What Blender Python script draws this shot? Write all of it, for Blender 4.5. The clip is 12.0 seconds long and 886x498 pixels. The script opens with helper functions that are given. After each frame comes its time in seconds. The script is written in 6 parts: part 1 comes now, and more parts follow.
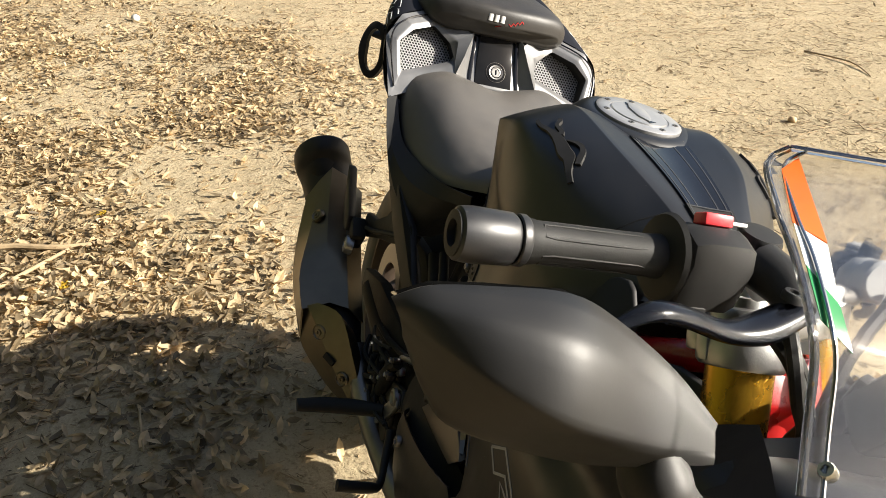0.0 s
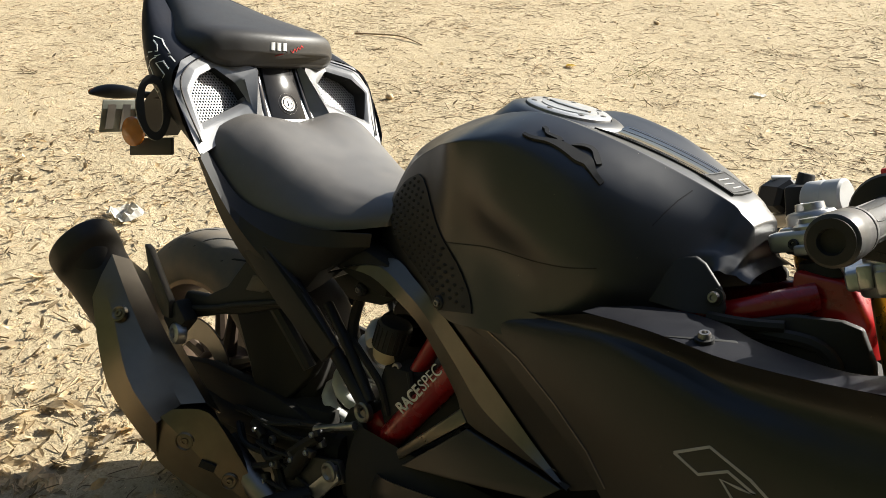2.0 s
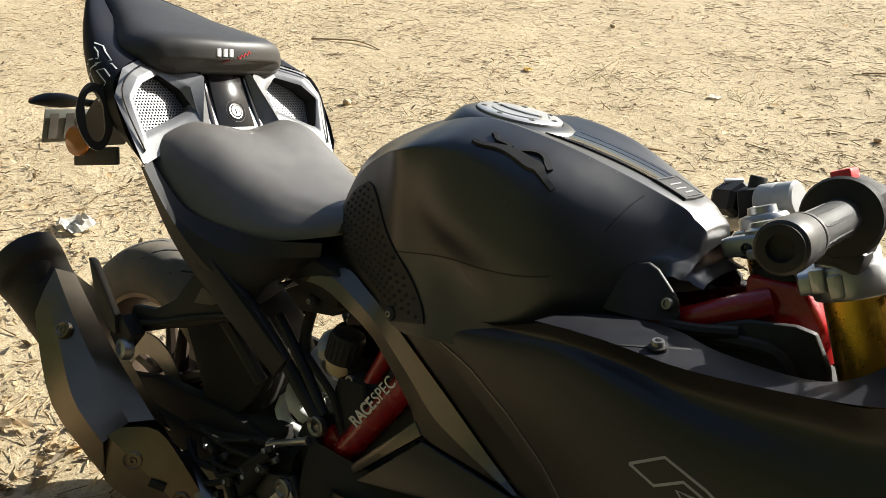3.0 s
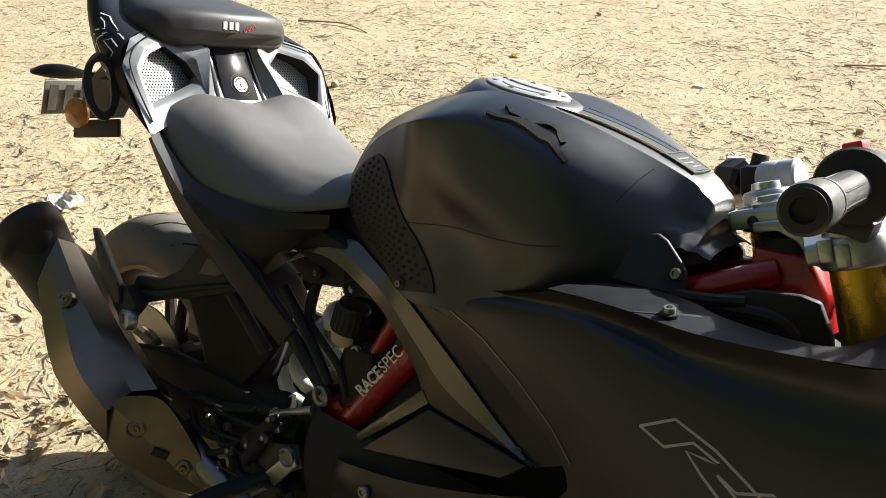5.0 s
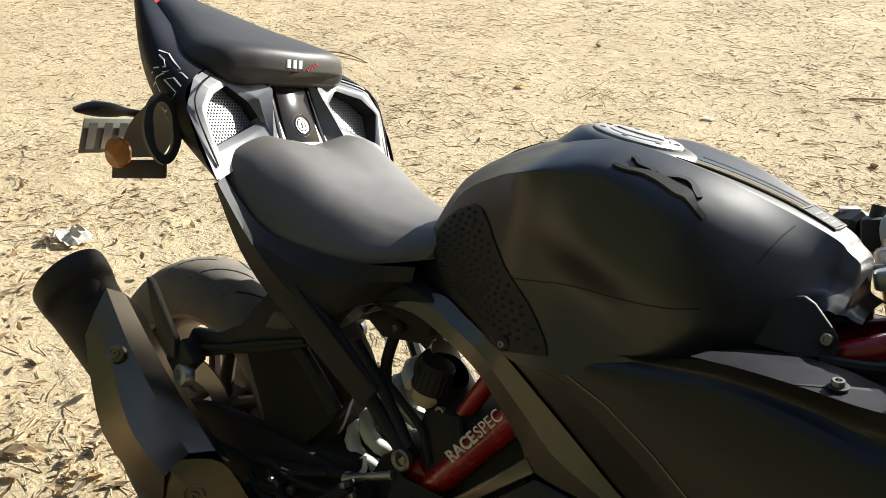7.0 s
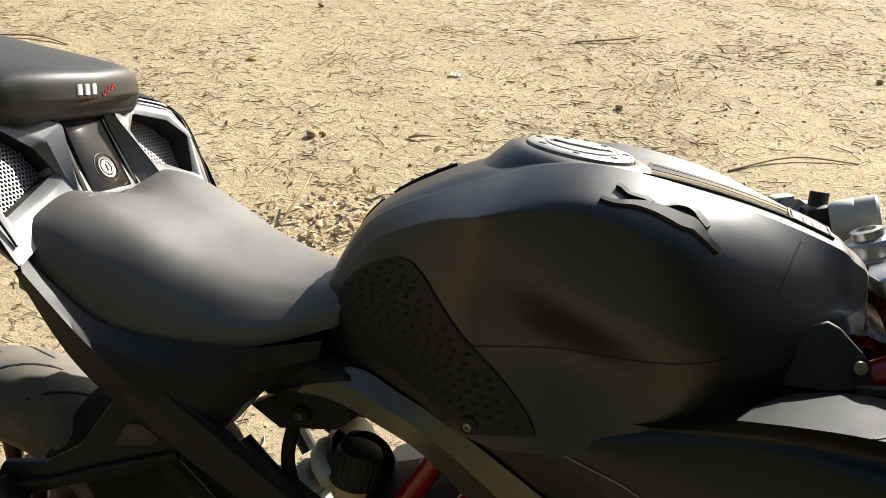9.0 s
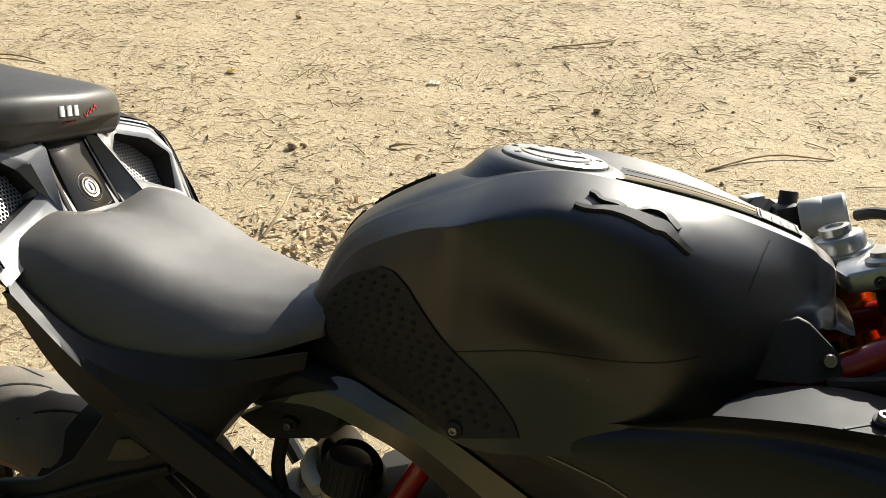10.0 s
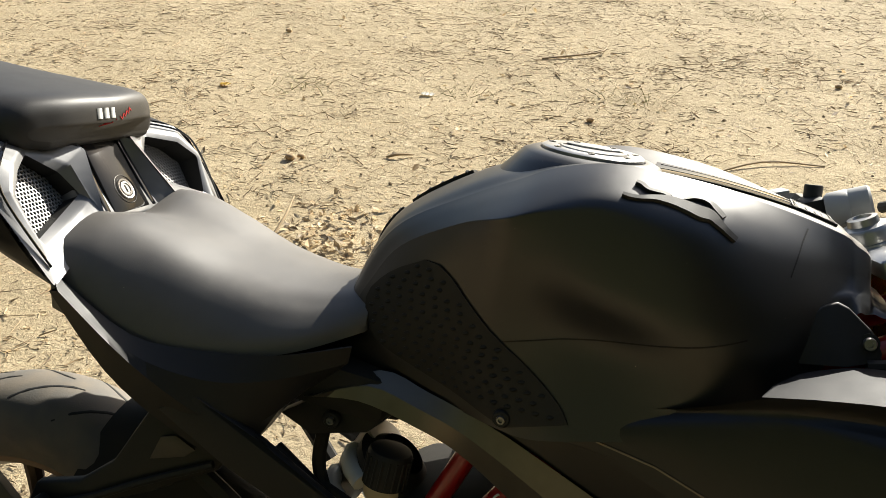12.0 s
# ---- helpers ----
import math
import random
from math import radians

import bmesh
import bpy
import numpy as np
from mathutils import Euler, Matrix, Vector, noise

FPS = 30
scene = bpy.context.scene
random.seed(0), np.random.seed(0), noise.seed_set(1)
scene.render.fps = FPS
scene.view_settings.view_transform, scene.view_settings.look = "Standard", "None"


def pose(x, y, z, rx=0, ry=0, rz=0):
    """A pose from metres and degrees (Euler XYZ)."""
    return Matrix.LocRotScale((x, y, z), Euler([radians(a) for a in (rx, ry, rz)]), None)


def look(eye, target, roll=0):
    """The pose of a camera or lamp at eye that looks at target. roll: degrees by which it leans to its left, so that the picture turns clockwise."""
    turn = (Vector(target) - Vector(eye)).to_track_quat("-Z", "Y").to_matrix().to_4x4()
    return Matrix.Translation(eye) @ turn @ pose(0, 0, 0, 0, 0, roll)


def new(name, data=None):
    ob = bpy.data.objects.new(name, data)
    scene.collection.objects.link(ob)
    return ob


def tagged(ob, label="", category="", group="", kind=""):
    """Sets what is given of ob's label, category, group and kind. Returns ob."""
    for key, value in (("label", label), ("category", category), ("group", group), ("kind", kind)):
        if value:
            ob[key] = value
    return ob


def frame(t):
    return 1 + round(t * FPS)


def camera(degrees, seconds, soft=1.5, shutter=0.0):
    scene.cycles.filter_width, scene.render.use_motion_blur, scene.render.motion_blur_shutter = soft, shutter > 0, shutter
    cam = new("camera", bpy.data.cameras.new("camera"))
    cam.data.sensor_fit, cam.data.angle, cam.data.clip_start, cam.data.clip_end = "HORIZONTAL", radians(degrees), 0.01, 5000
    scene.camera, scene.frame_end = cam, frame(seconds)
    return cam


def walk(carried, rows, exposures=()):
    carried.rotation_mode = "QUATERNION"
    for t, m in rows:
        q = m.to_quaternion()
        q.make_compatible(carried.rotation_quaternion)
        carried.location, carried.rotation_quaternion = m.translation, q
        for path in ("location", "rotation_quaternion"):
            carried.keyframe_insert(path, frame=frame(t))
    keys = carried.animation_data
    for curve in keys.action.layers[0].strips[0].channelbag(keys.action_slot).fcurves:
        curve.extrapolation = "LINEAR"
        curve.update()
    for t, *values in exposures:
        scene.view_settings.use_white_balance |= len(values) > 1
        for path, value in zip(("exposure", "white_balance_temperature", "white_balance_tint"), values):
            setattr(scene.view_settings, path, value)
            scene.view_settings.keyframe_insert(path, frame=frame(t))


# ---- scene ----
cam = camera(53.2, 12.0, soft=0.8)
PATH = [
    (0, (1.7484, -0.2475, 1.3002), (0.0034, 0.1453, 0.4054), 0.31),
    (0.2, (1.7070, -0.3130, 1.2990), (-0.0190, 0.1430, 0.3985), 0.03),
    (0.5, (1.6380, -0.4054, 1.2823), (-0.0712, 0.1311, 0.3930), -0.30),
    (1, (1.5338, -0.5069, 1.2953), (-0.1118, 0.1727, 0.3842), -2.76),
    (1.5, (1.4438, -0.6254, 1.3131), (0.0351, 0.4778, 0.4194), -3.36),
    (2, (1.3929, -0.7001, 1.3199), (0.1520, 0.5789, 0.4122), -2.31),
    (2.5, (1.3883, -0.6900, 1.3183), (0.1731, 0.6205, 0.4206), -2.16),
    (3, (1.3878, -0.6701, 1.3131), (0.2050, 0.6668, 0.4111), -2.09),
    (3.2, (1.3791, -0.6664, 1.3090), (0.2113, 0.6791, 0.4001), -1.98),
    (4.8, (1.3695, -0.7118, 1.3062), (0.2165, 0.6347, 0.3803), -0.94),
    (5, (1.3740, -0.7196, 1.3042), (0.2378, 0.6402, 0.3768), -0.57),
    (5.5, (1.3752, -0.7292, 1.3025), (0.2697, 0.6519, 0.3696), 0.61),
    (6, (1.3674, -0.7356, 1.3088), (0.2695, 0.6596, 0.3879), 1.11),
    (6.5, (1.3240, -0.7722, 1.3185), (0.1978, 0.6249, 0.4353), 0.37),
    (6.7, (1.2787, -0.7692, 1.3096), (0.1468, 0.6287, 0.4352), 0.40),
    (8.3, (0.8240, -0.6849, 1.2978), (0.1784, 0.9522, 0.3474), 0.80),
    (8.5, (0.8160, -0.6795, 1.2976), (0.2328, 0.9779, 0.3421), 1.47),
    (9, (0.8495, -0.6427, 1.2992), (0.3259, 1.0321, 0.3395), 1.20),
    (9.5, (0.8519, -0.6476, 1.3061), (0.3470, 1.0324, 0.3455), 0.54),
    (10, (0.8592, -0.6591, 1.3119), (0.3661, 1.0324, 0.3655), -0.01),
    (10.5, (0.8604, -0.6609, 1.3144), (0.4175, 1.0565, 0.3899), -0.12),
    (11, (0.8570, -0.6611, 1.3128), (0.4276, 1.0655, 0.3993), -0.04),
    (11.5, (0.8434, -0.6706, 1.3158), (0.4077, 1.0582, 0.4095), -0.28),
    (12, (0.8012, -0.7041, 1.3006), (0.3454, 1.0140, 0.3839), -0.01),
]
walk(cam, [(t, look(eye, target, roll)) for t, eye, target, roll in PATH],
     [(0.0, 1.22, 6550, 12), (0.5, 1.16, 6650, 12), (1.0, 1.36, 6450, 10), (2.5, 1.30, 6250, 10), (5.5, 1.54, 6000, 9), (8.5, 1.22, 6250, 10), (10.5, 1.18, 6350, 10), (12.0, 1.12, 6400, 10)])

from mathutils.bvhtree import BVHTree

# ---- light ----
SUN_DIR = Vector((0.66, 1.8, 1.0)).normalized()
world = bpy.data.worlds.new("sky")
scene.world = world
world.use_nodes = True
wn = world.node_tree
sky = wn.nodes.new("ShaderNodeTexSky")
sky.sky_type = "NISHITA"
sky.sun_disc = False
sky.sun_elevation = math.asin(SUN_DIR.z)
sky.sun_rotation = math.atan2(SUN_DIR.x, SUN_DIR.y)
sky.dust_density = 2.0
wn.links.new(sky.outputs[0], wn.nodes["Background"].inputs[0])
wn.nodes["Background"].inputs[1].default_value = 0.060
sun = new("sun", bpy.data.lights.new("sun", "SUN"))
sun.data.energy = 5.0
sun.data.angle = radians(0.55)
sun.data.color = (1.0, 0.95, 0.83)
sun.matrix_world = look(SUN_DIR * 30, (0, 0, 0))


# ---- materials ----
def material(name, base, rough=0.5, metal=0.0, vary=0.15, scale=40.0, bump=0.0, bump_scale=300.0, spec=0.5, rough_vary=0.08,
             coat=0.0, tint=None, island=0.0, transmission=0.0, dust=0.0, specks=0.0):
    """A surface with colour drift at two scales, uneven gloss and fine relief; dust: how much pale soil lies on it in blotches; specks: how large its single grains are."""
    m = bpy.data.materials.new(name)
    m.use_nodes = True
    nt = m.node_tree
    b = nt.nodes["Principled BSDF"]
    add, link = nt.nodes.new, nt.links.new
    b.inputs["Roughness"].default_value = rough
    b.inputs["Metallic"].default_value = metal
    b.inputs["Specular IOR Level"].default_value = spec
    b.inputs["Coat Weight"].default_value = coat
    b.inputs["Coat Roughness"].default_value = 0.12
    b.inputs["Transmission Weight"].default_value = transmission
    co = add("ShaderNodeTexCoord")
    n1, n2 = add("ShaderNodeTexNoise"), add("ShaderNodeTexNoise")
    n1.inputs["Scale"].default_value, n1.inputs["Detail"].default_value = scale, 6
    n2.inputs["Scale"].default_value, n2.inputs["Detail"].default_value = scale * 0.12, 4
    for n in (n1, n2):
        link(co.outputs["Object"], n.inputs["Vector"])
    mid = add("ShaderNodeMath")
    mid.operation = "ADD"
    link(n1.outputs[0], mid.inputs[0])
    link(n2.outputs[0], mid.inputs[1])
    ramp = add("ShaderNodeMapRange")
    ramp.inputs["From Min"].default_value, ramp.inputs["From Max"].default_value = 0.6, 1.4
    link(mid.outputs[0], ramp.inputs["Value"])
    mix = add("ShaderNodeMix")
    mix.data_type = "RGBA"
    low = [c * (1 - vary) for c in base]
    high = [min(1, c * (1 + vary)) for c in (tint or base)]
    mix.inputs[6].default_value, mix.inputs[7].default_value = (*low, 1), (*high, 1)
    link(ramp.outputs[0], mix.inputs[0])
    colour = mix.outputs[2]
    if dust:
        n3 = add("ShaderNodeTexNoise")
        n3.inputs["Scale"].default_value, n3.inputs["Detail"].default_value = 14, 8
        link(co.outputs["Object"], n3.inputs["Vector"])
        r3 = add("ShaderNodeMapRange")
        r3.inputs["From Min"].default_value, r3.inputs["From Max"].default_value = 0.4, 0.75
        r3.inputs["To Max"].default_value = dust
        link(n3.outputs[0], r3.inputs["Value"])
        dm = add("ShaderNodeMix")
        dm.data_type = "RGBA"
        dm.inputs[7].default_value = (0.30, 0.23, 0.15, 1)
        link(r3.outputs[0], dm.inputs[0])
        link(colour, dm.inputs[6])
        colour = dm.outputs[2]
    if specks:
        vor, near, sm = add("ShaderNodeTexVoronoi"), add("ShaderNodeMath"), add("ShaderNodeMix")
        vor.inputs["Scale"].default_value = 55
        near.operation, near.inputs[1].default_value = "LESS_THAN", specks
        sm.data_type = "RGBA"
        sm.inputs[7].default_value = (0.38, 0.32, 0.24, 1)
        link(co.outputs["Object"], vor.inputs["Vector"])
        link(vor.outputs["Distance"], near.inputs[0])
        link(near.outputs[0], sm.inputs[0])
        link(colour, sm.inputs[6])
        colour = sm.outputs[2]
    if island:
        geo, hsv, rng = add("ShaderNodeNewGeometry"), add("ShaderNodeHueSaturation"), add("ShaderNodeMapRange")
        rng.inputs["To Min"].default_value, rng.inputs["To Max"].default_value = 1 - island, 1 + island
        link(geo.outputs["Random Per Island"], rng.inputs["Value"])
        link(rng.outputs[0], hsv.inputs["Value"])
        link(colour, hsv.inputs["Color"])
        colour = hsv.outputs[0]
    link(colour, b.inputs["Base Color"])
    rr = add("ShaderNodeMapRange")
    rr.inputs["From Min"].default_value, rr.inputs["From Max"].default_value = 0.6, 1.4
    rr.inputs["To Min"].default_value, rr.inputs["To Max"].default_value = max(0.02, rough - rough_vary), min(1, rough + rough_vary)
    link(mid.outputs[0], rr.inputs["Value"])
    link(rr.outputs[0], b.inputs["Roughness"])
    if bump:
        n4, bp = add("ShaderNodeTexNoise"), add("ShaderNodeBump")
        n4.inputs["Scale"].default_value, n4.inputs["Detail"].default_value = bump_scale, 4
        link(co.outputs["Object"], n4.inputs["Vector"])
        bp.inputs["Strength"].default_value, bp.inputs["Distance"].default_value = bump, 0.002
        link(n4.outputs[0], bp.inputs["Height"])
        link(bp.outputs[0], b.inputs["Normal"])
    return m


BLACK = material("satin_black_paint", (0.006, 0.0062, 0.0066), 0.40, spec=0.85, bump=0.02, bump_scale=900, rough_vary=0.04, dust=0.006, specks=0.02)
FAIR = material("fairing_black_paint", (0.0075, 0.0073, 0.007), 0.36, spec=0.5, bump=0.02, bump_scale=900, rough_vary=0.05, dust=0.008, specks=0.018)
DECK = material("deck_dark_blue_black", (0.011, 0.0115, 0.015), 0.52, spec=0.14, bump=0.03, bump_scale=700, dust=0.015)
# Uneven black imitates the cloudy reflection on the lock panel.
LOCKBLACK = material("cloudy_gloss_black", (0.009, 0.009, 0.0095), 0.10, vary=0.5, scale=25, spec=0.20, rough_vary=0.05, dust=0.01)
GLOSS = material("gloss_black", (0.006, 0.006, 0.007), 0.07, rough_vary=0.03)
LEVER = material("lever_black_coat", (0.006, 0.007, 0.010), 0.24, spec=0.25, bump=0.02, bump_scale=900, dust=0.006)
PLASTIC = material("black_plastic", (0.020, 0.0195, 0.0188), 0.54, bump=0.02, bump_scale=900, spec=0.3, dust=0.012)
RUBBER = material("rubber", (0.019, 0.019, 0.0182), 0.6, bump=0.05, bump_scale=700, spec=0.25, dust=0.02)
MIRRORBODY = material("matt_black_housing", (0.012, 0.012, 0.012), 0.52, bump=0.02, bump_scale=900, spec=0.55, dust=0.01)
TYRE = material("tyre_rubber", (0.13, 0.123, 0.11), 0.65, bump=0.15, bump_scale=400, dust=0.5)
PILLION_VINYL = material("pillion_vinyl", (0.030, 0.028, 0.026), 0.5, bump=0.10, bump_scale=1300, rough_vary=0.05, dust=0.03)
VINYL = material("seat_vinyl", (0.090, 0.084, 0.077), 0.5, spec=0.8, bump=0.10, bump_scale=1300, rough_vary=0.05, dust=0.05, specks=0.022)
# Rougher, duller black than the plastic, for the inner and lower parts.
DULLBLACK = material("dull_black_metal", (0.024, 0.0225, 0.020), 0.7, bump=0.1, bump_scale=500, spec=0.2, dust=0.02)
SILVER = material("satin_silver_paint", (0.215, 0.215, 0.216), 0.40, metal=0.4, bump=0.03, bump_scale=900)
BLADE = material("bronze_grey_paint", (0.15, 0.135, 0.11), 0.34, metal=0.8, bump=0.03, bump_scale=900)
SHIELD = material("brushed_exhaust_metal", (0.195, 0.166, 0.120), 0.36, metal=0.9, vary=0.12, bump=0.03, bump_scale=500, rough_vary=0.05)
MUFFLER = material("black_muffler_coat", (0.009, 0.0085, 0.0085), 0.55, bump=0.1, bump_scale=900, dust=0.04)
CHROME = material("bright_steel", (0.55, 0.55, 0.54), 0.22, metal=1.0)
BARSTEEL = material("bar_end_steel", (0.060, 0.060, 0.061), 0.42, metal=0.7)
STEEL = material("dull_steel", (0.26, 0.25, 0.24), 0.42, metal=0.9, dust=0.1)
ALLOY = material("cast_alloy", (0.40, 0.40, 0.395), 0.36, metal=0.9, bump=0.08, bump_scale=600)
CAPMETAL = material("cap_alloy", (0.42, 0.42, 0.42), 0.36, metal=0.5, bump=0.03)
RED = material("red_frame_paint", (0.27, 0.006, 0.006), 0.28, coat=0.3, dust=0.01)
REDPLAST = material("red_switch", (0.60, 0.03, 0.04), 0.4)
GOLD = material("gold_anodised", (0.62, 0.33, 0.03), 0.27, metal=0.92, rough_vary=0.05)
SPRING = material("white_spring_paint", (0.62, 0.62, 0.60), 0.35, dust=0.2)
CREAM = material("cream_plastic", (0.55, 0.46, 0.30), 0.45, dust=0.15)
WHITE = material("white_decal", (0.80, 0.80, 0.78), 0.5)
DIMLINE = material("faint_grey_line", (0.05, 0.05, 0.05), 0.4)
GREYDECAL = material("grey_decal", (0.34, 0.33, 0.32), 0.5)
REDDECAL = material("red_decal", (0.55, 0.03, 0.03), 0.5)
ORANGE = material("orange_sticker", (0.82, 0.13, 0.012), 0.35)
GREEN = material("green_sticker", (0.010, 0.22, 0.06), 0.35)
AMBER = material("amber_lens", (0.50, 0.16, 0.02), 0.18, coat=0.5)
REDLENS = material("red_lens", (0.40, 0.01, 0.01), 0.15, coat=0.5)
PLATE = material("pale_plate", (0.20, 0.21, 0.18), 0.45, dust=0.2)
ENGINE = material("engine_casing", (0.05, 0.048, 0.045), 0.5, metal=0.4, bump=0.1, bump_scale=500, dust=0.15)
GRIPGREY = material("grey_switch_plastic", (0.40, 0.40, 0.395), 0.5, bump=0.08, bump_scale=900)
RIM = material("wheel_rim_paint", (0.09, 0.065, 0.05), 0.4, metal=0.5, dust=0.25)
MESHMETAL = material("grille_metal", (0.33, 0.33, 0.325), 0.45, metal=0.3)

SCREEN = bpy.data.materials.new("clear_screen")
SCREEN.use_nodes = True
_b = SCREEN.node_tree.nodes["Principled BSDF"]
_b.inputs["Transmission Weight"].default_value = 1.0
_b.inputs["Roughness"].default_value = 0.03
_b.inputs["IOR"].default_value = 1.46
_b.inputs["Coat Weight"].default_value = 0.35
_b.inputs["Coat Roughness"].default_value = 0.09
_b.inputs["Base Color"].default_value = (0.97, 0.97, 0.96, 1)


# ---- mesh tools ----
def curve_through(points, n):
    """A smooth row of points through the given ones, n steps to each span."""
    p = [Vector(q) for q in points]
    if n <= 1:
        return p
    out = []
    for i in range(len(p) - 1):
        a, b, c, d = p[max(i - 1, 0)], p[i], p[i + 1], p[min(i + 2, len(p) - 1)]
        for k in range(n):
            t = k / n
            out.append(0.5 * (2 * b + (c - a) * t + (2 * a - 5 * b + 4 * c - d) * t * t + (3 * b - a - 3 * c + d) * t ** 3))
    return out + [p[-1]]


def loft(rows, nu=4, nv=4, closed=False, solid=False):
    """A smooth skin over rows of points; closed: each row is a ring; solid: shut at both ends and underneath."""
    if closed:
        rows = [list(r) + [r[0]] for r in rows]
    grid = [curve_through(r, nv) for r in rows]
    cols = [curve_through([g[j] for g in grid], nu) for j in range(len(grid[0]))]
    bm = bmesh.new()
    vs = [[bm.verts.new(c[i]) for c in cols] for i in range(len(cols[0]))]
    for i in range(len(vs) - 1):
        for j in range(len(cols) - 1):
            bm.faces.new((vs[i][j], vs[i][j + 1], vs[i + 1][j + 1], vs[i + 1][j]))
    if solid:
        bm.faces.new(vs[0][::-1])
        bm.faces.new(vs[-1])
        for i in range(len(vs) - 1):
            bm.faces.new((vs[i][-1], vs[i][0], vs[i + 1][0], vs[i + 1][-1]))
    bmesh.ops.remove_doubles(bm, verts=bm.verts, dist=1e-5)
    return bm


def halves(sections, nu=4, nv=4, close_ends=False):
    """A body that is alike on both sides: sections of (x, [(half width, height), ...]) from the crest down."""
    rows = []
    for x, half in sections:
        right = [(x, -w, z) for w, z in half]
        left = [(x, w, z) for w, z in half[1:]]
        rows.append(left[::-1] + right)
    return loft(rows, nu, nv, False, close_ends)


def thick(bm, depth):
    """Gives a skin a thickness, inward for plus."""
    bmesh.ops.recalc_face_normals(bm, faces=bm.faces)
    bmesh.ops.solidify(bm, geom=bm.faces[:] + bm.edges[:] + bm.verts[:], thickness=depth)
    bmesh.ops.recalc_face_normals(bm, faces=bm.faces)
    return bm


def plate(points, way, bevel=0.002):
    """A flat piece with the given outline, as thick as the vector way is long."""
    bm = bmesh.new()
    f = bm.faces.new([bm.verts.new(p) for p in points])
    r = bmesh.ops.extrude_face_region(bm, geom=[f])
    bmesh.ops.translate(bm, vec=Vector(way), verts=[v for v in r["geom"] if isinstance(v, bmesh.types.BMVert)])
    bmesh.ops.recalc_face_normals(bm, faces=bm.faces)
    if bevel:
        bmesh.ops.bevel(bm, geom=bm.edges[:], offset=bevel, segments=2, affect="EDGES", profile=0.5, clamp_overlap=True)
    return bm


def tube(points, radius, sides=12, n=5, squash=1.0, caps=True):
    """A pipe through points; radius: one number, or one a point."""
    radii = [radius] * len(points) if isinstance(radius, (int, float)) else list(radius)
    path = curve_through(points, n)
    rr = [v.x for v in curve_through([(r, 0, 0) for r in radii], n)]
    bm = bmesh.new()
    rings, side = [], None
    for i, p in enumerate(path):
        ahead = (path[min(i + 1, len(path) - 1)] - path[max(i - 1, 0)]).normalized()
        if side is None:
            side = ahead.cross(Vector((0, 0, 1)) if abs(ahead.z) < 0.9 else Vector((0, 1, 0))).normalized()
        side = (side - ahead * side.dot(ahead)).normalized()
        up = side.cross(ahead)
        rings.append([bm.verts.new(p + rr[i] * (math.cos(a) * side + squash * math.sin(a) * up)) for a in (2 * math.pi * k / sides for k in range(sides))])
    for a, b in zip(rings, rings[1:]):
        for k in range(sides):
            bm.faces.new((a[k], a[(k + 1) % sides], b[(k + 1) % sides], b[k]))
    if caps:
        bm.faces.new(rings[0][::-1])
        bm.faces.new(rings[-1])
    bmesh.ops.recalc_face_normals(bm, faces=bm.faces)
    return bm


def turned(profile, at, axis, sides=28, start=0.0):
    """A turned piece: profile of (along, radius), its axis through the point at."""
    axis = Vector(axis).normalized()
    side = axis.cross(Vector((0, 0, 1)) if abs(axis.z) < 0.9 else Vector((1, 0, 0))).normalized()
    up = side.cross(axis)
    bm = bmesh.new()
    rings = []
    for d, r in profile:
        c = Vector(at) + axis * d
        if r < 1e-6:
            rings.append([bm.verts.new(c)])
        else:
            rings.append([bm.verts.new(c + r * (math.cos(a) * side + math.sin(a) * up)) for a in (start + 2 * math.pi * k / sides for k in range(sides))])
    for a, b in zip(rings, rings[1:]):
        for k in range(sides):
            q = [a[k % len(a)], a[(k + 1) % len(a)], b[(k + 1) % len(b)], b[k % len(b)]]
            q = list(dict.fromkeys(q))
            if len(q) > 2:
                bm.faces.new(q)
    bmesh.ops.recalc_face_normals(bm, faces=bm.faces)
    return bm


def block(centre, size, turn=(0, 0, 0), bevel=0.004, taper=1.0):
    bm = bmesh.new()
    bmesh.ops.create_cube(bm, size=1)
    for v in bm.verts:
        k = taper if v.co.z > 0 else 1.0
        v.co = Vector((v.co.x * size[0] * k, v.co.y * size[1] * k, v.co.z * size[2]))
    bmesh.ops.bevel(bm, geom=bm.edges[:], offset=bevel, segments=2, affect="EDGES", profile=0.5)
    bmesh.ops.transform(bm, matrix=pose(*centre, *turn), verts=bm.verts)
    return bm


def join(*bms):
    out = bmesh.new()
    for b in bms:
        me = bpy.data.meshes.new("tmp")
        b.to_mesh(me)
        b.free()
        out.from_mesh(me)
        bpy.data.meshes.remove(me)
    return out


def flipped(bm):
    """A copy for the other side of the machine."""
    c = bm.copy()
    for v in c.verts:
        v.co.y *= -1
    bmesh.ops.reverse_faces(c, faces=c.faces)
    return c


def part(name, bm, mat, parent, label="", smooth=40):
    me = bpy.data.meshes.new(name)
    bmesh.ops.recalc_face_normals(bm, faces=bm.faces)
    bm.to_mesh(me)
    bm.free()
    me.materials.append(mat)
    for p in me.polygons:
        p.use_smooth = True
    me.set_sharp_from_angle(angle=radians(smooth))
    ob = new(name, me)
    ob.parent = parent
    if label:
        tagged(ob, label)
    return ob


def both(name, bm, mat, parent, label="", smooth=40):
    """The same piece on either side."""
    other = flipped(bm)
    part(name, other, mat, parent, label, smooth)
    return part(name, bm, mat, parent, label, smooth)


def thing(name, label, category, group=""):
    return tagged(new(name), label, category, group)


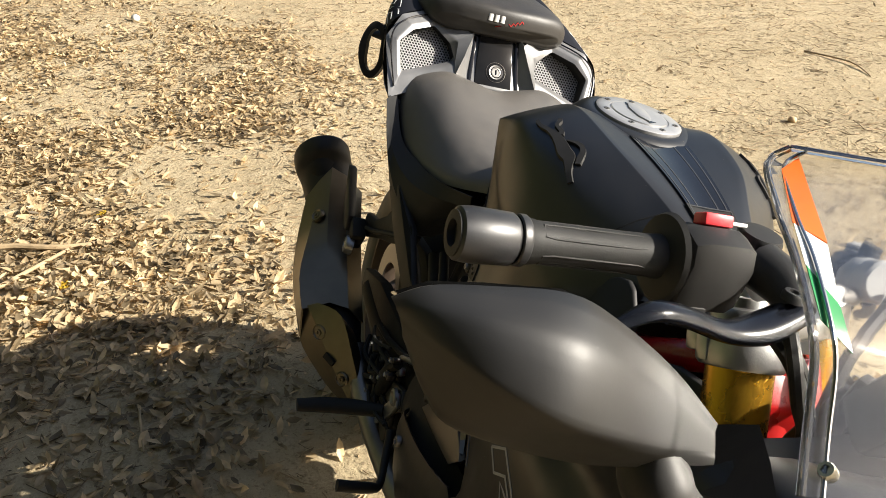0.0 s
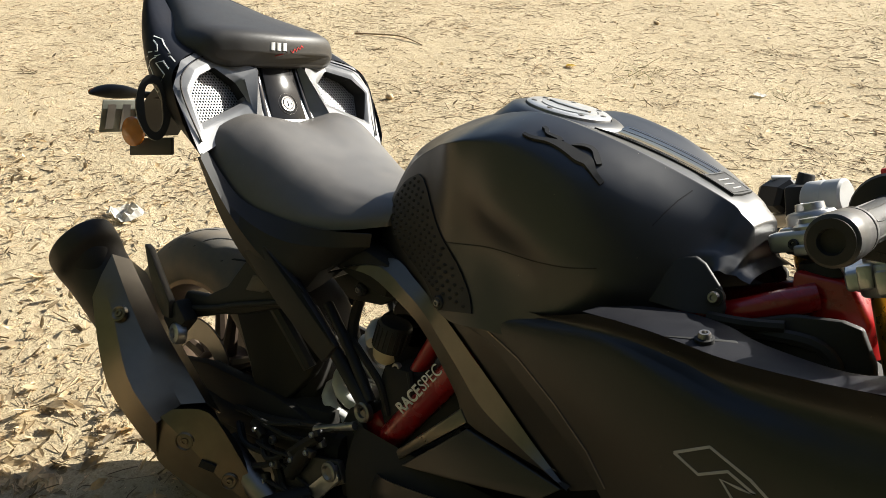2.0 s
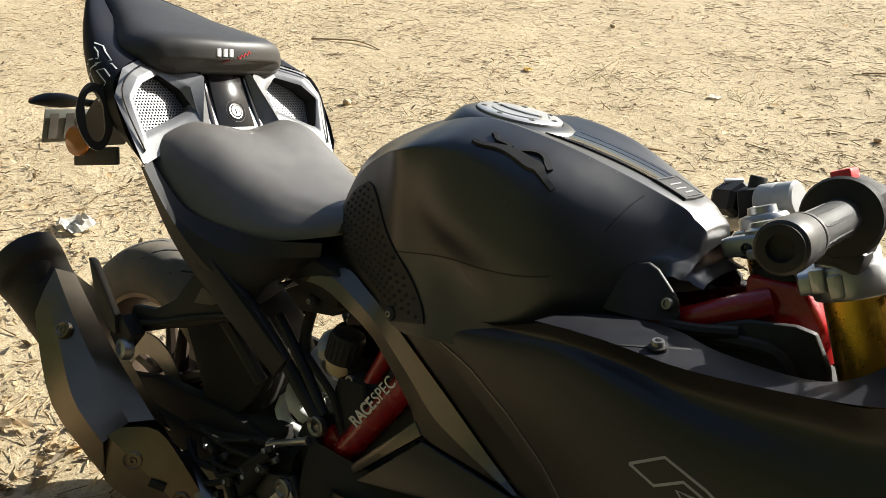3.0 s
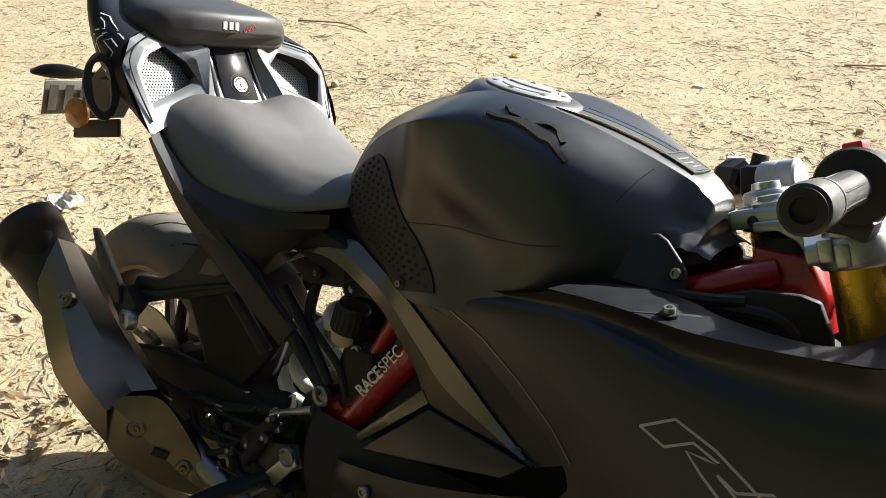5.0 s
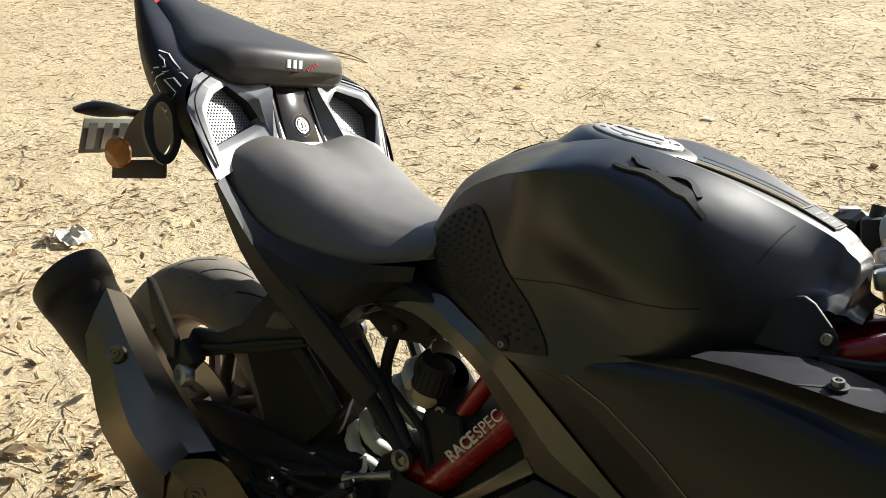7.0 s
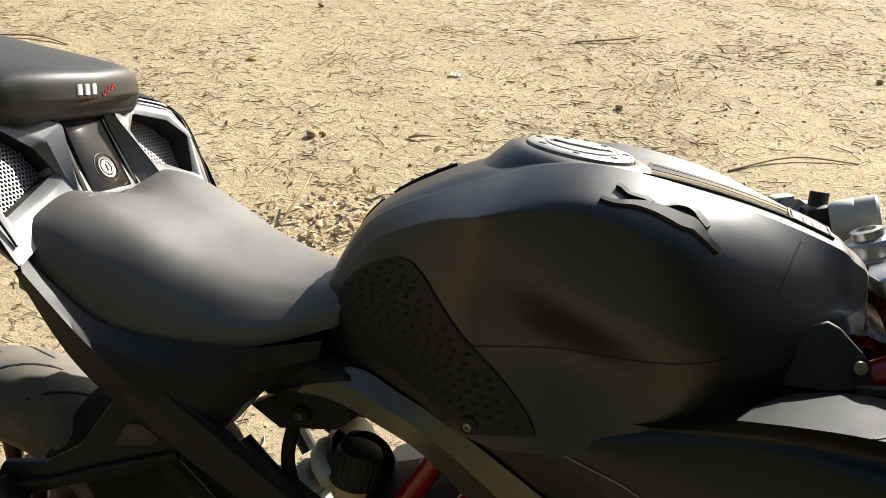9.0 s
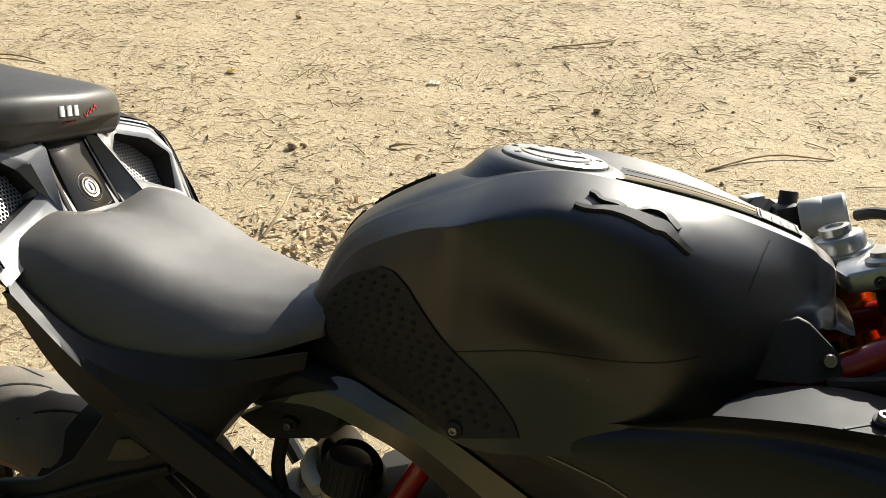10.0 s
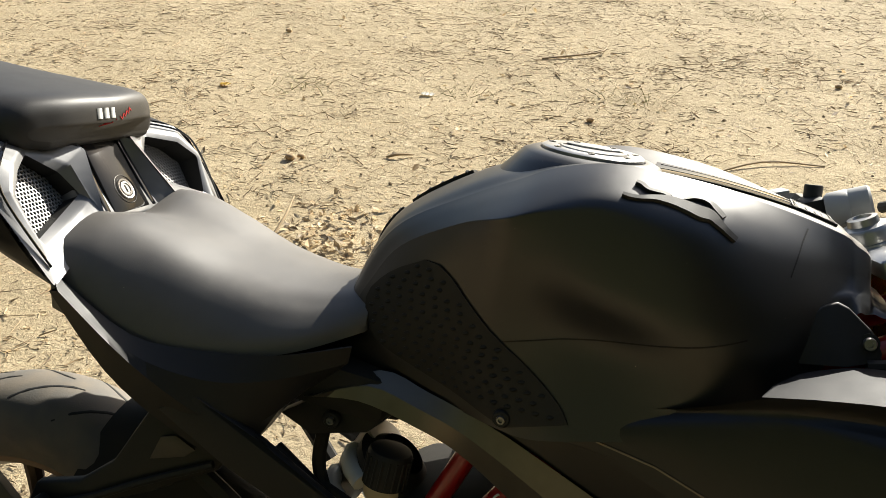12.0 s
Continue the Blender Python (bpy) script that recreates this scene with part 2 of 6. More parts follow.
def laid(lines, skin, way, width, depth=0.0012, lift=0.0004):
    """Thin strips on a skin: rows of points dropped onto it along way. width: one number, or one a point."""
    from_skin = BVHTree.FromBMesh(skin)
    way = Vector(way).normalized()
    bm = bmesh.new()
    for line in lines:
        ws = [width] * len(line) if isinstance(width, (int, float)) else width
        ps, ns = [], []
        for p in line:
            hit = from_skin.ray_cast(Vector(p) - way * 0.3, way)
            if hit[0] is None:
                hit = from_skin.find_nearest(Vector(p))
            n = hit[1] if hit[1].dot(way) < 0 else -hit[1]
            ps.append(hit[0] + n * lift)
            ns.append(n)
        rings = []
        for i, p in enumerate(ps):
            a = (ps[min(i + 1, len(ps) - 1)] - ps[max(i - 1, 0)]).normalized()
            s = a.cross(ns[i]).normalized() * ws[i] / 2
            d = ns[i] * depth
            rings.append([bm.verts.new(q) for q in (p - s, p - s * 0.8 + d, p + s * 0.8 + d, p + s)])
        for a, b in zip(rings, rings[1:]):
            for k in range(3):
                bm.faces.new((a[k], a[k + 1], b[k + 1], b[k]))
        bm.faces.new(rings[0])
        bm.faces.new(rings[-1][::-1])
    return bm


def bolt(name, at, way, r, parent, mat=None, label=""):
    return part(name, turned([(-0.004, r), (0.001, r), (0.003, r * 0.85), (0.003, r * 0.5), (0.0005, r * 0.45), (0.0005, 0)], at, way, 16), mat or CHROME, parent, label)


# ---- ground ----
def rough_ground(x, y):
    d = math.hypot(x, y)
    h = 0.010 * noise.noise((x * 1.3, y * 1.3, 0.3)) + 0.005 * noise.noise((x * 5, y * 5, 2.7)) + 0.003 * noise.noise((x * 17, y * 17, 5.1))
    return h * min(1.0, 8.0 / max(d, 1e-3)) if d > 8 else h


def steps(lo, hi, fine_lo, fine_hi, fine):
    """Even fine steps in the middle and growing ones out to the ends."""
    out = list(np.arange(fine_lo, fine_hi + 1e-6, fine))
    d, a = fine, fine_hi
    while a < hi:
        d *= 1.45
        a += d
        out.append(min(a, hi))
    d, a = fine, fine_lo
    while a > lo:
        d *= 1.45
        a -= d
        out.insert(0, max(a, lo))
    return out


SOIL = bpy.data.materials.new("dry_soil")
SOIL.use_nodes = True


def soil_nodes():
    nt = SOIL.node_tree
    b = nt.nodes["Principled BSDF"]
    add, link = nt.nodes.new, nt.links.new
    b.inputs["Roughness"].default_value = 0.95
    b.inputs["Specular IOR Level"].default_value = 0.15
    co = add("ShaderNodeTexCoord")

    def cloud(scale, detail, rough):
        n = add("ShaderNodeTexNoise")
        n.inputs["Scale"].default_value, n.inputs["Detail"].default_value, n.inputs["Roughness"].default_value = scale, detail, rough
        link(co.outputs["Object"], n.inputs["Vector"])
        return n.outputs[0]

    def ramp(value, lo, hi, dark, light, under=None):
        r = add("ShaderNodeMapRange")
        r.inputs["From Min"].default_value, r.inputs["From Max"].default_value = lo, hi
        link(value, r.inputs["Value"])
        m = add("ShaderNodeMix")
        m.data_type = "RGBA"
        m.inputs[6].default_value, m.inputs[7].default_value = (*dark, 1), (*light, 1)
        if under is not None:
            link(under, m.inputs[6])
        link(r.outputs[0], m.inputs[0])
        return m.outputs[2]

    broad = ramp(cloud(1.1, 5, 0.6), 0.3, 0.7, (0.42, 0.335, 0.205), (0.56, 0.455, 0.29))
    fine = cloud(55, 10, 0.75)
    mid = cloud(11, 8, 0.65)
    c = ramp(mid, 0.52, 0.72, (0, 0, 0), (0.62, 0.51, 0.335), broad)
    c = ramp(fine, 0.52, 0.70, (0, 0, 0), (0.22, 0.16, 0.095), c)
    c = ramp(cloud(120, 8, 0.8), 0.56, 0.70, (0, 0, 0), (0.20, 0.145, 0.085), c)
    c = ramp(cloud(190, 6, 0.75), 0.54, 0.70, (0, 0, 0), (0.66, 0.55, 0.37), c)
    link(c, b.inputs["Base Color"])
    total = add("ShaderNodeMath")
    total.operation = "MULTIPLY_ADD"
    link(mid, total.inputs[0])
    total.inputs[1].default_value = 1.6
    link(fine, total.inputs[2])
    bp = add("ShaderNodeBump")
    bp.inputs["Strength"].default_value, bp.inputs["Distance"].default_value = 0.95, 0.011
    link(total.outputs[0], bp.inputs["Height"])
    link(bp.outputs[0], b.inputs["Normal"])


soil_nodes()
gx, gy = steps(-400, 400, -6.5, 3.2, 0.05), steps(-400, 400, -2.8, 7.0, 0.05)
gv = [(x, y, rough_ground(x, y)) for y in gy for x in gx]
gf = [(j * len(gx) + i, j * len(gx) + i + 1, (j + 1) * len(gx) + i + 1, (j + 1) * len(gx) + i) for j in range(len(gy) - 1) for i in range(len(gx) - 1)]
gm = bpy.data.meshes.new("ground")
gm.from_pydata(gv, [], gf)
gm.polygons.foreach_set("use_smooth", [True] * len(gf))
gm.materials.append(SOIL)
ground = tagged(new("ground", gm), "dry tan sandy soil strewn with leaves and twigs", "ground", kind="structure")

# ---- unseen dark foliage added behind the viewer to darken reflections ----
BACKFOLIAGE = material("unseen_dark_foliage", (0.045, 0.055, 0.022), 0.8, vary=0.4, scale=0.6, island=0.5)
foliage_rng = random.Random(3)
wv, wf = [], []
for k in range(12000):
    near = k % 2
    turn = radians(foliage_rng.uniform(-142, -8) if near else foliage_rng.uniform(-205, 25))
    far = foliage_rng.uniform(2.9, 6.0) if near else foliage_rng.uniform(15, 21)
    top = (6.0 if near else 8.5) + 2.5 * noise.noise((math.cos(turn) * 5, math.sin(turn) * 5, 0.4))
    c = Vector((math.cos(turn) * far + 1, math.sin(turn) * far - 1, foliage_rng.uniform(0.2, top) if near == 0 or k % 4 == 1 else foliage_rng.uniform(0.1, 2.0)))
    size = foliage_rng.uniform(0.3, 0.8) if near else foliage_rng.uniform(0.5, 1.3)
    spin = Euler((foliage_rng.uniform(-1, 1), foliage_rng.uniform(-1, 1), turn + foliage_rng.uniform(-0.8, 0.8))).to_matrix()
    b = len(wv)
    for q in ((0.1, -1, -0.3), (-0.1, -0.2, -0.8), (0.15, 0.9, -0.4), (-0.1, 0.7, 0.6), (0.1, -0.3, 0.9)):
        p = c + spin @ Vector(q) * size
        wv.append((p.x, p.y, max(p.z, 0.02)))
    wf += [(b, b + 1, b + 4), (b + 1, b + 2, b + 3), (b + 1, b + 3, b + 4)]
wm = bpy.data.meshes.new("added_dark_foliage")
wm.from_pydata(wv, [], wf)
wm.materials.append(BACKFOLIAGE)
tagged(new("added_dark_foliage", wm), "unseen dark green foliage added to darken reflections", "woods", kind="stuff")

# ---- motorcycle: body ----
LEAN_ANGLE = 14.45
bike = thing("motorcycle", "satin black sports motorcycle with red frame, leaning on side stand", "motorcycle")
bike.matrix_world = pose(0, 0, 0, -LEAN_ANGLE, 0, 0)


def bowed(sections, bow, wide, nu=5, nv=5):
    """As halves, with the rows bent back towards their ends, and closed."""
    rows = []
    for x, half in sections:
        right = [(x - bow * (w / wide) ** 2, -w, z) for w, z in half]
        left = [(p[0], -p[1], p[2]) for p in right[1:]]
        rows.append(left[::-1] + right)
    return loft(rows, nu, nv, False, True)


# half sections from the crest down: crest, two points of the top, ridge, slope, shoulder, facet edge, waist, foot
TANK_REAR = [
    (0.455, [(0, 0.785), (0.028, 0.780), (0.040, 0.774), (0.048, 0.764), (0.054, 0.750), (0.056, 0.735), (0.054, 0.70), (0.050, 0.67)]),
    (0.49, [(0, 0.862), (0.036, 0.852), (0.050, 0.842), (0.058, 0.828), (0.064, 0.808), (0.068, 0.786), (0.070, 0.74), (0.060, 0.69)]),
    (0.53, [(0, 0.901), (0.040, 0.893), (0.060, 0.884), (0.071, 0.873), (0.082, 0.858), (0.088, 0.825), (0.090, 0.76), (0.074, 0.69)]),
    (0.605, [(0, 0.942), (0.050, 0.935), (0.080, 0.923), (0.101, 0.913), (0.123, 0.899), (0.125, 0.865), (0.120, 0.78), (0.102, 0.685)]),
    (0.657, [(0, 0.957), (0.055, 0.954), (0.088, 0.946), (0.122, 0.934), (0.159, 0.917), (0.154, 0.880), (0.141, 0.785), (0.136, 0.685)]),
    (0.70, [(0, 0.960), (0.060, 0.963), (0.092, 0.964), (0.128, 0.950), (0.163, 0.931), (0.163, 0.880), (0.144, 0.79), (0.153, 0.685)]),
]
TANK_FRONT = [
    (0.76, [(0, 0.958), (0.065, 0.968), (0.095, 0.973), (0.132, 0.960), (0.167, 0.941), (0.174, 0.858), (0.150, 0.79), (0.168, 0.70)]),
    (0.85, [(0, 0.950), (0.060, 0.957), (0.086, 0.961), (0.122, 0.945), (0.158, 0.917), (0.170, 0.840), (0.164, 0.78), (0.162, 0.715)]),
    (0.93, [(0, 0.935), (0.036, 0.938), (0.060, 0.938), (0.090, 0.915), (0.118, 0.880), (0.136, 0.820), (0.134, 0.78), (0.135, 0.74)]),
    (0.99, [(0, 0.917), (0.024, 0.918), (0.040, 0.916), (0.055, 0.891), (0.067, 0.869), (0.079, 0.856), (0.085, 0.835), (0.090, 0.80)]),
]
TANK_NOSE = [
    (1.006, [(0, 0.907), (0.022, 0.907), (0.037, 0.905), (0.049, 0.885), (0.058, 0.868), (0.070, 0.857), (0.076, 0.850), (0.082, 0.842)]),
    (1.018, [(0, 0.900), (0.021, 0.899), (0.034, 0.897), (0.043, 0.880), (0.050, 0.866), (0.061, 0.855), (0.067, 0.849), (0.072, 0.842)]),
    (1.023, [(0, 0.892), (0.020, 0.891), (0.032, 0.888), (0.040, 0.874), (0.046, 0.863), (0.058, 0.853), (0.063, 0.848), (0.068, 0.842)]),
    (1.027, [(0, 0.862), (0.019, 0.862), (0.030, 0.860), (0.038, 0.856), (0.044, 0.852), (0.056, 0.849), (0.061, 0.846), (0.066, 0.842)]),
    (1.034, [(0, 0.853), (0.019, 0.853), (0.031, 0.852), (0.040, 0.850), (0.047, 0.848), (0.058, 0.846), (0.063, 0.844), (0.068, 0.840)]),
    (1.044, [(0, 0.848), (0.018, 0.848), (0.030, 0.847), (0.040, 0.846), (0.048, 0.845), (0.058, 0.843), (0.062, 0.841), (0.066, 0.838)]),
]


def creased(half, where):
    """Doubles some points of a section, so that the skin turns sharply there. where: how far apart, point by point."""
    out = []
    for i, p in enumerate(half):
        if i in where:
            for q in (half[i - 1], half[i + 1]):
                out.append((p[0] + (q[0] - p[0]) * where[i], p[1] + (q[1] - p[1]) * where[i]))
        else:
            out.append(p)
    return out


# the shoulder is crisp at the back and softens towards the front
TANK = [(x, creased(half, {2: 0.14, 4: 0.10 + 0.9 * max(0.0, min(0.28, x - 0.64)), 5: 0.22})) for x, half in TANK_REAR + TANK_FRONT + TANK_NOSE]
tank_bm = halves(TANK, 6, 5)
tank = part("tank_cover", tank_bm.copy(), BLACK, bike, "satin black fuel tank cover", 50)
# fuel cap with its ring of screws
cap_axis = Vector((0.085, 0, 1)).normalized()
cap_at = Vector((0.724, 0, 0.964))
part("cap_surround", turned([(-0.050, 0.122), (-0.024, 0.100), (-0.008, 0.086), (0.002, 0.077), (0.006, 0.067), (0.006, 0.0595), (0.002, 0.059), (0.002, 0)], cap_at, cap_axis, 56), BLACK, bike)
cap = part("fuel_cap", turned([(0.002, 0.058), (0.009, 0.058), (0.011, 0.055), (0.011, 0.0405), (0.0095, 0.040), (0.0095, 0.0385), (0.012, 0.0375), (0.0125, 0.030), (0.0125, 0)], cap_at, cap_axis, 56), CAPMETAL, bike, "round silver flush fuel cap")
cap_u = Vector((1, 0, -0.085)).normalized()
cap_v = Vector((0, 1, 0))
for k in range(7):
    a = 2 * math.pi * (k + 0.3) / 7
    p = cap_at + cap_axis * 0.0108 + 0.0485 * (math.cos(a) * cap_u + math.sin(a) * cap_v)
    part("screw", turned([(0, 0.0042), (0.0012, 0.004), (0.0012, 0.002), (0.0002, 0.0018), (0.0002, 0)], p, cap_axis, 10), STEEL, cap)
part("key_flap", plate([cap_at + cap_axis * 0.0125 + x * cap_u + y * cap_v for x, y in ((-0.03, -0.006), (-0.012, -0.012), (0.016, -0.009), (0.03, 0.0), (0.016, 0.009), (-0.012, 0.012), (-0.03, 0.006))], cap_axis * 0.002, 0.0006), CAPMETAL, cap)
for s in (-1, 1):
    part("cap_mark", plate([cap_at + cap_axis * 0.0126 + s * x * cap_u + (y + 0.004 * s) * cap_v for x, y in ((0.024, -0.007), (0.034, -0.004), (0.030, 0.003), (0.027, 0.008), (0.026, 0.0))], cap_axis * 0.0005, 0), GLOSS, cap, "black printed mark")

# strip and badge on the tank's spine
tank_tree = BVHTree.FromBMesh(tank_bm)


def on_skin(tree, p, way, lift):
    """The place where a line through p along way meets a skin, lifted off it, and the skin's way up there."""
    way = Vector(way).normalized()
    hit = tree.ray_cast(Vector(p) - way * 0.25, way)
    if hit[0] is None:
        hit = tree.find_nearest(Vector(p))
    n = hit[1] if hit[1].dot(way) < 0 else -hit[1]
    return hit[0] + n * lift, n


def patch(tree, corners, way, nu, nv, lift, depth):
    """A thin piece that follows a skin between four corners."""
    a, b, c, d = (Vector(p) for p in corners)
    bm = bmesh.new()
    grid = []
    for i in range(nu + 1):
        u = i / nu
        row = []
        for j in range(nv + 1):
            v = j / nv
            p, n = on_skin(tree, (a * (1 - u) + b * u) * (1 - v) + (d * (1 - u) + c * u) * v, way, lift)
            row.append((bm.verts.new(p), bm.verts.new(p + n * depth)))
        grid.append(row)
    for k, turn in ((1, False), (0, True)):
        for i in range(nu):
            for j in range(nv):
                q = (grid[i][j][k], grid[i + 1][j][k], grid[i + 1][j + 1][k], grid[i][j + 1][k])
                bm.faces.new(q[::-1] if turn else q)
    edge = [grid[i][0] for i in range(nu + 1)] + [grid[nu][j] for j in range(1, nv + 1)] + [grid[i][nv] for i in range(nu - 1, -1, -1)] + [grid[0][j] for j in range(nv - 1, 0, -1)]
    for p, q in zip(edge, edge[1:] + edge[:1]):
        bm.faces.new((p[0], q[0], q[1], p[1]))
    return bm


def strip_patch(tree, one, two, way, across, along, lift, depth, round_end=0.0):
    """A thin piece that follows a skin between two rows of points."""
    a, b = curve_through(one, along), curve_through(two, along)
    bm = bmesh.new()
    rows = []
    for p, q in zip(a, b):
        row = []
        for j in range(across + 1):
            u = j / across
            at, n = on_skin(tree, p * (1 - u) + q * u, way, lift)
            row.append((bm.verts.new(at), bm.verts.new(at + n * depth)))
        rows.append(row)
    n = len(rows) - 1
    for k, turn in ((1, False), (0, True)):
        for i in range(n):
            for j in range(across):
                f = (rows[i][j][k], rows[i + 1][j][k], rows[i + 1][j + 1][k], rows[i][j + 1][k])
                bm.faces.new(f[::-1] if turn else f)
    edge = [rows[i][0] for i in range(n + 1)] + [rows[n][j] for j in range(1, across + 1)] + [rows[i][across] for i in range(n - 1, -1, -1)] + [rows[0][j] for j in range(across - 1, 0, -1)]
    for p, q in zip(edge, edge[1:] + edge[:1]):
        bm.faces.new((p[0], q[0], q[1], p[1]))
    return bm, a, b


DOWN = (0, 0, -1)
part("spine_strip", patch(tank_tree, [(0.795, -0.042, 0.96), (0.955, -0.027, 0.93), (0.955, 0.027, 0.93), (0.795, 0.042, 0.96)], DOWN, 14, 6, 0.0004, 0.002), GLOSS, bike, "gloss black strip along the tank's spine")
part("strip_line", laid([[(0.80 + 0.15 * k / 10, y * (1 - 0.35 * k / 10), 0.96) for k in range(11)] for y in (-0.036, -0.020, 0.020, 0.036)], tank_bm, DOWN, 0.0016, 0.0006, 0.0022), DIMLINE, bike, "thin grey line")
badge = part("tank_badge", patch(tank_tree, [(0.942, -0.030, 0.93), (0.985, -0.026, 0.92), (0.985, 0.026, 0.92), (0.942, 0.030, 0.93)], DOWN, 4, 4, 0.0004, 0.003), PLASTIC, bike, "black raised tank badge")
part("badge_rim", laid([[(0.945, -0.027, 0.94), (0.982, -0.023, 0.93), (0.982, 0.023, 0.93), (0.945, 0.027, 0.94), (0.945, -0.027, 0.94)]], tank_bm, DOWN, 0.0018, 0.0005, 0.0034), DIMLINE, badge)
part("badge_bar", laid([[(0.957, -0.014, 0.94), (0.957, 0.016, 0.94)], [(0.966, -0.016, 0.94), (0.966, 0.012, 0.94)], [(0.974, -0.006, 0.94), (0.974, 0.015, 0.94)]], tank_bm, DOWN, 0.002, 0.0005, 0.0034), GREYDECAL, badge, "pale unreadable badge print")

# panel joints of the tank
RIGHT = (0, 1, 0)
seam = [(0.952, -0.046, 0.905), (0.946, -0.064, 0.893), (0.941, -0.082, 0.880), (0.936, -0.098, 0.868)]
for m in (1, -1):
    part("panel_joint", laid([[(x, y * m, z) for x, y, z in seam]], tank_bm, (0, 0.7 * m, -0.7), 0.0016, 0.0003, 0.0003), RUBBER, bike)
    line = [(x, -0.15 * m, z) for x, z in ((0.60, 0.771), (0.64, 0.779), (0.69, 0.789), (0.73, 0.798), (0.78, 0.805), (0.83, 0.811), (0.87, 0.816), (0.90, 0.823))]
    part("panel_joint", laid([curve_through(line, 8)], tank_bm, (0, m, 0), 0.0016, 0.0003, 0.0002), RUBBER, bike)

# knee pads with rows of studs
for m in (1, -1):
    rear = [(x, -y * m, z) for x, y, z in ((0.566, 0.10, 0.851), (0.520, 0.08, 0.826), (0.488, 0.065, 0.788), (0.505, 0.08, 0.745), (0.560, 0.105, 0.722), (0.625, 0.125, 0.702), (0.672, 0.14, 0.690))]
    fore = [(x, -y * m, z) for x, y, z in ((0.584, 0.105, 0.850), (0.602, 0.115, 0.838), (0.618, 0.12, 0.822), (0.648, 0.13, 0.794), (0.690, 0.14, 0.762), (0.728, 0.15, 0.730), (0.740, 0.155, 0.712))]
    pad_bm, pad_a, pad_b = strip_patch(tank_tree, rear, fore, (0, m, 0), 8, 3, 0.0004, 0.0018)
    pad = part("knee_pad", pad_bm, PLASTIC, bike, "black rubber knee pad with rows of studs")
    for i in range(14):
        z = 0.842 - 0.0098 * i
        lo, hi = (next((p.lerp(q, (p.z - z) / (p.z - q.z)) for p, q in zip(row, row[1:]) if p.z >= z > q.z), row[-1]) for row in (pad_a, pad_b))
        count = int((hi.x - lo.x - 0.012) / 0.0155)
        for j in range(count):
            u = (0.010 + 0.0155 * (j + 0.35 * (i % 2))) / max(1e-3, hi.x - lo.x)
            if u > 0.94:
                continue
            p, n = on_skin(tank_tree, lo.lerp(hi, u), (0, m, 0), 0.0018)
            along = Vector((1, 0, 0.25)).normalized()
            part("stud", tube([p - along * 0.0042, p, p + along * 0.0042], [0.0012, 0.0029, 0.0012], 6, 2), RUBBER, pad)

# studded pad down the middle of the tank's back
for lo, hi in ((0.516, 0.588), (0.470, 0.506)):
    n_rows = 5
    one = [(lo + (hi - lo) * k / 4, 0.004 + 0.004 * abs(k - 2), 0.95) for k in range(5)]
    two = [(lo + (hi - lo) * k / 4, 0.056 - 0.004 * abs(k - 2), 0.95) for k in range(5)]
    mid_bm, _, _ = strip_patch(tank_tree, one, two, DOWN, 4, 3, 0.0004, 0.004)
    mid_pad = part("tank_pad", mid_bm, RUBBER, bike, "black studded pad on the tank's back")
    for i in range(n_rows):
        for j in range(3):
            p, n = on_skin(tank_tree, (lo + (hi - lo) * (i + 0.5) / n_rows, 0.014 + 0.016 * j, 0.95), DOWN, 0.004)
            part("stud", tube([p - Vector((0, 0.005, 0)), p, p + Vector((0, 0.005, 0))], [0.001, 0.003, 0.001], 6, 2), RUBBER, mid_pad)

# leaping-shape emblem in relief, both sides
def emblem(m):
    bm = bmesh.new()
    strokes = [
        ([(0.768, -0.135, 0.9465), (0.775, -0.135, 0.9450), (0.784, -0.135, 0.9445), (0.798, -0.135, 0.9460), (0.812, -0.135, 0.9455), (0.827, -0.135, 0.9420), (0.841, -0.135, 0.9375), (0.851, -0.135, 0.9355), (0.860, -0.135, 0.9285), (0.867, -0.135, 0.9225), (0.877, -0.135, 0.9150)],
         [0.0050, 0.0058, 0.0060, 0.0085, 0.0135, 0.0165, 0.0190, 0.0175, 0.0115, 0.0085, 0.0075]),
        ([(0.779, -0.135, 0.9610), (0.785, -0.135, 0.9590), (0.791, -0.135, 0.9545), (0.799, -0.135, 0.9530), (0.807, -0.135, 0.9520), (0.812, -0.135, 0.9490)], [0.0056, 0.0064, 0.0056, 0.0056, 0.0070, 0.0080]),
        ([(0.825, -0.135, 0.9480), (0.834, -0.135, 0.9515), (0.843, -0.135, 0.9515), (0.851, -0.135, 0.9480), (0.857, -0.135, 0.9420), (0.864, -0.135, 0.9350)], [0.0020, 0.0056, 0.0070, 0.0080, 0.0095, 0.0080]),
    ]
    out = []
    for line, ws in strokes:
        fine = curve_through([(x, y * m, z) for x, y, z in line], 4)
        wide = [v.x for v in curve_through([(w, 0, 0) for w in ws], 4)]
        out.append(laid([fine], tank_bm, (0, 0.97 * m, -0.22), wide, 0.0034, 0.0002))
    return join(*out)


for m in (1, -1):
    part("emblem", emblem(m), PLASTIC, bike, "black relief emblem", 60)

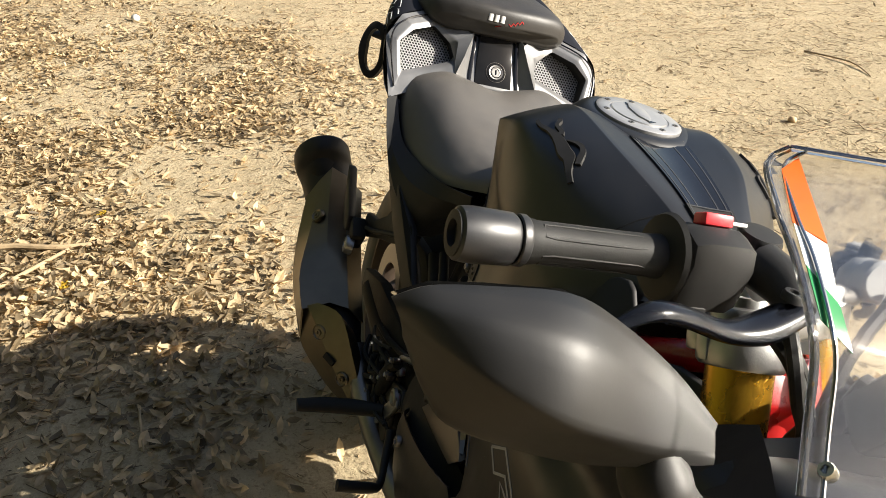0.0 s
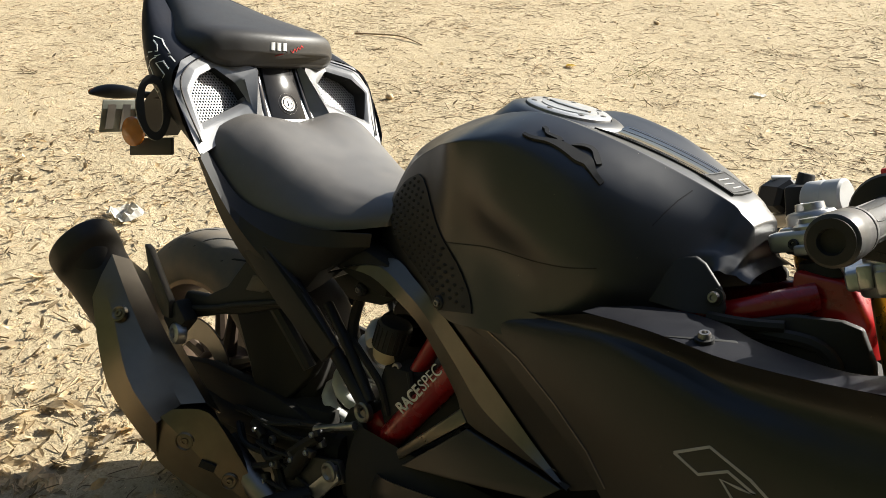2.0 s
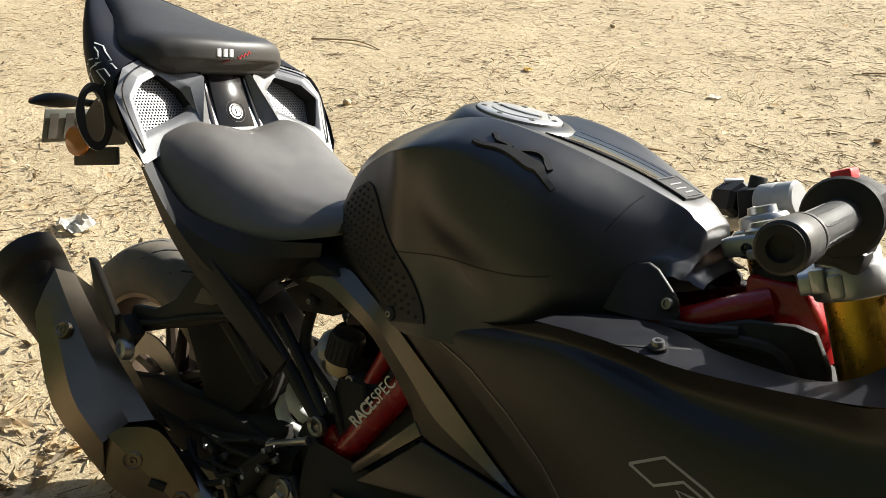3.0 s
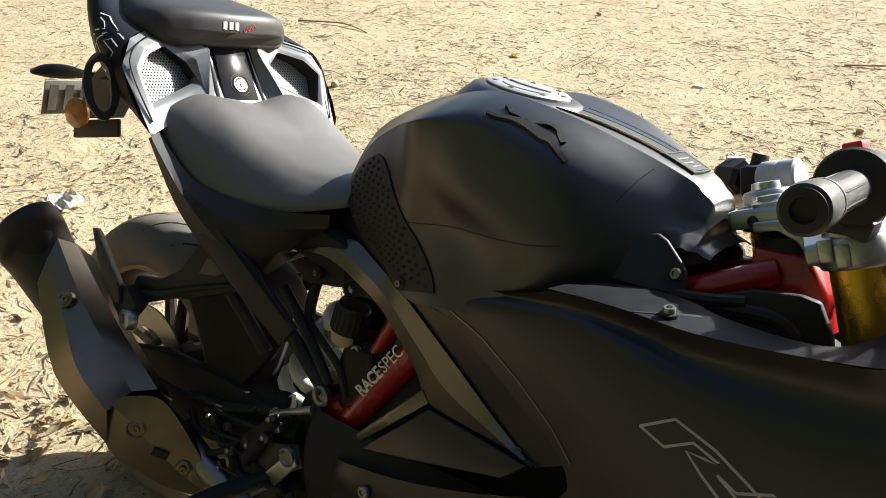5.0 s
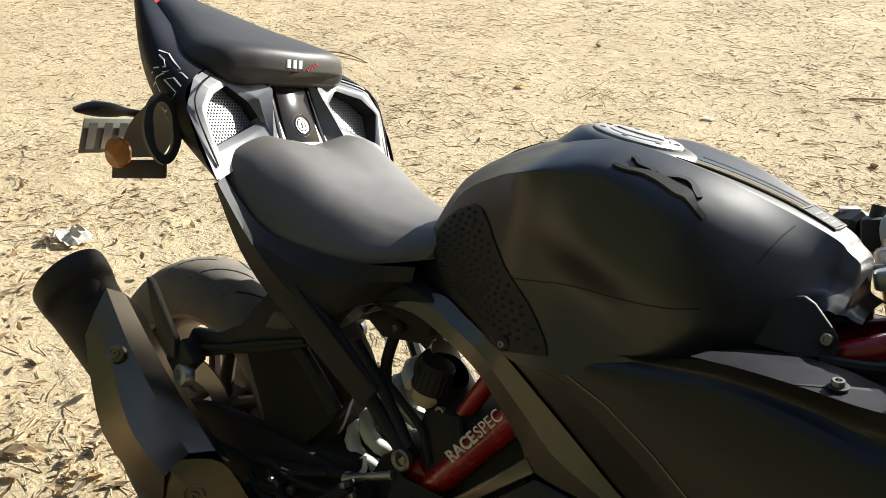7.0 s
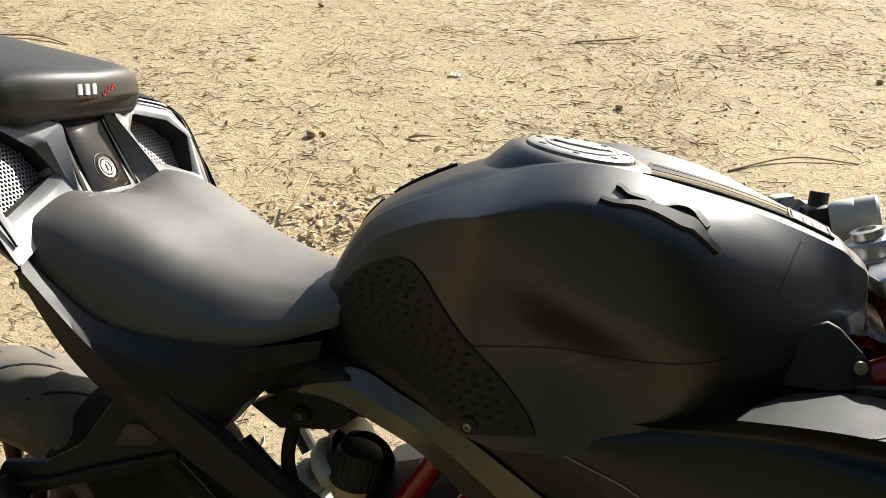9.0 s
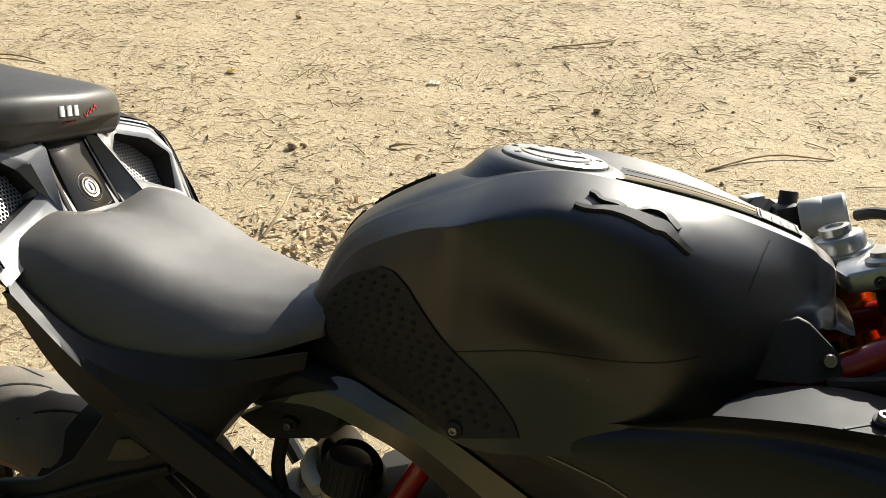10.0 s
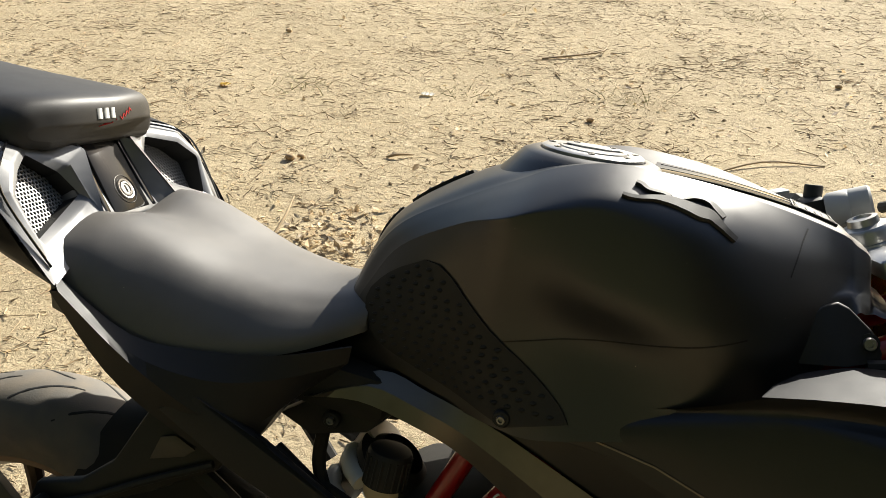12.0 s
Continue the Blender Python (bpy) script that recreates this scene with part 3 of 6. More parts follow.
# seats
SEAT = [
    (0.150, [(0, 0.838), (0.05, 0.848), (0.10, 0.856), (0.155, 0.835), (0.178, 0.80), (0.178, 0.76)]),
    (0.19, [(0, 0.843), (0.06, 0.853), (0.112, 0.850), (0.152, 0.826), (0.176, 0.785), (0.178, 0.745)]),
    (0.25, [(0, 0.832), (0.07, 0.834), (0.116, 0.824), (0.150, 0.790), (0.169, 0.75), (0.172, 0.725)]),
    (0.33, [(0, 0.808), (0.07, 0.803), (0.108, 0.790), (0.134, 0.764), (0.150, 0.738), (0.155, 0.715)]),
    (0.42, [(0, 0.792), (0.06, 0.786), (0.088, 0.774), (0.106, 0.760), (0.120, 0.744), (0.124, 0.728)]),
    (0.492, [(0, 0.80), (0.040, 0.793), (0.060, 0.783), (0.072, 0.772), (0.078, 0.760), (0.080, 0.750)]),
]
part("rider_seat", halves(SEAT, 6, 5, True), VINYL, bike, "padded dark grey vinyl rider seat", 60)
PILLION = [
    (0.118, [(0, 0.955), (0.07, 0.955), (0.11, 0.953), (0.125, 0.948), (0.122, 0.940), (0.10, 0.936)]),
    (0.114, [(0, 0.980), (0.07, 0.979), (0.118, 0.974), (0.138, 0.958), (0.134, 0.936), (0.10, 0.928)]),
    (0.098, [(0, 0.990), (0.07, 0.990), (0.122, 0.984), (0.146, 0.962), (0.142, 0.934), (0.10, 0.924)]),
    (0.05, [(0, 0.998), (0.07, 0.997), (0.122, 0.990), (0.150, 0.966), (0.146, 0.936), (0.10, 0.926)]),
]
PILLION_TAIL = [
    (-0.05, [(0, 1.012), (0.058, 1.010), (0.094, 1.002), (0.114, 0.980), (0.112, 0.952), (0.07, 0.942)]),
    (-0.13, [(0, 1.026), (0.042, 1.024), (0.068, 1.016), (0.084, 0.997), (0.082, 0.972), (0.05, 0.962)]),
    (-0.21, [(0, 1.038), (0.028, 1.036), (0.044, 1.029), (0.056, 1.012), (0.053, 0.992), (0.03, 0.98)]),
    (-0.235, [(0, 1.030), (0.016, 1.029), (0.028, 1.024), (0.036, 1.010), (0.032, 1.0), (0.02, 0.995)]),
]
pill_bm = bowed(PILLION + PILLION_TAIL, 0.045, 0.15)
pillion = part("pillion_seat", pill_bm.copy(), PILLION_VINYL, bike, "raised dark grey vinyl pillion seat", 60)
BACK = (-1, 0, 0)
part("seat_print", laid([[(0.1, y0, 0.9735), (0.1, y0, 0.9605)] for y0 in (-0.031, -0.019, -0.007)], pill_bm, BACK, 0.0085, 0.0006), WHITE, pillion, "white printed maker's mark as bars")
part("seat_scrawl", laid([[(0.1, -0.014 + 0.0042 * k, 0.948 + 0.0016 * k + 0.0055 * (k % 2)) for k in range(13)]], pill_bm, BACK, 0.0022, 0.0006), REDDECAL, pillion, "red printed scrawl")
pill_bm.free()

# ---- tail ----
for m in (-1, 1):
    s = lambda pts: [(x, m * y, z) for x, y, z in pts]
    outer = [(0.035, 0.115, 0.950), (0.084, 0.192, 0.932), (0.108, 0.219, 0.890), (0.174, 0.203, 0.793), (0.158, 0.085, 0.846), (0.106, 0.052, 0.925)]
    inner = [(0.078, 0.124, 0.922), (0.104, 0.168, 0.912), (0.121, 0.194, 0.890), (0.139, 0.183, 0.838), (0.118, 0.080, 0.873), (0.097, 0.091, 0.899)]
    wall = [(x - 0.022, y * 0.99, z - 0.010) for x, y, z in inner]
    bm = bmesh.new()
    rim = [(p[0] * 0.25 + q[0] * 0.75 + 0.004, p[1] * 0.25 + q[1] * 0.75, p[2] * 0.25 + q[2] * 0.75 + 0.003) for p, q in zip(outer, inner)]
    loops = [[bm.verts.new(p) for p in s(loop)] for loop in (outer, rim, inner)]
    for a, b in zip(loops, loops[1:]):
        for k in range(6):
            bm.faces.new((a[k], a[(k + 1) % 6], b[(k + 1) % 6], b[k]))
    bmesh.ops.bevel(bm, geom=[e for e in bm.edges if not e.is_boundary], offset=0.003, segments=2, affect="EDGES", profile=0.5)
    face = part("tail_frame", bm, SILVER, bike, "satin silver tail panel round a grille", 30)
    bm = bmesh.new()
    loops = [[bm.verts.new(p) for p in s(loop)] for loop in (inner, wall)]
    for k in range(6):
        bm.faces.new((loops[0][k], loops[0][(k + 1) % 6], loops[1][(k + 1) % 6], loops[1][k]))
    part("grille_duct", bm, PLASTIC, face, "black duct wall", 20)
    bm = bmesh.new()
    loops = [[bm.verts.new(p) for p in s(wall)], [bm.verts.new((x - 0.02, y, z - 0.008)) for x, y, z in s(wall)]]
    bm.faces.new(loops[1])
    for k in range(6):
        bm.faces.new((loops[0][k], loops[0][(k + 1) % 6], loops[1][(k + 1) % 6], loops[1][k]))
    part("duct_back", bm, PLASTIC, face)
    # grille of hexagonal holes
    ctr = sum((Vector(p) for p in s(wall)), Vector()) / 6
    poly = [Vector(p) for p in s(wall)]
    n = (poly[2] - poly[0]).cross(poly[4] - poly[0]).normalized()
    n = n if n.x > 0 else -n
    e1 = (poly[3] - poly[0]).normalized()
    e2 = n.cross(e1)
    flat = [((p - ctr).dot(e1), (p - ctr).dot(e2)) for p in poly]
    bm = bmesh.new()
    pitch = 0.0060

    def inside(x, y):
        return all(((x1 - x0) * (y - y0) - (y1 - y0) * (x - x0)) * turn > -0.00025 for (x0, y0), (x1, y1) in zip(flat, flat[1:] + flat[:1]))

    turn = 1 if sum(x0 * y1 - x1 * y0 for (x0, y0), (x1, y1) in zip(flat, flat[1:] + flat[:1])) > 0 else -1
    for i in range(-18, 19):
        for j in range(-20, 21):
            cx, cy = pitch * (i + 0.5 * (j % 2)), pitch * 0.866 * j
            if not inside(cx, cy):
                continue
            rings = []
            for r, deep in ((pitch * 0.5774, 0), (pitch * 0.42, 0), (pitch * 0.41, -0.0016)):
                rings.append([bm.verts.new(ctr + e1 * (cx + r * math.cos(a)) + e2 * (cy + r * math.sin(a)) + n * deep) for a in (math.pi / 6 + math.pi / 3 * k for k in range(6))])
            for u, v in zip(rings, rings[1:]):
                for k in range(6):
                    bm.faces.new((u[k], u[(k + 1) % 6], v[(k + 1) % 6], v[k]))
    bmesh.ops.remove_doubles(bm, verts=bm.verts, dist=1e-5)
    part("grille", bm, MESHMETAL, face, "silver perforated grille", 20)
    groove = [Vector(p) * 0.62 + Vector(q) * 0.38 + Vector((0.004, 0, 0.003)) for p, q in zip(s(outer), s(inner))]
    part("groove", tube([groove[0], groove[1], groove[2], groove[3]], 0.0016, 6, 6), GLOSS, face, "dark groove line")
    rows = [[(0.035, 0.115, 0.950), (-0.06, 0.108, 0.978), (-0.16, 0.080, 1.012), (-0.275, 0.035, 1.045)],
            [(0.084, 0.192, 0.932), (-0.01, 0.178, 0.960), (-0.13, 0.132, 1.000), (-0.280, 0.05, 1.040)],
            [(0.108, 0.219, 0.890), (0.0, 0.202, 0.916), (-0.13, 0.142, 0.956), (-0.285, 0.05, 1.012)],
            [(0.174, 0.203, 0.793), (0.03, 0.178, 0.845), (-0.13, 0.115, 0.905), (-0.275, 0.04, 0.985)],
            [(0.16, 0.10, 0.775), (0.03, 0.05, 0.825), (-0.13, 0.02, 0.885), (-0.27, 0.0, 0.975)]]
    side_bm = loft([s(r) for r in rows], 4, 4)
    panel = part("tail_side", side_bm.copy(), DECK, bike, "dark blue-black tail side panel", 40)
    sx = lambda pts: [(x, m * 0.16, z) for x, z in pts]
    strokes = [[(-0.02, 0.958), (0.004, 0.956), (0.023, 0.949), (0.052, 0.939), (0.030, 0.931), (-0.01, 0.924)], [(-0.01, 0.952), (0.009, 0.947), (0.024, 0.938), (-0.005, 0.932)],
               [(0.0, 0.905), (0.011, 0.920), (0.025, 0.927), (0.060, 0.935), (0.080, 0.929)], [(0.081, 0.917), (0.056, 0.926), (0.037, 0.920), (0.075, 0.907), (0.062, 0.890), (0.044, 0.872), (0.030, 0.876)], [(0.009, 0.913), (0.037, 0.895), (0.037, 0.885)]]
    part("tail_decal", laid([sx(k) for k in strokes], side_bm, (0, -m, 0), 0.0026, 0.0005), WHITE, panel, "pale outlined decal")
    side_bm.free()
part("tail_centre", plate([(0.144, -0.095, 0.836), (0.144, 0.095, 0.836), (0.082, 0.070, 0.922), (0.082, -0.070, 0.922)], (-0.02, 0, -0.02), 0.004), SILVER, bike, "silver centre panel under the pillion seat")
for m in (-1, 1):
    flank = [[(0.157, m * 0.087, 0.845), (0.130, m * 0.067, 0.886), (0.104, m * 0.054, 0.926)], [(0.147, m * 0.068, 0.842), (0.120, m * 0.056, 0.886), (0.093, m * 0.048, 0.929)], [(0.136, m * 0.050, 0.838), (0.109, m * 0.047, 0.884), (0.080, m * 0.044, 0.931)]]
    part("centre_flank", thick(loft(flank, 2, 3), 0.003), SILVER, bike, "satin silver flank beside the lock panel")
lock_panel = part("lock_panel", plate([(0.136, -0.038, 0.840), (0.136, 0.038, 0.840), (0.082, 0.034, 0.930), (0.082, -0.034, 0.930)], (0.004, 0, 0.003), 0.0015), LOCKBLACK, bike, "gloss black centre panel with seat lock")
for y in (-0.049, 0.049):
    part("centre_stripe", plate([(0.137, y - 0.004, 0.840), (0.137, y + 0.004, 0.840), (0.082, y * 0.88 + 0.0035, 0.931), (0.082, y * 0.88 - 0.0035, 0.931)], (0.003, 0, 0.002), 0.0006), GLOSS, lock_panel)
lock_way = Vector((0.85, 0, 0.52)).normalized()
lock_at = Vector((0.1225, 0.004, 0.866))
lock = part("seat_lock", turned([(-0.004, 0.0200), (0.0030, 0.0200), (0.0034, 0.0192), (0.0030, 0.0185), (0.0005, 0.0178), (0.0005, 0)], lock_at, lock_way, 36), LOCKBLACK, bike, "round seat lock in a black ring")
part("lock_rim", turned([(0.0030, 0.0204), (0.0040, 0.0200), (0.0042, 0.0196), (0.0036, 0.0192)], lock_at, lock_way, 36), STEEL, lock)
part("lock_bezel", turned([(0.000, 0.0150), (0.0040, 0.0150), (0.0052, 0.0140), (0.0048, 0.0118), (0.0030, 0.0110), (0.0030, 0.0102), (0.0056, 0.0096), (0.0058, 0.0078), (0.0046, 0.0072), (0.0046, 0)], lock_at, lock_way, 36), STEEL, lock, "chrome lock barrel")
part("keyhole", block(lock_at + lock_way * 0.0047, (0.010, 0.0034, 0.0010), (0, 58, 0), 0.0006), GLOSS, lock)

# under-seat side covers
for m in (-1, 1):
    s = lambda pts: [(x, m * y, z) for x, y, z in pts]
    rows = [[(0.165, 0.185, 0.800), (0.25, 0.178, 0.742), (0.33, 0.158, 0.728), (0.41, 0.138, 0.728), (0.485, 0.104, 0.738)],
            [(0.172, 0.200, 0.797), (0.256, 0.196, 0.730), (0.34, 0.178, 0.702), (0.41, 0.148, 0.702), (0.480, 0.100, 0.716)],
            [(0.180, 0.206, 0.790), (0.264, 0.203, 0.719), (0.340, 0.186, 0.664), (0.385, 0.160, 0.646), (0.430, 0.108, 0.676)],
            [(0.166, 0.203, 0.788), (0.225, 0.190, 0.698), (0.300, 0.182, 0.640), (0.365, 0.164, 0.606), (0.405, 0.112, 0.652)],
            [(0.164, 0.160, 0.790), (0.225, 0.15, 0.705), (0.300, 0.145, 0.645), (0.365, 0.13, 0.606), (0.405, 0.08, 0.652)]]
    part("side_cover", thick(loft([s(r) for r in rows], 1, 4), 0.003), PLASTIC, bike, "black plastic cover under the seat", 14)
    part("cover_spear", plate(s([(0.290, 0.192, 0.665), (0.370, 0.184, 0.605), (0.478, 0.171, 0.540), (0.500, 0.168, 0.575), (0.405, 0.168, 0.634), (0.335, 0.186, 0.685)]), (0, -m * 0.012, 0), 0.003), PLASTIC, bike)
    part("subframe_plate", plate(s([(0.39, 0.086, 0.635), (0.44, 0.084, 0.664), (0.50, 0.074, 0.675), (0.53, 0.072, 0.650), (0.50, 0.082, 0.625), (0.43, 0.084, 0.612)]), (0, -m * 0.02, 0), 0.003), PLASTIC, bike)
    bolt("cover_bolt", (0.458, m * 0.088, 0.638), (0, m, 0), 0.011, bike, PLASTIC)
    bolt("cover_screw", (0.458, m * 0.092, 0.638), (0, m, 0), 0.005, bike, STEEL)

# rear number plate, indicators and loop
part("rear_hanger", loft([[(-0.10, -0.07, 0.91), (-0.10, 0.07, 0.91)], [(-0.19, -0.068, 0.85), (-0.19, 0.068, 0.85)], [(-0.26, -0.062, 0.79), (-0.26, 0.062, 0.79)], [(-0.30, -0.05, 0.72), (-0.30, 0.05, 0.72)]], 3, 2), PLASTIC, bike)
plate_ob = part("number_plate", plate([(-0.335, -0.105, 0.790), (-0.335, 0.070, 0.790), (-0.348, 0.070, 0.720), (-0.348, -0.105, 0.720)], (-0.003, 0, 0.001), 0.001), PLATE, bike, "grey-green rear number plate seen from behind")
for y in (-0.095, -0.062, -0.029, 0.004, 0.037):
    part("plate_bar", plate([(-0.3335, y, 0.782), (-0.3335, y + 0.018, 0.782), (-0.3455, y + 0.018, 0.728), (-0.3455, y, 0.728)], (0.001, 0, 0), 0), STEEL, plate_ob)
for m in (-1, 1):
    stalk = part("indicator", tube([(-0.235, m * 0.185, 0.822), (-0.245, m * 0.150, 0.824), (-0.25, m * 0.11, 0.822), (-0.25, m * 0.07, 0.818), (-0.24, m * 0.03, 0.815)], [0.004, 0.017, 0.018, 0.010, 0.010], 12, 4, 0.75), PLASTIC, bike, "black turn indicator on a stalk")
    part("indicator_lens", tube([(-0.262, m * 0.172, 0.820), (-0.268, m * 0.14, 0.821), (-0.266, m * 0.105, 0.819)], [0.004, 0.011, 0.004], 10, 3), AMBER, stalk, "amber lens")
part("side_reflector", turned([(0, 0.030), (0.006, 0.030), (0.009, 0.026), (0.010, 0)], (-0.270, -0.070, 0.738), (0.25, -0.97, 0.05), 28), AMBER, bike, "round amber side reflector")
part("reflector_plate", plate([(-0.307, -0.060, 0.715), (-0.147, -0.060, 0.751), (-0.144, -0.060, 0.716), (-0.305, -0.060, 0.679)], (0, 0.008, 0), 0.003), PLASTIC, bike)
ring_c, ring_n = Vector((0.064, -0.226, 0.850)), Vector((0.88, -0.42, 0.22)).normalized()
ring_u = (Vector((-0.35, 0.05, 0.9)) - ring_n * Vector((-0.35, 0.05, 0.9)).dot(ring_n)).normalized()
ring_v = ring_n.cross(ring_u)
rows = []
for k in range(40):
    a = 2 * math.pi * k / 40
    out = ring_u * math.cos(a) * 0.046 + ring_v * math.sin(a) * 0.020
    way = out.normalized()
    rows.append([ring_c + out + way * p + ring_n * q for p, q in ((0.008, 0.011), (0.008, -0.011), (-0.006, -0.011), (-0.006, 0.011))])
part("grab_loop", loft(rows + rows[:1], 1, 1, True), RUBBER, bike, "black strap loop under the tail")
part("loop_mount", tube([(0.050, -0.150, 0.905), (0.048, -0.185, 0.900), (0.045, -0.214, 0.890)], 0.008, 10, 3), PLASTIC, bike)
part("tail_lamp", tube([(-0.270, -0.035, 1.02), (-0.288, 0, 1.022), (-0.270, 0.035, 1.02)], 0.012, 10, 4), REDLENS, bike, "red tail lamp")

# ---- wheels ----
def wheel(axle, r, w, rim, facing, label):
    """Tyre with curved sipes, rim, hub, spokes and brake disc."""
    prof = []
    for k in range(21):
        a = math.pi * (k / 20 - 0.5)
        prof.append((math.sin(a) * w / 2, rim + (r - rim) * max(0.0, math.cos(a)) ** 0.62))
    tyre_bm = turned([(-w * 0.40, rim - 0.012), (-w * 0.47, rim - 0.004)] + prof[1:-1] + [(w * 0.47, rim - 0.004), (w * 0.40, rim - 0.012)], axle, (0, 1, 0), 96)
    tyre = part("tyre", tyre_bm.copy(), TYRE, bike, label, 50)
    tree = BVHTree.FromBMesh(tyre_bm)
    cuts = []
    for k in range(18):
        a0 = 2 * math.pi * k / 18
        for m in (-1, 1):
            line = []
            for j in range(7):
                u = j / 6
                a = a0 + m * 0.05 + 0.36 * u
                y = m * w * (0.06 + 0.36 * u ** 1.6)
                way = -Vector((math.cos(a), 0, math.sin(a)))
                line.append(Vector(axle) + Vector((0, y, 0)) - way * r)
            cuts.append(line)
    for line in cuts:
        way = Vector(axle) - line[3]
        way.y = 0
        part("tread_groove", laid([line], tyre_bm, way, [0.002, 0.0045, 0.005, 0.005, 0.005, 0.0045, 0.002], 0.0004, 0.0003), RUBBER, tyre)
    tyre_bm.free()
    hoop = part("rim", thick(turned([(-w * 0.40, rim), (-w * 0.385, rim - 0.016), (-w * 0.22, rim - 0.030), (w * 0.22, rim - 0.030), (w * 0.385, rim - 0.016), (w * 0.40, rim)], axle, (0, 1, 0), 72), 0.004), RIM, bike, "dark bronze cast wheel rim")
    part("hub", turned([(-0.06, 0), (-0.06, 0.028), (-0.035, 0.045), (0.035, 0.045), (0.06, 0.028), (0.06, 0)], axle, (0, 1, 0), 32), RIM, hoop)
    for k in range(5):
        a = 2 * math.pi * k / 5 + 0.35
        for da in (-0.17, 0.17):
            p0 = Vector(axle) + Vector((math.cos(a + da * 1.6), 0, math.sin(a + da * 1.6))) * 0.038
            p1 = Vector(axle) + Vector((math.cos(a + da), 0, math.sin(a + da))) * (rim - 0.026)
            part("spoke", tube([p0, (p0 + p1) / 2, p1], [0.018, 0.012, 0.014], 8, 3), RIM, hoop)
    part("brake_disc", thick(turned([(facing * 0.062, 0.075), (facing * 0.062, 0.12 if w > 0.13 else 0.15)], axle, (0, 1, 0), 48), 0.004), STEEL, hoop, "steel brake disc")


wheel((0, 0, 0.294), 0.294, 0.152, 0.207, -1, "wide dusty black rear tyre")
wheel((1.365, 0, 0.293), 0.293, 0.112, 0.222, -1, "dusty black front tyre")

# ---- exhaust ----
axis0, axis1 = Vector((-0.122, -0.252, 0.560)), Vector((0.235, -0.205, 0.315))
ax = (axis1 - axis0).normalized()
muf_side = Vector((0, 1, 0)) - ax * ax.y
muf_side.normalize()
muf_up = ax.cross(muf_side) * -1


def oval(c, a, b, n=24):
    return [c + a * math.cos(2 * math.pi * k / n) * muf_side + b * math.sin(2 * math.pi * k / n) * muf_up for k in range(n)]


inward = Vector((-0.79, 0.42, -0.35))
inward = (inward - ax * inward.dot(ax)).normalized()
rows = [oval(axis0 + ax * d + inward * sink, a, b) for d, a, b, sink in ((0.012, 0.046, 0.054, 0), (0.004, 0.050, 0.060, 0), (-0.002, 0.056, 0.068, 0), (0.004, 0.061, 0.074, 0), (0.030, 0.061, 0.073, 0.006), (0.055, 0.058, 0.066, 0.028), (0.12, 0.055, 0.062, 0.044), (0.20, 0.053, 0.058, 0.046), (0.30, 0.046, 0.048, 0.042), (0.45, 0.034, 0.036, 0.03))]
part("muffler", loft(rows, 5, 2, True), MUFFLER, bike, "black coated oval muffler", 50)
part("muffler_tip", loft([oval(axis0 + ax * d, a, b) for d, a, b in ((0.012, 0.046, 0.054), (0.05, 0.040, 0.048), (0.09, 0.010, 0.012), (0.091, 0.0005, 0.0005))], 2, 1, True), RUBBER, bike)
# heat shield: a faceted trough over the muffler's outer side
left = [(-0.016, -0.280, 0.494), (0.022, -0.288, 0.425), (0.065, -0.290, 0.357), (0.130, -0.284, 0.318), (0.203, -0.273, 0.281)]
face = [(-0.024, -0.260, 0.530), (0.036, -0.266, 0.468), (0.095, -0.280, 0.414), (0.146, -0.287, 0.381), (0.212, -0.281, 0.347)]
crease = [(-0.033, -0.236, 0.563), (0.030, -0.238, 0.501), (0.090, -0.237, 0.448), (0.145, -0.232, 0.402), (0.196, -0.225, 0.360)]
right = [(-0.037, -0.197, 0.546), (0.035, -0.197, 0.490), (0.100, -0.195, 0.440), (0.165, -0.193, 0.398), (0.217, -0.190, 0.363)]
rows = [[(a[0] + 0.01, a[1] + 0.040, a[2] - 0.035), a, f, c, r, (r[0] - 0.005, r[1] + 0.035, r[2] - 0.03)] for a, f, c, r in zip(left, face, crease, right)]
rows = [[Vector(p) - inward * (0.007 if 0 < j < 5 else 0.0) for j, p in enumerate(r)] for r in rows]
shield_bm = loft(rows, 2, 1)
shield_ob = part("heat_shield", thick(shield_bm, 0.003), SHIELD, bike, "brushed metal exhaust heat shield", 14)
low_left = [(0.198, -0.277, 0.338), (0.206, -0.273, 0.276), (0.250, -0.236, 0.236), (0.288, -0.204, 0.214), (0.322, -0.174, 0.205)]
low_right = [(0.216, -0.255, 0.370), (0.262, -0.215, 0.372), (0.303, -0.186, 0.312), (0.326, -0.166, 0.262), (0.338, -0.158, 0.232)]
low_mid = [((a[0] + b[0]) / 2 + 0.003, (a[1] + b[1]) / 2 - 0.008, (a[2] + b[2]) / 2 + 0.004) for a, b in zip(low_left, low_right)]
rows = [[(x + 0.012, y + 0.03, z - 0.02) for x, y, z in low_left], low_left, low_mid, low_right, [(x - 0.004, y + 0.03, z - 0.03) for x, y, z in low_right]]
part("lower_shield", thick(loft(rows, 1, 4), 0.003), SHIELD, bike, "lower exhaust shield with two bolts", 14)
shield_way = (Vector(low_right[1]) - Vector(low_left[1])).cross(Vector(low_right[3]) - Vector(low_left[1])).normalized()
shield_way = shield_way if shield_way.y < 0 else -shield_way
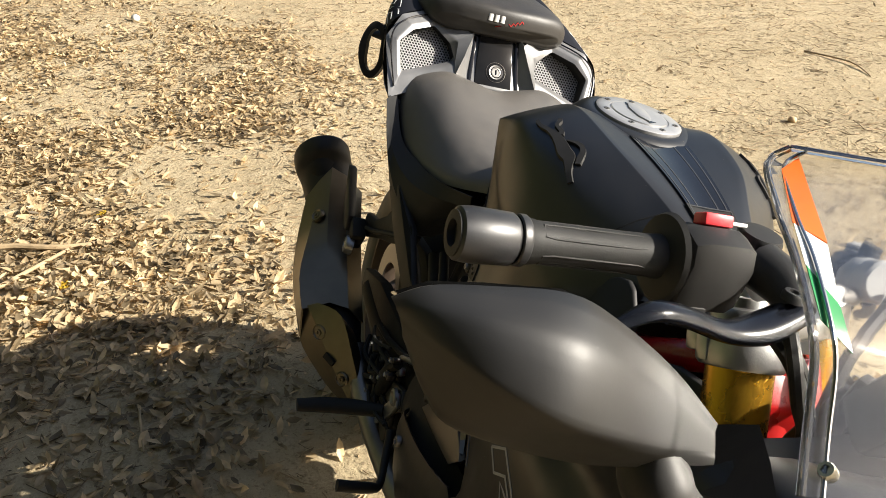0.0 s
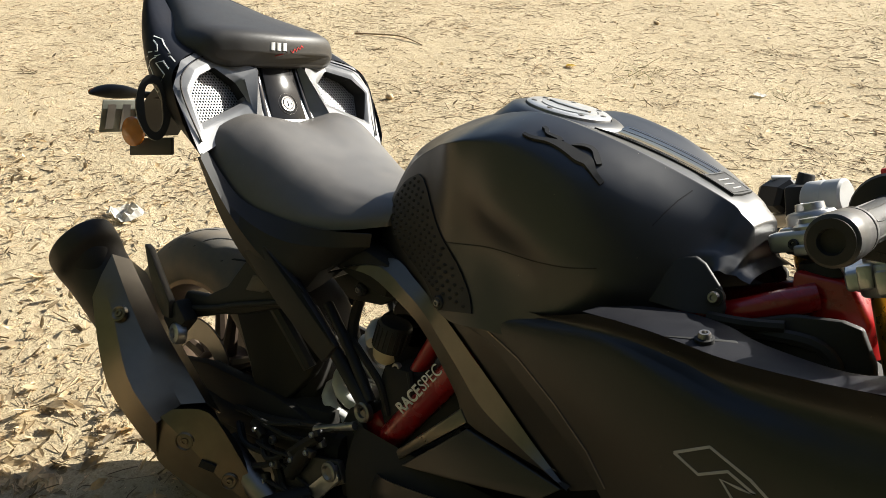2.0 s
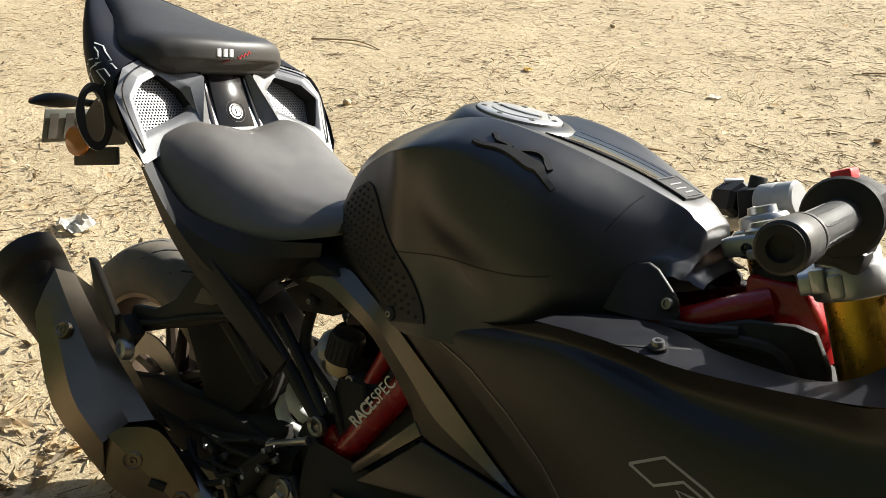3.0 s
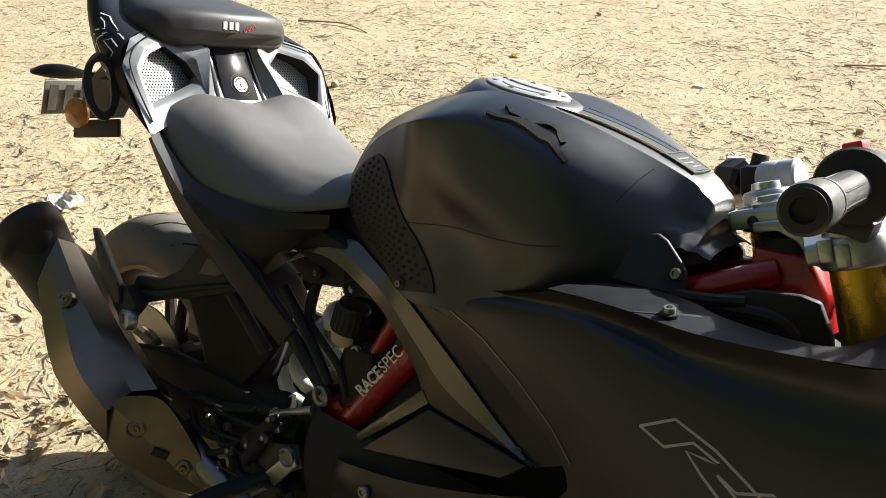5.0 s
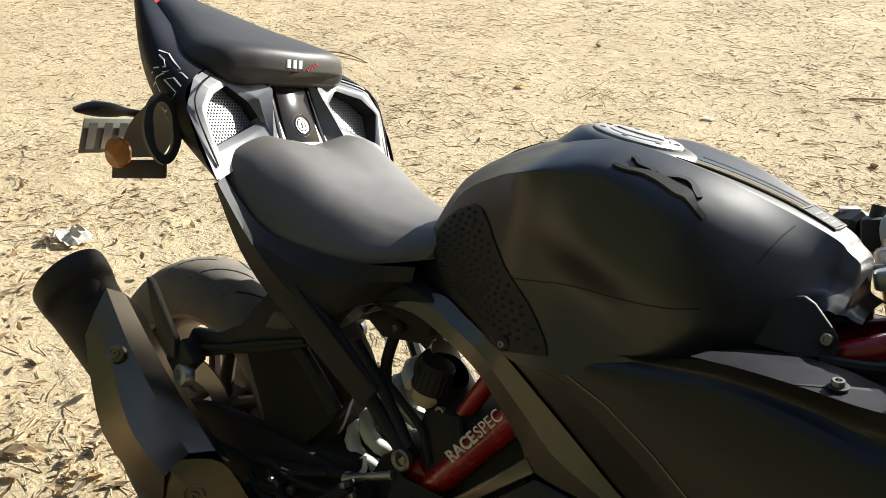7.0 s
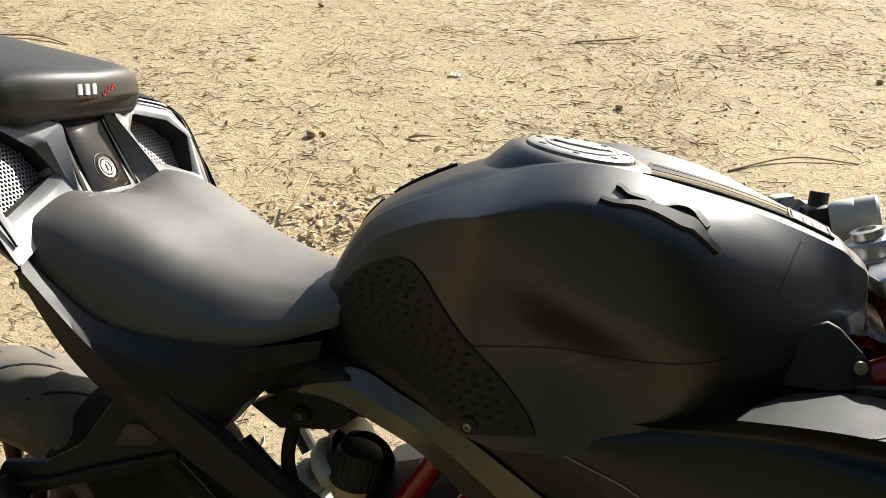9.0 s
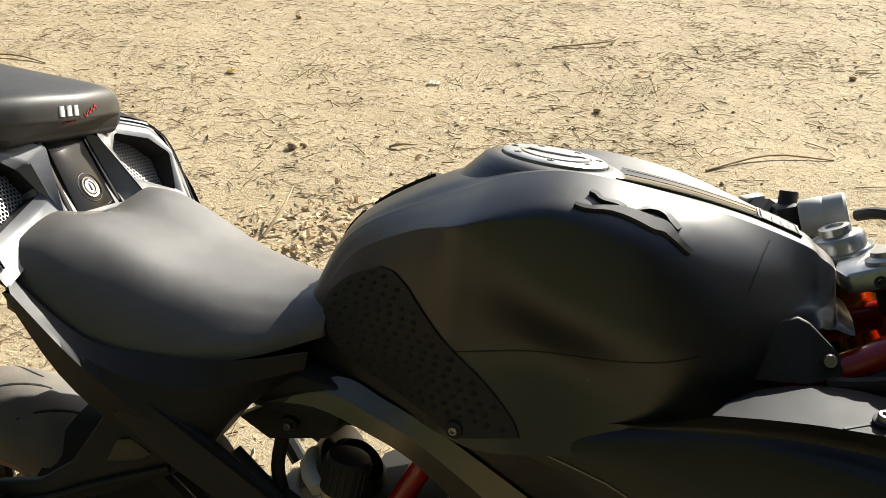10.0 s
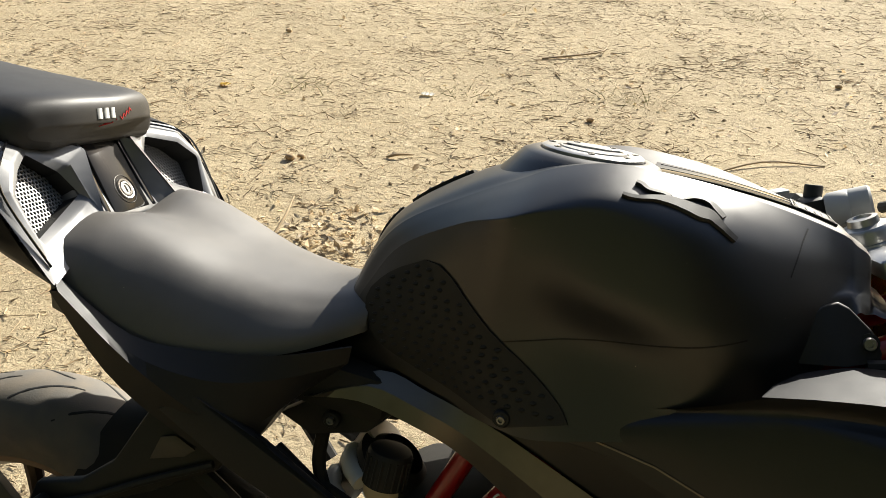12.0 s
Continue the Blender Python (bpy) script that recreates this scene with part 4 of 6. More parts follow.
for at, r in (((0.243, -0.246, 0.319), 0.0105), ((0.306, -0.195, 0.256), 0.0095)):
    part("bolt_boss", turned([(-0.02, r * 1.7), (0.0, r * 1.6), (0.002, r * 1.4), (-0.002, r * 1.1), (-0.002, 0)], at, shield_way, 24), SHIELD, bike)
    bolt("shield_bolt", at, shield_way, r * 0.65, bike, SHIELD)
shield_way_up = Vector((0.25, -0.82, 0.5))
part("bolt_dish", turned([(-0.008, 0.016), (-0.001, 0.0145), (-0.0005, 0.012), (-0.003, 0.009), (-0.003, 0)], (0.045, -0.266, 0.485), shield_way_up, 24), SHIELD, bike)
bolt("shield_bolt", Vector((0.045, -0.266, 0.485)) - shield_way_up.normalized() * 0.004, shield_way_up, 0.007, bike, SHIELD)
part("exhaust_slot", plate([(0.268, -0.226, 0.292), (0.288, -0.210, 0.284), (0.286, -0.213, 0.272), (0.266, -0.230, 0.280)], shield_way * 0.006, 0), RUBBER, bike)
part("exhaust_pipe", tube([(0.25, -0.17, 0.30), (0.34, -0.15, 0.24), (0.50, -0.12, 0.20), (0.75, -0.08, 0.20), (0.95, -0.04, 0.30)], 0.024, 14, 5), STEEL, bike)

# ---- pillion peg hanger, pegs and pedal ----
for m in (-1, 1):
    s = lambda pts: [(x, m * y, z) for x, y, z in pts]
    hanger = part("peg_hanger", plate(s([(0.100, 0.178, 0.498), (0.117, 0.178, 0.536), (0.173, 0.172, 0.546), (0.213, 0.162, 0.574), (0.256, 0.150, 0.644), (0.278, 0.148, 0.642), (0.350, 0.140, 0.594), (0.338, 0.140, 0.574), (0.255, 0.154, 0.536), (0.202, 0.164, 0.519), (0.130, 0.176, 0.488)]), (0.0, -m * 0.016, 0.0), 0.004), PLASTIC, bike, "black triangular pillion peg hanger")
    # Grey plate stands in for the see-through window in the hanger.
    part("hanger_window", plate(s([(0.258, 0.1545, 0.582), (0.272, 0.1525, 0.612), (0.290, 0.151, 0.616), (0.314, 0.148, 0.600), (0.300, 0.150, 0.590)]), (0, m * 0.002, 0), 0.0008), ENGINE, hanger)
    part("hanger_rib", tube(s([(0.12, 0.182, 0.506), (0.19, 0.173, 0.528), (0.25, 0.162, 0.553), (0.335, 0.146, 0.584)]), 0.005, 8, 3), PLASTIC, hanger)
    part("hanger_link", tube(s([(0.30, 0.13, 0.57), (0.345, 0.12, 0.525), (0.385, 0.11, 0.48)]), 0.012, 8, 3), PLASTIC, hanger)
    part("pillion_peg", plate(s([(0.040, 0.204, 0.604), (0.050, 0.202, 0.600), (0.118, 0.198, 0.522), (0.122, 0.198, 0.490), (0.104, 0.200, 0.490), (0.082, 0.203, 0.515), (0.060, 0.204, 0.555)]), (0.006, m * 0.018, 0.004), 0.003), ENGINE, bike, "folded dark alloy pillion foot peg")
    part("hanger_block", block((0.128, m * 0.193, 0.492), (0.045, 0.03, 0.06), (0, 40, 0), 0.006), PLASTIC, hanger)
    part("hanger_bolt", turned([(0, 0.020), (0.010, 0.020), (0.016, 0.017), (0.018, 0.009), (0.012, 0.008), (0.012, 0)], (0.143, m * 0.198, 0.470), (-0.1, m, 0.1), 20), ALLOY if m < 0 else PLASTIC, hanger)
    bolt("peg_pivot", (0.098, m * 0.205, 0.517), (0, m, 0.2), 0.010, bike, STEEL)
    part("foot_peg", tube(s([(0.412, 0.292, 0.262), (0.414, 0.24, 0.268), (0.425, 0.185, 0.276), (0.45, 0.14, 0.29)]), [0.014, 0.017, 0.017, 0.014], 12, 4, 0.8), RUBBER, bike, "black foot peg")
    part("heel_plate", plate(s([(0.35, 0.135, 0.23), (0.37, 0.135, 0.30), (0.44, 0.135, 0.35), (0.50, 0.135, 0.37), (0.52, 0.135, 0.34), (0.47, 0.135, 0.30), (0.47, 0.135, 0.24), (0.42, 0.135, 0.20)]), (0, -m * 0.012, 0), 0.003), ENGINE, bike, "dark alloy foot peg plate")
    part("plate_bolt", turned([(0, 0.017), (0.006, 0.016), (0.008, 0.012), (0.004, 0.008), (0.004, 0)], (0.492, m * 0.140, 0.350), (0, m, 0), 20), STEEL, bike)
part("brake_pedal", tube([(0.50, -0.135, 0.285), (0.54, -0.145, 0.255), (0.585, -0.158, 0.235), (0.60, -0.18, 0.238), (0.60, -0.235, 0.240)], [0.008, 0.007, 0.007, 0.010, 0.011], 10, 4), PLASTIC, bike, "black rear brake pedal")
part("side_stand", tube([(0.62, 0.12, 0.30), (0.55, 0.20, 0.17), (0.48, 0.305, 0.092)], [0.014, 0.012, 0.012], 10, 4), PLASTIC, bike, "black side stand, folded out")
part("stand_foot", block((0.475, 0.310, 0.086), (0.09, 0.05, 0.012), (LEAN_ANGLE, 0, 10), 0.004), PLASTIC, bike)

# ---- frame, swingarm, shock, engine ----
for m in (-1, 1):
    s = lambda pts: [(x, m * y, z) for x, y, z in pts]
    part("swingarm", tube(s([(0.0, 0.100, 0.306), (0.15, 0.100, 0.300), (0.30, 0.095, 0.32), (0.48, 0.09, 0.36)]), [0.022, 0.022, 0.024, 0.028], 12, 4, 1.2), DULLBLACK, bike, "black swingarm")
    part("swingarm_plate", plate(s([(-0.055, 0.112, 0.285), (-0.055, 0.112, 0.330), (0.10, 0.112, 0.375), (0.30, 0.110, 0.392), (0.46, 0.108, 0.385), (0.50, 0.108, 0.33), (0.30, 0.110, 0.265), (0.10, 0.112, 0.262)]), (0, -m * 0.028, 0), 0.006), DULLBLACK, bike)
    red = part("trellis_tube", tube(s([(0.575, 0.098, 0.438), (0.635, 0.101, 0.524), (0.713, 0.107, 0.637), (0.787, 0.111, 0.732)]), 0.0215, 16, 4), RED, bike, "red painted frame tube")
    part("trellis_tube", tube(s([(0.540, 0.075, 0.455), (0.578, 0.072, 0.530), (0.618, 0.078, 0.610), (0.66, 0.08, 0.70)]), 0.0135, 12, 4), RED, bike)
    part("trellis_tube", tube(s([(0.95, 0.052, 0.765), (1.00, 0.062, 0.785), (1.04, 0.066, 0.803), (1.08, 0.058, 0.826), (1.11, 0.042, 0.842)]), 0.016, 14, 4), RED, bike)
    part("trellis_tube", tube(s([(0.85, 0.11, 0.60), (0.98, 0.085, 0.67), (1.08, 0.06, 0.73), (1.135, 0.04, 0.78)]), 0.014, 12, 4), RED, bike)
    part("frame_lug", block((0.535, m * 0.088, 0.425), (0.05, 0.03, 0.07), (0, 35, 0), 0.010), RED, bike)
    part("pivot_plate", plate(s([(0.47, 0.095, 0.44), (0.52, 0.095, 0.47), (0.56, 0.095, 0.42), (0.57, 0.095, 0.32), (0.48, 0.095, 0.28), (0.44, 0.095, 0.36)]), (0, -m * 0.03, 0), 0.006), DULLBLACK, bike)
    part("strut", tube(s([(0.356, 0.094, 0.570), (0.440, 0.102, 0.521), (0.523, 0.108, 0.468)]), 0.012, 10, 3), PLASTIC, bike, "black subframe strut")
    part("strut", tube(s([(0.388, 0.088, 0.590), (0.456, 0.096, 0.540), (0.526, 0.104, 0.478)]), 0.009, 10, 3), PLASTIC, bike)
    part("strut_eye", turned([(0, 0.017), (0.010, 0.017), (0.012, 0.014), (0.010, 0.009), (0.006, 0.008), (0.006, 0)], (0.522, m * 0.108, 0.461), (0, m, 0), 22), STEEL, bike)
    part("strut_eye", turned([(0, 0.014), (0.008, 0.014), (0.010, 0.011), (0.008, 0.007), (0.008, 0)], (0.520, m * 0.110, 0.431), (0, m, 0), 22), PLASTIC, bike)

# the words on the frame tube
def lettering(text, size, at, along, up, mat, parent, shear=0.0, name="lettering", heavy=0.0):
    cu = bpy.data.curves.new(name, "FONT")
    cu.body, cu.size, cu.shear, cu.offset, cu.extrude = text, size, shear, heavy, 0.0004
    tmp = new("tmp_text", cu)
    me = bpy.data.meshes.new_from_object(tmp.evaluated_get(bpy.context.evaluated_depsgraph_get()))
    wide = max(v.co.x for v in me.vertices)
    bpy.data.objects.remove(tmp)
    bpy.data.curves.remove(cu)
    a, u = Vector(along).normalized(), Vector(up)
    u = (u - a * u.dot(a)).normalized()
    m = Matrix((a, u, a.cross(u))).transposed().to_4x4()
    me.transform(Matrix.Translation(at) @ m)
    me.materials.append(mat)
    ob = new(name, me)
    ob.parent = parent
    return ob, wide


frame_way = Vector((0.70, -0.106, 0.625)) - Vector((0.560, -0.096, 0.425))
text_up = Vector((-0.72, -0.45, 0.53))
text_at = Vector((0.603, -0.1215, 0.489)) + frame_way.cross(text_up).normalized() * 0.0032 + frame_way.normalized() * 0.016
ob, wide = lettering("RACE", 0.025, text_at, frame_way, text_up, WHITE, red, 0.25, heavy=0.0007)
lettering("SPEC", 0.025, text_at + frame_way.normalized() * (wide - 0.0015), frame_way, text_up, WHITE, red, 0.25)

part("hugger", loft([[(0.085, -0.085, 0.47), (0.12, -0.05, 0.55), (0.13, 0, 0.575), (0.12, 0.05, 0.55), (0.085, 0.085, 0.47)],
                     [(0.20, -0.088, 0.49), (0.235, -0.055, 0.565), (0.245, 0, 0.585), (0.235, 0.055, 0.565), (0.20, 0.088, 0.49)],
                     [(0.28, -0.09, 0.44), (0.318, -0.06, 0.49), (0.325, 0, 0.50), (0.318, 0.06, 0.49), (0.28, 0.09, 0.44)],
                     [(0.315, -0.085, 0.33), (0.365, -0.06, 0.35), (0.375, 0, 0.35), (0.365, 0.06, 0.35), (0.315, 0.085, 0.33)]], 4, 4), DULLBLACK, bike, "black rear wheel hugger")
part("mud_flap", plate([(0.165, -0.104, 0.500), (0.210, -0.102, 0.545), (0.310, -0.098, 0.550), (0.392, -0.094, 0.505), (0.368, -0.094, 0.452), (0.305, -0.098, 0.375), (0.250, -0.102, 0.345), (0.215, -0.103, 0.420)], (0, 0.02, 0), 0.004), DULLBLACK, bike)


def spring(p0, p1, r, wire, turns):
    p0, p1 = Vector(p0), Vector(p1)
    a = (p1 - p0).normalized()
    u = a.cross(Vector((0, 1, 0))).normalized()
    v = a.cross(u)
    n = int(turns * 14)
    return tube([p0 + (p1 - p0) * k / n + r * (math.cos(2 * math.pi * turns * k / n) * u + math.sin(2 * math.pi * turns * k / n) * v) for k in range(n + 1)], wire, 10, 1)


shock = part("shock_body", tube([(0.365, -0.01, 0.375), (0.43, -0.015, 0.48), (0.505, -0.02, 0.60)], [0.020, 0.022, 0.026], 16, 3), STEEL, bike, "steel rear shock absorber")
part("coil", spring((0.404, -0.024, 0.398), (0.512, -0.042, 0.558), 0.045, 0.0125, 4.2), SPRING, shock, "white coil spring")
part("spring_cup", turned([(-0.01, 0.0), (-0.01, 0.048), (0.004, 0.050), (0.008, 0.040), (0.02, 0.03)], (0.524, -0.042, 0.572), (0.58, -0.08, 0.80), 28), PLASTIC, shock)
up_cup = Vector((0.16, 0.05, 1)).normalized()
cup = part("reservoir", turned([(-0.046, 0), (-0.046, 0.016), (-0.040, 0.021), (-0.026, 0.0245), (-0.020, 0.0245), (-0.020, 0)], (0.526, -0.074, 0.584), up_cup, 28), CREAM, bike, "cream plastic fluid reservoir")
part("cap", turned([(-0.022, 0.024), (-0.022, 0.027), (0.018, 0.027), (0.022, 0.025), (0.024, 0.016), (0.024, 0)], (0.526, -0.074, 0.584), up_cup, 28), PLASTIC, cup, "black ribbed cap")
for k in range(20):
    a = 2 * math.pi * k / 20
    way = up_cup.cross(Vector((math.cos(a), math.sin(a), 0))).normalized() * 0.027
    part("cap_rib", tube([Vector((0.526, -0.074, 0.584)) + way + up_cup * z for z in (-0.020, 0.016)], 0.0016, 6, 1), PLASTIC, cup)
bolt("shock_bolt", (0.556, -0.088, 0.543), (0, -1, 0.1), 0.009, bike, STEEL)
for pts, r in (([(0.443, -0.068, 0.625), (0.438, -0.074, 0.575), (0.452, -0.085, 0.542)], 0.009), ([(0.450, -0.085, 0.550), (0.497, -0.096, 0.534), (0.540, -0.102, 0.512), (0.562, -0.100, 0.470)], 0.006),
               ([(0.215, -0.12, 0.335), (0.30, -0.12, 0.352), (0.40, -0.12, 0.385), (0.48, -0.125, 0.415)], 0.007), ([(0.30, -0.13, 0.33), (0.37, -0.14, 0.28), (0.385, -0.145, 0.235)], 0.009),
               ([(0.23, -0.11, 0.30), (0.33, -0.125, 0.335), (0.44, -0.13, 0.375)], 0.005), ([(0.39, -0.14, 0.33), (0.425, -0.145, 0.365), (0.455, -0.14, 0.395)], 0.010),
               ([(0.595, -0.10, 0.555), (0.61, -0.105, 0.525), (0.60, -0.10, 0.49)], 0.006), ([(0.66, -0.12, 0.44), (0.70, -0.13, 0.48), (0.735, -0.13, 0.53)], 0.008)):
    part("hose", tube(pts, r, 8, 4), DULLBLACK, bike)
for p in ((0.335, -0.135, 0.330), (0.385, -0.150, 0.240), (0.365, -0.150, 0.232), (0.43, -0.145, 0.35)):
    bolt("linkage_bolt", p, (0, -1, 0.1), 0.008, bike, STEEL)
part("brake_cylinder", tube([(0.40, -0.142, 0.30), (0.425, -0.142, 0.345), (0.44, -0.142, 0.375)], [0.012, 0.014, 0.010], 12, 3), DULLBLACK, bike)
part("linkage_arm", plate([(0.40, -0.135, 0.255), (0.43, -0.135, 0.28), (0.50, -0.135, 0.365), (0.515, -0.135, 0.345), (0.47, -0.135, 0.285), (0.42, -0.135, 0.24)], (0, -0.008, 0), 0.002), ALLOY, bike, "cast alloy pedal arm")
clutter = random.Random(11)
for k in range(11):
    x0, z0 = clutter.uniform(0.24, 0.40), clutter.uniform(0.26, 0.37)
    y0 = -0.128 - 0.022 * clutter.random()
    x1, z1 = x0 + clutter.uniform(0.05, 0.15), z0 + clutter.uniform(-0.03, 0.06)
    part("hose", tube([(x0, y0, z0), ((x0 + x1) / 2, y0 - 0.012, (z0 + z1) / 2 + clutter.uniform(-0.02, 0.02)), (x1, y0, z1)], clutter.uniform(0.0028, 0.0055), 8, 5), RUBBER, bike)
for x, z, w, h, a in ((0.31, 0.345, 0.034, 0.012, 30), (0.365, 0.305, 0.022, 0.018, -20), (0.41, 0.335, 0.030, 0.010, 40), (0.445, 0.365, 0.020, 0.014, 10), (0.345, 0.262, 0.026, 0.012, 65), (0.455, 0.402, 0.026, 0.010, -35)):
    lug = part("linkage_lug", block((x, -0.146, z), (w, 0.014, h), (0, a, 0), 0.003), ENGINE, bike)
    part("lug_screw", turned([(0, 0.0048), (0.004, 0.0045), (0.005, 0.003), (0.003, 0.002), (0.003, 0)], (x, -0.153, z), (0, -1, 0.1), 12), ALLOY, lug)
part("linkage_rod", tube([(0.434, -0.127, 0.394), (0.470, -0.128, 0.414), (0.518, -0.124, 0.438)], [0.0075, 0.0055, 0.0070], 10, 3), ALLOY, bike, "bright alloy brake rod")
part("linkage_clevis", block((0.446, -0.128, 0.374), (0.026, 0.012, 0.016), (0, -35, 0), 0.003), ALLOY, bike)
bolt("clevis_pin", (0.446, -0.134, 0.374), (0, -1, 0.1), 0.006, bike, STEEL)
# Two unseen filler blocks, added so no light passes through the machine here.
part("swingarm_filler", block((0.385, 0, 0.34), (0.12, 0.20, 0.13), (0, -12, 0), 0.02), DULLBLACK, bike)
part("belly_filler", block((0.42, 0.0, 0.225), (0.26, 0.20, 0.10), (0, 0, 0), 0.03), DULLBLACK, bike, "unseen dark block added under the engine to stop light")
part("sprocket", turned([(0.070, 0.02), (0.070, 0.112), (0.078, 0.112), (0.078, 0.02)], (0, 0, 0.294), (0, 1, 0), 40), STEEL, bike, "steel rear sprocket")
# Added filler plate on the far side; shuts out light through the wheel.
part("far_side_filler", plate([(-0.05, 0.098, 0.24), (-0.05, 0.098, 0.40), (0.10, 0.098, 0.47), (0.30, 0.098, 0.47), (0.36, 0.098, 0.30), (0.20, 0.098, 0.20), (0.05, 0.098, 0.18)], (0, 0.012, 0), 0.004), DULLBLACK, bike)
part("chain_guard", tube([(0.02, 0.10, 0.36), (0.2, 0.10, 0.40), (0.42, 0.10, 0.45)], 0.018, 8, 3), PLASTIC, bike)
part("engine_case", loft([[(0.52, -0.12, 0.44), (0.70, -0.14, 0.46), (0.90, -0.13, 0.47), (0.98, -0.10, 0.45)], [(0.52, -0.135, 0.36), (0.70, -0.165, 0.37), (0.90, -0.155, 0.37), (0.99, -0.12, 0.36)], [(0.53, -0.11, 0.24), (0.70, -0.14, 0.22), (0.90, -0.13, 0.22), (0.98, -0.10, 0.24)]], 5, 5), DULLBLACK, bike, "dark engine casing")
part("engine_case", block((0.76, 0, 0.40), (0.44, 0.20, 0.36), (0, -8, 0), 0.03), DULLBLACK, bike)
part("cylinder_head", block((0.80, 0, 0.62), (0.24, 0.17, 0.16), (0, 12, 0), 0.02), DULLBLACK, bike)
part("air_box", block((0.72, 0, 0.73), (0.40, 0.15, 0.14), (0, 0, 0), 0.03), DULLBLACK, bike)
part("under_tray", block((0.32, 0, 0.70), (0.42, 0.20, 0.06), (0, 8, 0), 0.015), DULLBLACK, bike)
part("battery_tray", block((0.47, 0.01, 0.665), (0.14, 0.15, 0.06), (0, 0, 0), 0.012), DULLBLACK, bike)

# ---- fairing ----
for m in (-1, 1):
    s = lambda pts: [(x, m * y, z) for x, y, z in pts]
    blade_in = [(0.426, 0.100, 0.667), (0.496, 0.106, 0.675), (0.564, 0.111, 0.658), (0.618, 0.116, 0.638), (0.677, 0.126, 0.602), (0.713, 0.132, 0.575), (0.743, 0.140, 0.552), (0.835, 0.160, 0.558), (0.940, 0.186, 0.572)]
    blade_out = [(0.448, 0.104, 0.676), (0.513, 0.082, 0.707), (0.576, 0.096, 0.695), (0.624, 0.112, 0.685), (0.668, 0.128, 0.675), (0.724, 0.140, 0.652), (0.790, 0.151, 0.622), (0.862, 0.165, 0.590), (0.942, 0.189, 0.566)]
    ridge = [(a[0] * 0.45 + b[0] * 0.55, (a[1] + b[1]) / 2 + 0.006, a[2] * 0.45 + b[2] * 0.55) for a, b in zip(blade_in, blade_out)]
    back = [(a[0] - 0.004, a[1] - 0.030, a[2] - 0.010) for a in blade_in]
    part("fairing_blade", loft([s(back), s(blade_in), s(ridge), s(blade_out)], 1, 4), BLADE, bike, "bronze-grey painted fairing blade", 12)
    part("blade_foot", plate(s([(0.745, 0.143, 0.552), (0.728, 0.140, 0.566), (0.690, 0.140, 0.524), (0.622, 0.140, 0.450), (0.632, 0.142, 0.440)]), (0, -m * 0.022, 0), 0.003), BLADE, bike)
    part("blade_under", plate(s([(0.748, 0.146, 0.546), (0.930, 0.186, 0.562), (0.900, 0.188, 0.532), (0.760, 0.165, 0.478), (0.640, 0.145, 0.436)]), (0, -m * 0.010, 0), 0.002), FAIR, bike)
    part("recess_backing", plate(s([(0.606, 0.094, 0.668), (0.655, 0.098, 0.700), (0.760, 0.115, 0.690), (0.800, 0.122, 0.632), (0.700, 0.106, 0.622)]), (0, -m * 0.008, 0), 0.002), PLASTIC, bike)
    part("fairing_recess", loft([s([(x, y - 0.004, z) for x, y, z in blade_out[2:]]), s([(0.640, 0.118, 0.692), (0.700, 0.132, 0.686), (0.750, 0.145, 0.683), (0.800, 0.156, 0.676), (0.870, 0.172, 0.655), (0.930, 0.186, 0.635), (0.990, 0.204, 0.600)])], 3, 3), FAIR, bike, "", 30)
    deck_in = [(0.936, 0.158, 0.790), (0.960, 0.137, 0.795), (1.005, 0.119, 0.800), (1.050, 0.117, 0.801), (1.102, 0.140, 0.803), (1.192, 0.158, 0.813), (1.238, 0.163, 0.835), (1.28, 0.168, 0.880), (1.34, 0.180, 0.925)]
    deck_out = [(0.915, 0.191, 0.783), (0.960, 0.192, 0.788), (1.000, 0.195, 0.792), (1.031, 0.201, 0.795), (1.098, 0.210, 0.800), (1.209, 0.220, 0.820), (1.286, 0.226, 0.842), (1.36, 0.230, 0.885), (1.44, 0.235, 0.935)]
    low_in = [(x, y - 0.012, z - 0.035) for x, y, z in deck_in]
    deck_bm = loft([s(low_in), s(deck_in), s([((a[0] + b[0]) / 2, (a[1] + b[1]) / 2, (a[2] + b[2]) / 2 + 0.003) for a, b in zip(deck_in, deck_out)]), s(deck_out)], 1, 4)
    part("deck_joint", laid([s([(1.022, 0.199, 0.82), (1.050, 0.183, 0.82), (1.080, 0.162, 0.82), (1.118, 0.136, 0.82)])], deck_bm, (0, 0, -1), [0.003, 0.006, 0.006, 0.003], 0.0006), RUBBER, bike, "dark joint in the upper fairing")
    part("fairing_deck", deck_bm, DECK, bike, "dark blue-black upper fairing deck", 35)
    rows = [[(0.682, 0.140, 0.696), (0.783, 0.156, 0.733), (0.865, 0.172, 0.757), (0.935, 0.191, 0.785), (1.031, 0.201, 0.795), (1.098, 0.210, 0.800), (1.209, 0.220, 0.820), (1.286, 0.226, 0.842), (1.44, 0.235, 0.935)],
            [(0.684, 0.139, 0.694), (0.785, 0.153, 0.729), (0.868, 0.168, 0.750), (0.945, 0.184, 0.768), (1.034, 0.190, 0.772), (1.104, 0.200, 0.771), (1.210, 0.210, 0.785), (1.30, 0.216, 0.805), (1.46, 0.228, 0.89)],
            [(0.700, 0.150, 0.694), (0.793, 0.166, 0.719), (0.885, 0.181, 0.740), (0.968, 0.196, 0.754), (1.047, 0.211, 0.752), (1.117, 0.221, 0.746), (1.215, 0.230, 0.745), (1.31, 0.233, 0.76), (1.48, 0.225, 0.83)]]
